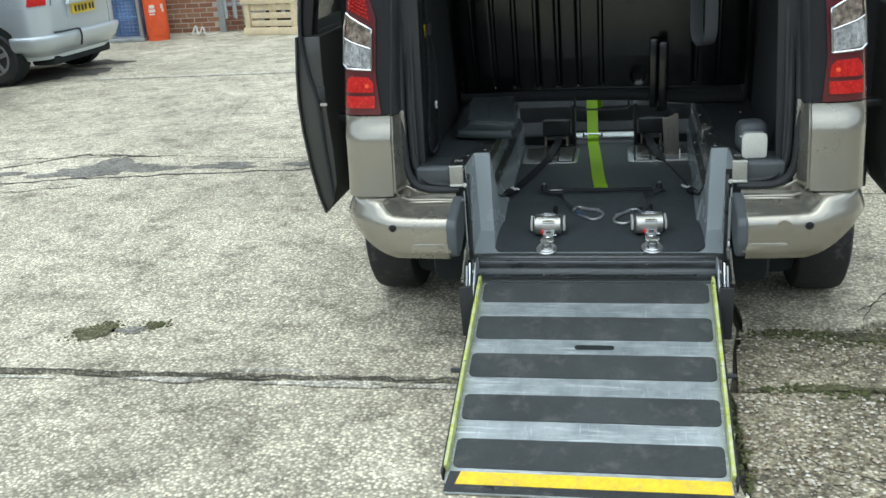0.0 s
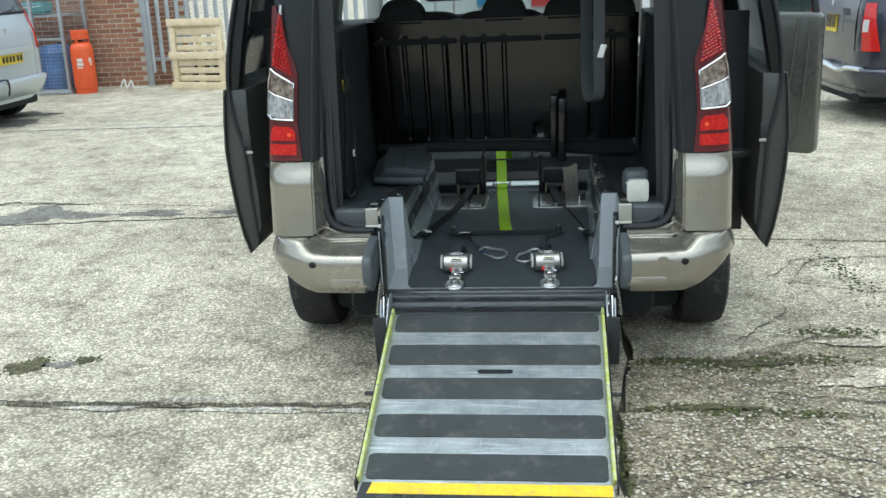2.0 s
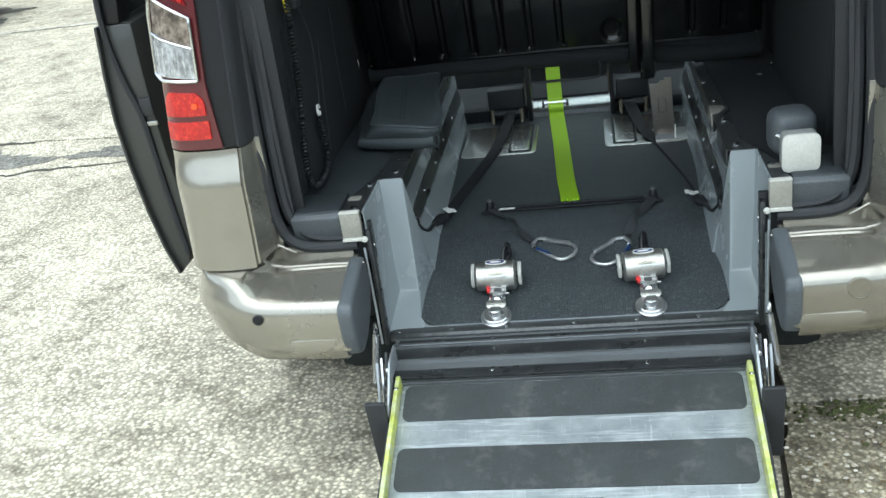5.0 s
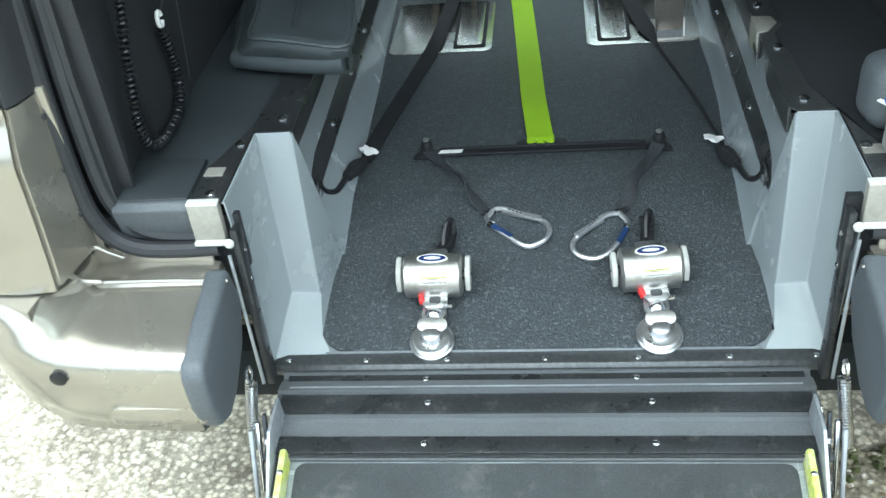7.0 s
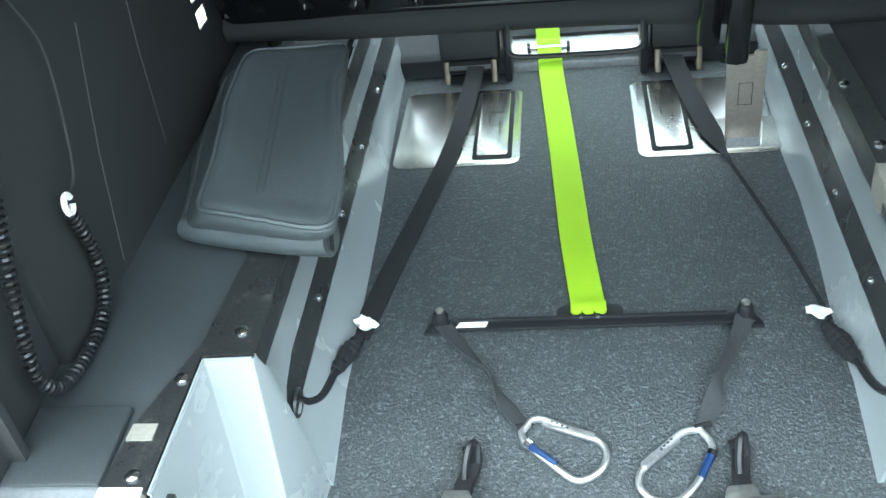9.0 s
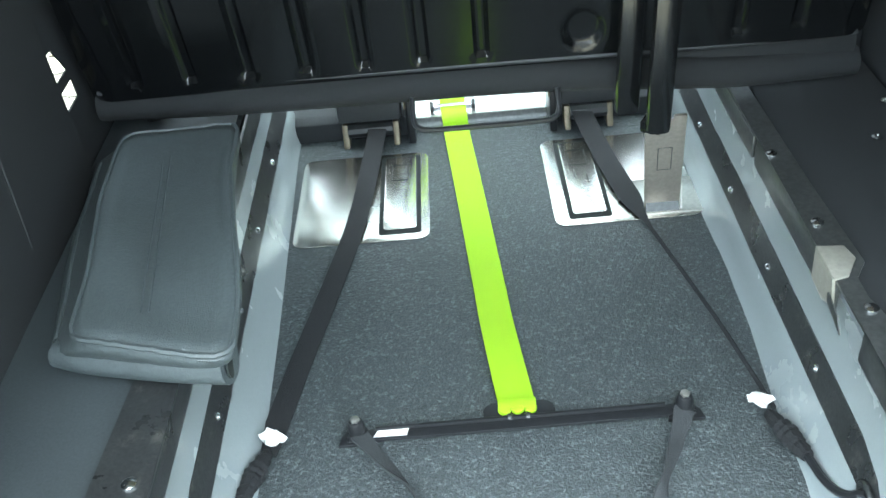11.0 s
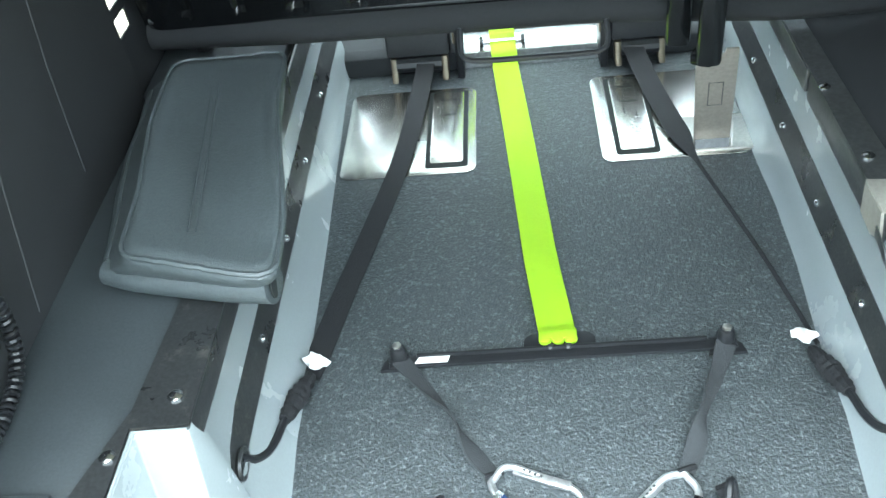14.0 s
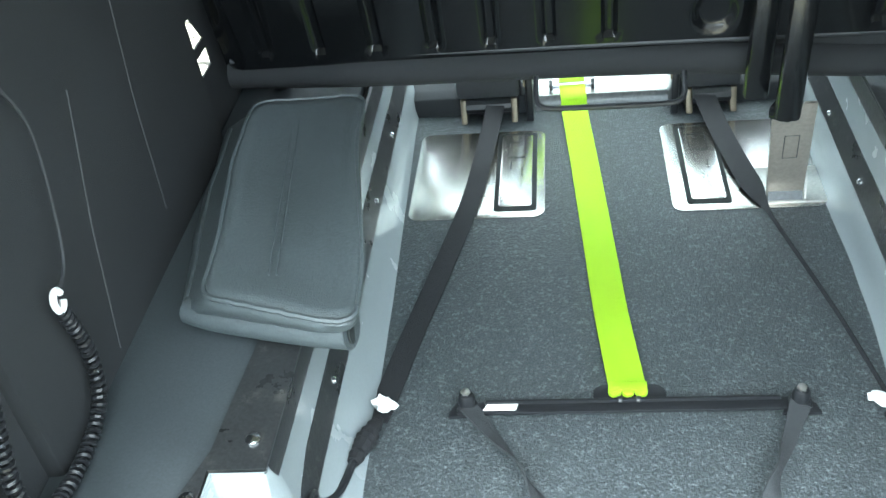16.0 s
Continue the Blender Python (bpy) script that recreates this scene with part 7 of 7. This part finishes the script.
    # tailgate with its gap, shelf over the plate, window
    hatch = put("tailgate", patch(-h + r + 0.03, h - r - 0.03, 0.555, window[0] - 0.04, 0.004, 0.014, 16, 10), paint, angle=60)
    for s in (-1, 1):
        put("tailgate_gap", patch(s * (h - r - 0.03), s * (h - r - 0.042), 0.55, window[0] - 0.03, 0.0045, 0.004, 2, 8), "under", "", hatch)
    put("plate_shelf", patch((-0.40, -0.36), (0.40, 0.36), plate_at[1] + 0.07, plate_at[1] + 0.135, 0.042, 0.04, 12, 3), paint, "", hatch, 50)
    put("plate_recess", patch((-0.34, -0.36), (0.34, 0.36), plate_at[1] - 0.09, plate_at[1] + 0.07, 0.0065, 0.004, 10, 3), paint, "", hatch)
    w2, h2 = plate_size[0] / 2, plate_size[1] / 2
    px, pz = plate_at
    plate = put("number_plate", patch(px - w2, px + w2, pz - h2, pz + h2, 0.016, 0.008, 6, 2), "plate", "yellow number plate with plain dark bars")
    for q in range(6):
        x = px - w2 + plate_size[0] * (0.10 + 0.145 * q + (0.04 if q > 3 else 0))
        put("plate_bar", patch(x, x + plate_size[0] * 0.085, pz - h2 * 0.6, pz + h2 * 0.6, 0.0265, 0.002, 2, 2), "plate_bar", "", plate)
    put("badge", prism(rounded(0.05, 0.05, 0.014, 4, 0.0, 1.10), "y", skin(0, 1.10).y - 0.010, skin(0, 1.10).y - 0.002), "chrome", "", hatch)
    half = h - 0.17
    put("window_seal", patch((-half, -half + 0.14), (half, half - 0.14), window[0], window[1], 0.004, 0.006, 16, 8), "under", "", hatch, 60)
    put("rear_window", patch((-half + 0.025, -half + 0.155), (half - 0.025, half - 0.155), window[0] + 0.03, window[1] - 0.03, 0.009, 0.005, 16, 8), "dark_glass", "dark rear window", hatch, 60)
    put("wiper", tube([skin(0.0, window[0] + 0.02, 0.025), skin(0.38, window[0] + 0.06, 0.022)], 0.008, 6), "black", "", hatch)
    for s in (-1, 1):
        lo, hi = lamp
        cu = s * corner
        cluster = put("tail_lamp", patch((cu - s * lamp_in[0], cu - s * lamp_in[1]), (cu + s * 0.085, cu - s * (lamp_in[1] - 0.10)), lo, hi, 0.012, 0.018, 10, 12), "lamp_red", "red tail lamp", angle=60)
        f0, f1 = insert
        put("clear_lens", patch(cu - s * (lamp_in[0] + lamp_in[1]) * 0.44, cu - s * (lamp_in[0] + lamp_in[1]) * 0.14, lo + (hi - lo) * f0, lo + (hi - lo) * f1, 0.016, 0.006, 6, 4), "lamp_white", "", cluster, 60)
        side0 = h - r + turn
        for a, b in ((side0 + 0.08, side0 + 0.92), (side0 + 1.00, side0 + 1.85)):
            put("side_window", patch((s * a, s * (a + 0.06)), (s * b, s * (b - 0.02)), 1.12, 1 + 0.62 * k, 0.004, 0.006, 6, 6), "dark_glass", angle=60)
        put("waist_moulding", patch(s * (side0 + 0.55), s * (side0 + 1.9), 0.60, 0.67, 0.012, 0.012, 4, 2), paint)
        put("door_mirror", box((0.16, 0.10, 0.20), (s * (h + 0.09), 2.75, 1.12), bevel=0.04), paint)
        for y in (0.74, 3.45):
            wheel = put("wheel", lathe([(0.20, -0.085), (0.27, -0.10), (0.31, -0.07), (0.312, 0.07), (0.27, 0.10), (0.20, 0.085)], (s * (h - 0.075), y, 0.312), "x", 28), "tyre")
            put("arch", lathe([(0.352, -0.08), (0.358, 0.081), (0.20, 0.07)], (s * (h - 0.075), y, 0.345), "x", 28), "under", "", wheel)
            put("rim", lathe([(0.03, -0.09), (0.10, -0.075), (0.19, -0.085), (0.20, -0.07), (0.20, 0.07), (0.19, 0.085), (0.10, 0.075), (0.03, 0.09)], (s * (h - 0.072), y, 0.312), "x", 20), "rim", "", wheel)
            for q in range(5):
                a = q * 2 * math.pi / 5
                put("spoke", box((0.03, 0.05, 0.15), (s * (h + 0.005), y + 0.10 * math.sin(a), 0.312 + 0.10 * math.cos(a)), (-math.degrees(a), 0, 0), 0.008), "rim", "", wheel)
    return car


parked_car("silver_van", "pale silver-blue family van parked in the yard", "silver", pose(-6.15, 7.74, 0, 0, 0, 90))
parked_car("dark_van", "dark navy van with chrome bumper strip parked in the yard", "navy", pose(2.88, 6.77, 0, 0, 0, -86), lamp=(0.69, 1.12), lamp_in=(0.09, 0.10), insert=(0.40, 0.66), plate_size=(0.28, 0.20), plate_at=(0.05, 0.93), strip="chrome")
parked_car("dark_car", "dark navy people carrier parked close beside the silver van", "navy", pose(-6.2, 5.30, 0, 0, 0, 90), height=1.80, width=1.75, lamp=(0.83, 1.36), lamp_in=(0.12, 0.17), insert=(0.36, 0.56), window=(1.22, 1.66))

parked_car("green_car", "dark green hatchback parked ahead of the van", "car_green", pose(2.55, 12.6, 0, 0, 0, -72), height=1.5, width=1.7, lamp=(0.80, 1.12), lamp_in=(0.10, 0.05), window=(1.02, 1.36))

strap = thing("bumper_strap", "black elastic strap hooked round the silver bumper", "strap")
part("band", tube(smooth_path([(-6.215, 7.05, 0.556), (-6.185, 7.20, 0.553), (-6.175, 7.42, 0.552), (-6.162, 7.48, 0.545), (-6.150, 7.49, 0.51), (-6.150, 7.49, 0.44), (-6.165, 7.48, 0.36)], 5), 0.012, 6), "black", strap)

# gas bottle
gas = thing("gas_bottle", "orange-red steel gas bottle standing by the brick wall", "gas bottle")
GX, GY = -6.84, 10.83
part("cylinder", lathe([(0.145, 0.05), (0.163, 0.07), (0.168, 0.12), (0.168, 0.62), (0.162, 0.68), (0.138, 0.73), (0.10, 0.755), (0.05, 0.765)], (GX, GY, 0), "z", 32), "orange", gas)
part("foot_ring", lathe([(0.150, 0.0), (0.157, 0.0), (0.157, 0.07), (0.150, 0.07)], (GX, GY, 0), "z", 32), "orange", gas)
collar = bmesh.new()
for k in range(3):
    a = k * 2.094 + 0.5
    tube([(GX + 0.11 * math.cos(a + d), GY + 0.11 * math.sin(a + d), z) for d, z in ((0, 0.74), (0.05, 0.90))], 0.02, 6, collar)
part("collar", lathe([(0.115, 0.80), (0.128, 0.80), (0.130, 0.93), (0.117, 0.935)], (GX, GY, 0), "z", 28), "orange", gas, "orange valve collar")
part("collar_post", collar, "orange", gas)
part("valve", lathe([(0.03, 0.76), (0.03, 0.82), (0.02, 0.84), (0.025, 0.88), (0, 0.885)], (GX, GY, 0), "z", 12), "dull_steel", gas)
for x, z, w, h in ((-0.07, 0.50, 0.09, 0.05), (-0.07, 0.44, 0.11, 0.045), (-0.075, 0.39, 0.09, 0.02), (0.10, 0.50, 0.05, 0.06), (0.11, 0.44, 0.04, 0.05)):
    rows = []
    for j in range(2):
        rows.append([(GX + 0.1695 * math.sin(a), GY - 0.1695 * math.cos(a), z + (j - 0.5) * h) for a in np.linspace((x - w / 2) / 0.187, (x + w / 2) / 0.187, 5) + 0.55])
    part("stencil_bar", thick(rows, 0.001), "pale_mark", gas)

# pallet on its edge
pallet = thing("pallet", "pale pine pallet standing on its edge by the fence", "pallet")
pm = pose(-5.50, 10.93, 0, 0, 0, -14)


def plank(nm, size, at):
    bm = box(size, at, bevel=0.004)
    bm.transform(pm)
    part(nm, bm, "pine", pallet)


for z, w in ((0.055, 0.94), (0.50, 0.96), (0.985, 0.92)):
    plank("board", (w, 0.022, 0.105), (0.46, -0.012, z))
for x in (0.055, 0.865):
    plank("bearer", (0.085, 0.075, 1.02), (x, 0.038, 0.515))
plank("bearer", (0.085, 0.06, 1.02), (0.46, 0.09, 0.515))
for z in (0.16, 0.275, 0.39, 0.61, 0.725, 0.84, 0.93):
    plank("board", (0.72, 0.02, 0.085), (0.46, 0.045, z))
litter_hose = thing("hose_scrap", "tangled pale hose scrap lying by the wall", "hose")
part("hose", tube(smooth_path([(-6.45, 11.15, 0.02), (-6.40, 11.2, 0.14), (-6.33, 11.12, 0.02), (-6.28, 11.18, 0.12), (-6.22, 11.15, 0.015), (-6.05, 11.2, 0.015)], 6), 0.014, 6), "ivory", litter_hose)

# palisade fence
fence = thing("palisade_fence", "galvanised steel palisade fence", "fence")
for k in range(26):
    x = -5.98 + 0.155 * k
    bm = prism([(x - 0.034, 11.42), (x - 0.012, 11.405), (x + 0.012, 11.405), (x + 0.034, 11.42), (x + 0.03, 11.426), (x + 0.010, 11.412), (x - 0.010, 11.412), (x - 0.03, 11.426)], "z", 0.21, 2.35)
    part("pale", bm, "zinc", fence)
for z in (0.42, 2.0):
    part("rail", box((4.2, 0.045, 0.045), (-3.9, 11.45, z), bevel=0.004), "zinc", fence)
part("post", box((0.10, 0.06, 2.4), (-6.06, 11.46, 1.2), bevel=0.006), "zinc", fence)
part("post", box((0.10, 0.06, 2.4), (-3.3, 11.50, 1.2), bevel=0.006), "zinc", fence)

# mesh cage with drums
cage = thing("mesh_cage", "grey steel mesh cage holding blue drums and plastic sacks", "cage")
CX0, CX1, CY0, CY1 = -8.5, -7.05, 10.72, 11.5
for x, y in ((CX0, CY0), (CX1, CY0), (CX1, CY1), (CX0, CY1), (-7.5, CY0)):
    part("post", box((0.05, 0.05, 2.2), (x, y, 1.1), bevel=0.005), "zinc", cage)
for z in (0.06, 0.82, 1.5, 2.18):
    part("rail", box((CX1 - CX0, 0.03, 0.035), ((CX0 + CX1) / 2, CY0, z)), "zinc", cage)
    part("rail", box((0.03, CY1 - CY0, 0.035), (CX1, (CY0 + CY1) / 2, z)), "zinc", cage)
wires = bmesh.new()
for k in range(24):
    x = CX0 + (CX1 - CX0) * k / 23
    tube([(x, CY0, 0.06), (x, CY0, 2.18)], 0.0017, 4, wires)
for k in range(16):
    y = CY0 + (CY1 - CY0) * k / 15
    tube([(CX1, y, 0.06), (CX1, y, 2.18)], 0.0017, 4, wires)
for k in range(42):
    z = 0.06 + 2.12 * k / 41
    tube([(CX0, CY0, z), (CX1, CY0, z)], 0.0017, 4, wires)
    tube([(CX1, CY0, z), (CX1, CY1, z)], 0.0017, 4, wires)
tagged(part("mesh", wires, "zinc", cage), kind="stuff")
part("base", box((CX1 - CX0 + 0.1, CY1 - CY0 + 0.1, 0.05), ((CX0 + CX1) / 2, (CY0 + CY1) / 2, 0.025), bevel=0.01), "zinc", cage)
for x, y in ((-7.36, 11.05), (-7.95, 11.1)):
    d = thing("blue_drum", "blue plastic drum standing in the cage", "drum", group="drums")
    part("shell", lathe([(0.0, 0.05), (0.24, 0.05), (0.26, 0.08), (0.27, 0.30), (0.28, 0.33), (0.27, 0.36), (0.27, 0.58), (0.28, 0.61), (0.26, 0.66), (0.20, 0.72), (0.08, 0.735), (0, 0.735)], (x, y, 0), "z", 24), "drum_blue", d)
    part("cap", lathe([(0.05, 0.73), (0.05, 0.76), (0, 0.76)], (x + 0.1, y, 0), "z", 12), "black", d)
for x, z, material, nm in ((-7.60, 1.50, "pink", "pink_sack"), (-7.62, 1.28, "teal", "teal_sack")):
    s = thing(nm, f"faded {material} plastic sack on the cage shelf", "sack")
    part("sack", box((0.42, 0.4, 0.2), (x, 11.1, z), bevel=0.07, seg=3), material, s)
    part("tie", tube([(x - 0.2, 10.89, z), (x + 0.2, 10.89, z + 0.02)], 0.008, 5), "white", s)
part("shelf", box((CX1 - CX0 - 0.06, CY1 - CY0 - 0.08, 0.03), ((CX0 + CX1) / 2, 11.12, 1.155)), "zinc", cage)

# building seen through the van, and unseen plain walls added to cut low sky light
shed = thing("workshop", "pale workshop building with red and blue fascia boards", "building")
part("wall", box((14, 0.3, 4.2), (3, 21, 2.1)), "shed", shed)
part("fascia", box((1.0, 0.1, 1.3), (-1.1, 20.8, 1.3), bevel=0.01), "shed_blue", shed)
part("fascia", box((2.4, 0.1, 1.6), (0.9, 20.8, 1.4), bevel=0.01), "shed_red", shed)
part("window", box((2.2, 0.08, 1.2), (4.2, 20.82, 1.5), bevel=0.01), "dark_glass", shed)
part("roof", box((14.6, 0.9, 0.25), (3, 21, 4.3), bevel=0.02), "zinc", shed)

# added out of view, to block the bright low sky
for nm, size, at in (("wall_south", (60, 0.3, 4.0), (0, -24, 2.0)), ("wall_east", (0.3, 46, 4.0), (16, 0, 2.0)), ("wall_west", (0.3, 46, 4.0), (-18, 0, 2.0))):
    tagged(finish(box(size, at), nm, "yard_wall", smooth=False), "unseen plain wall added to close the yard and cut low sky light", "wall", kind="structure")

wall = thing("wall_north", "red brick yard wall with pale mortar", "wall", kind="structure")
part("mortar_bed", box((6.0, 0.2, 2.6), (-9.13, 11.708, 1.3)), "mortar", wall)
part("mortar_bed", box((0.66, 0.2, 2.6), (-5.80, 11.768, 1.3)), "mortar", wall)
# black block added so the gaps at the fence foot stay dark
part("dark_backing", box((3.4, 0.2, 0.42), (-3.81, 11.82, 0.21), bevel=0.01), "under", wall, "dark low block behind the fence")
brick_mesh = None
for row in range(34):
    for k in range(28):
        x = -6.14 - 0.1125 - 0.225 * k + (0.1125 if row % 2 else 0)
        if x > -6.24:
            continue
        z = 0.0375 + 0.075 * row
        near = x > -8.0 and z < 2.2
        if not near:
            continue
        if brick_mesh is None:
            b = part("brick", box((0.212, 0.05, 0.062), (0, 0, 0), bevel=0.004, seg=1), "brick", wall, smooth=False)
            brick_mesh = b.data
        else:
            b = new("brick", brick_mesh)
            b.parent = wall
        b.matrix_basis = pose(x + rng.uniform(-0.003, 0.003), 11.628 + rng.uniform(-0.003, 0.002), z + rng.uniform(-0.002, 0.002))
for row in range(28):
    for k in range(3):
        b = new("brick", brick_mesh)
        b.parent = wall
        b.matrix_basis = pose(-6.02 + 0.225 * k - (0.1125 if row % 2 else 0), 11.688, 0.0375 + 0.075 * row)
far = bmesh.new()
for row in range(34):
    for k in range(8, 27):
        x = -6.14 - 0.1125 - 0.225 * k + (0.1125 if row % 2 else 0)
        if x <= -8.0:
            box((0.215, 0.05, 0.065), (x, 11.628, 0.0375 + 0.075 * row), bm=far)
tagged(part("brick_courses", far, "brick", wall, smooth=False), kind="stuff")
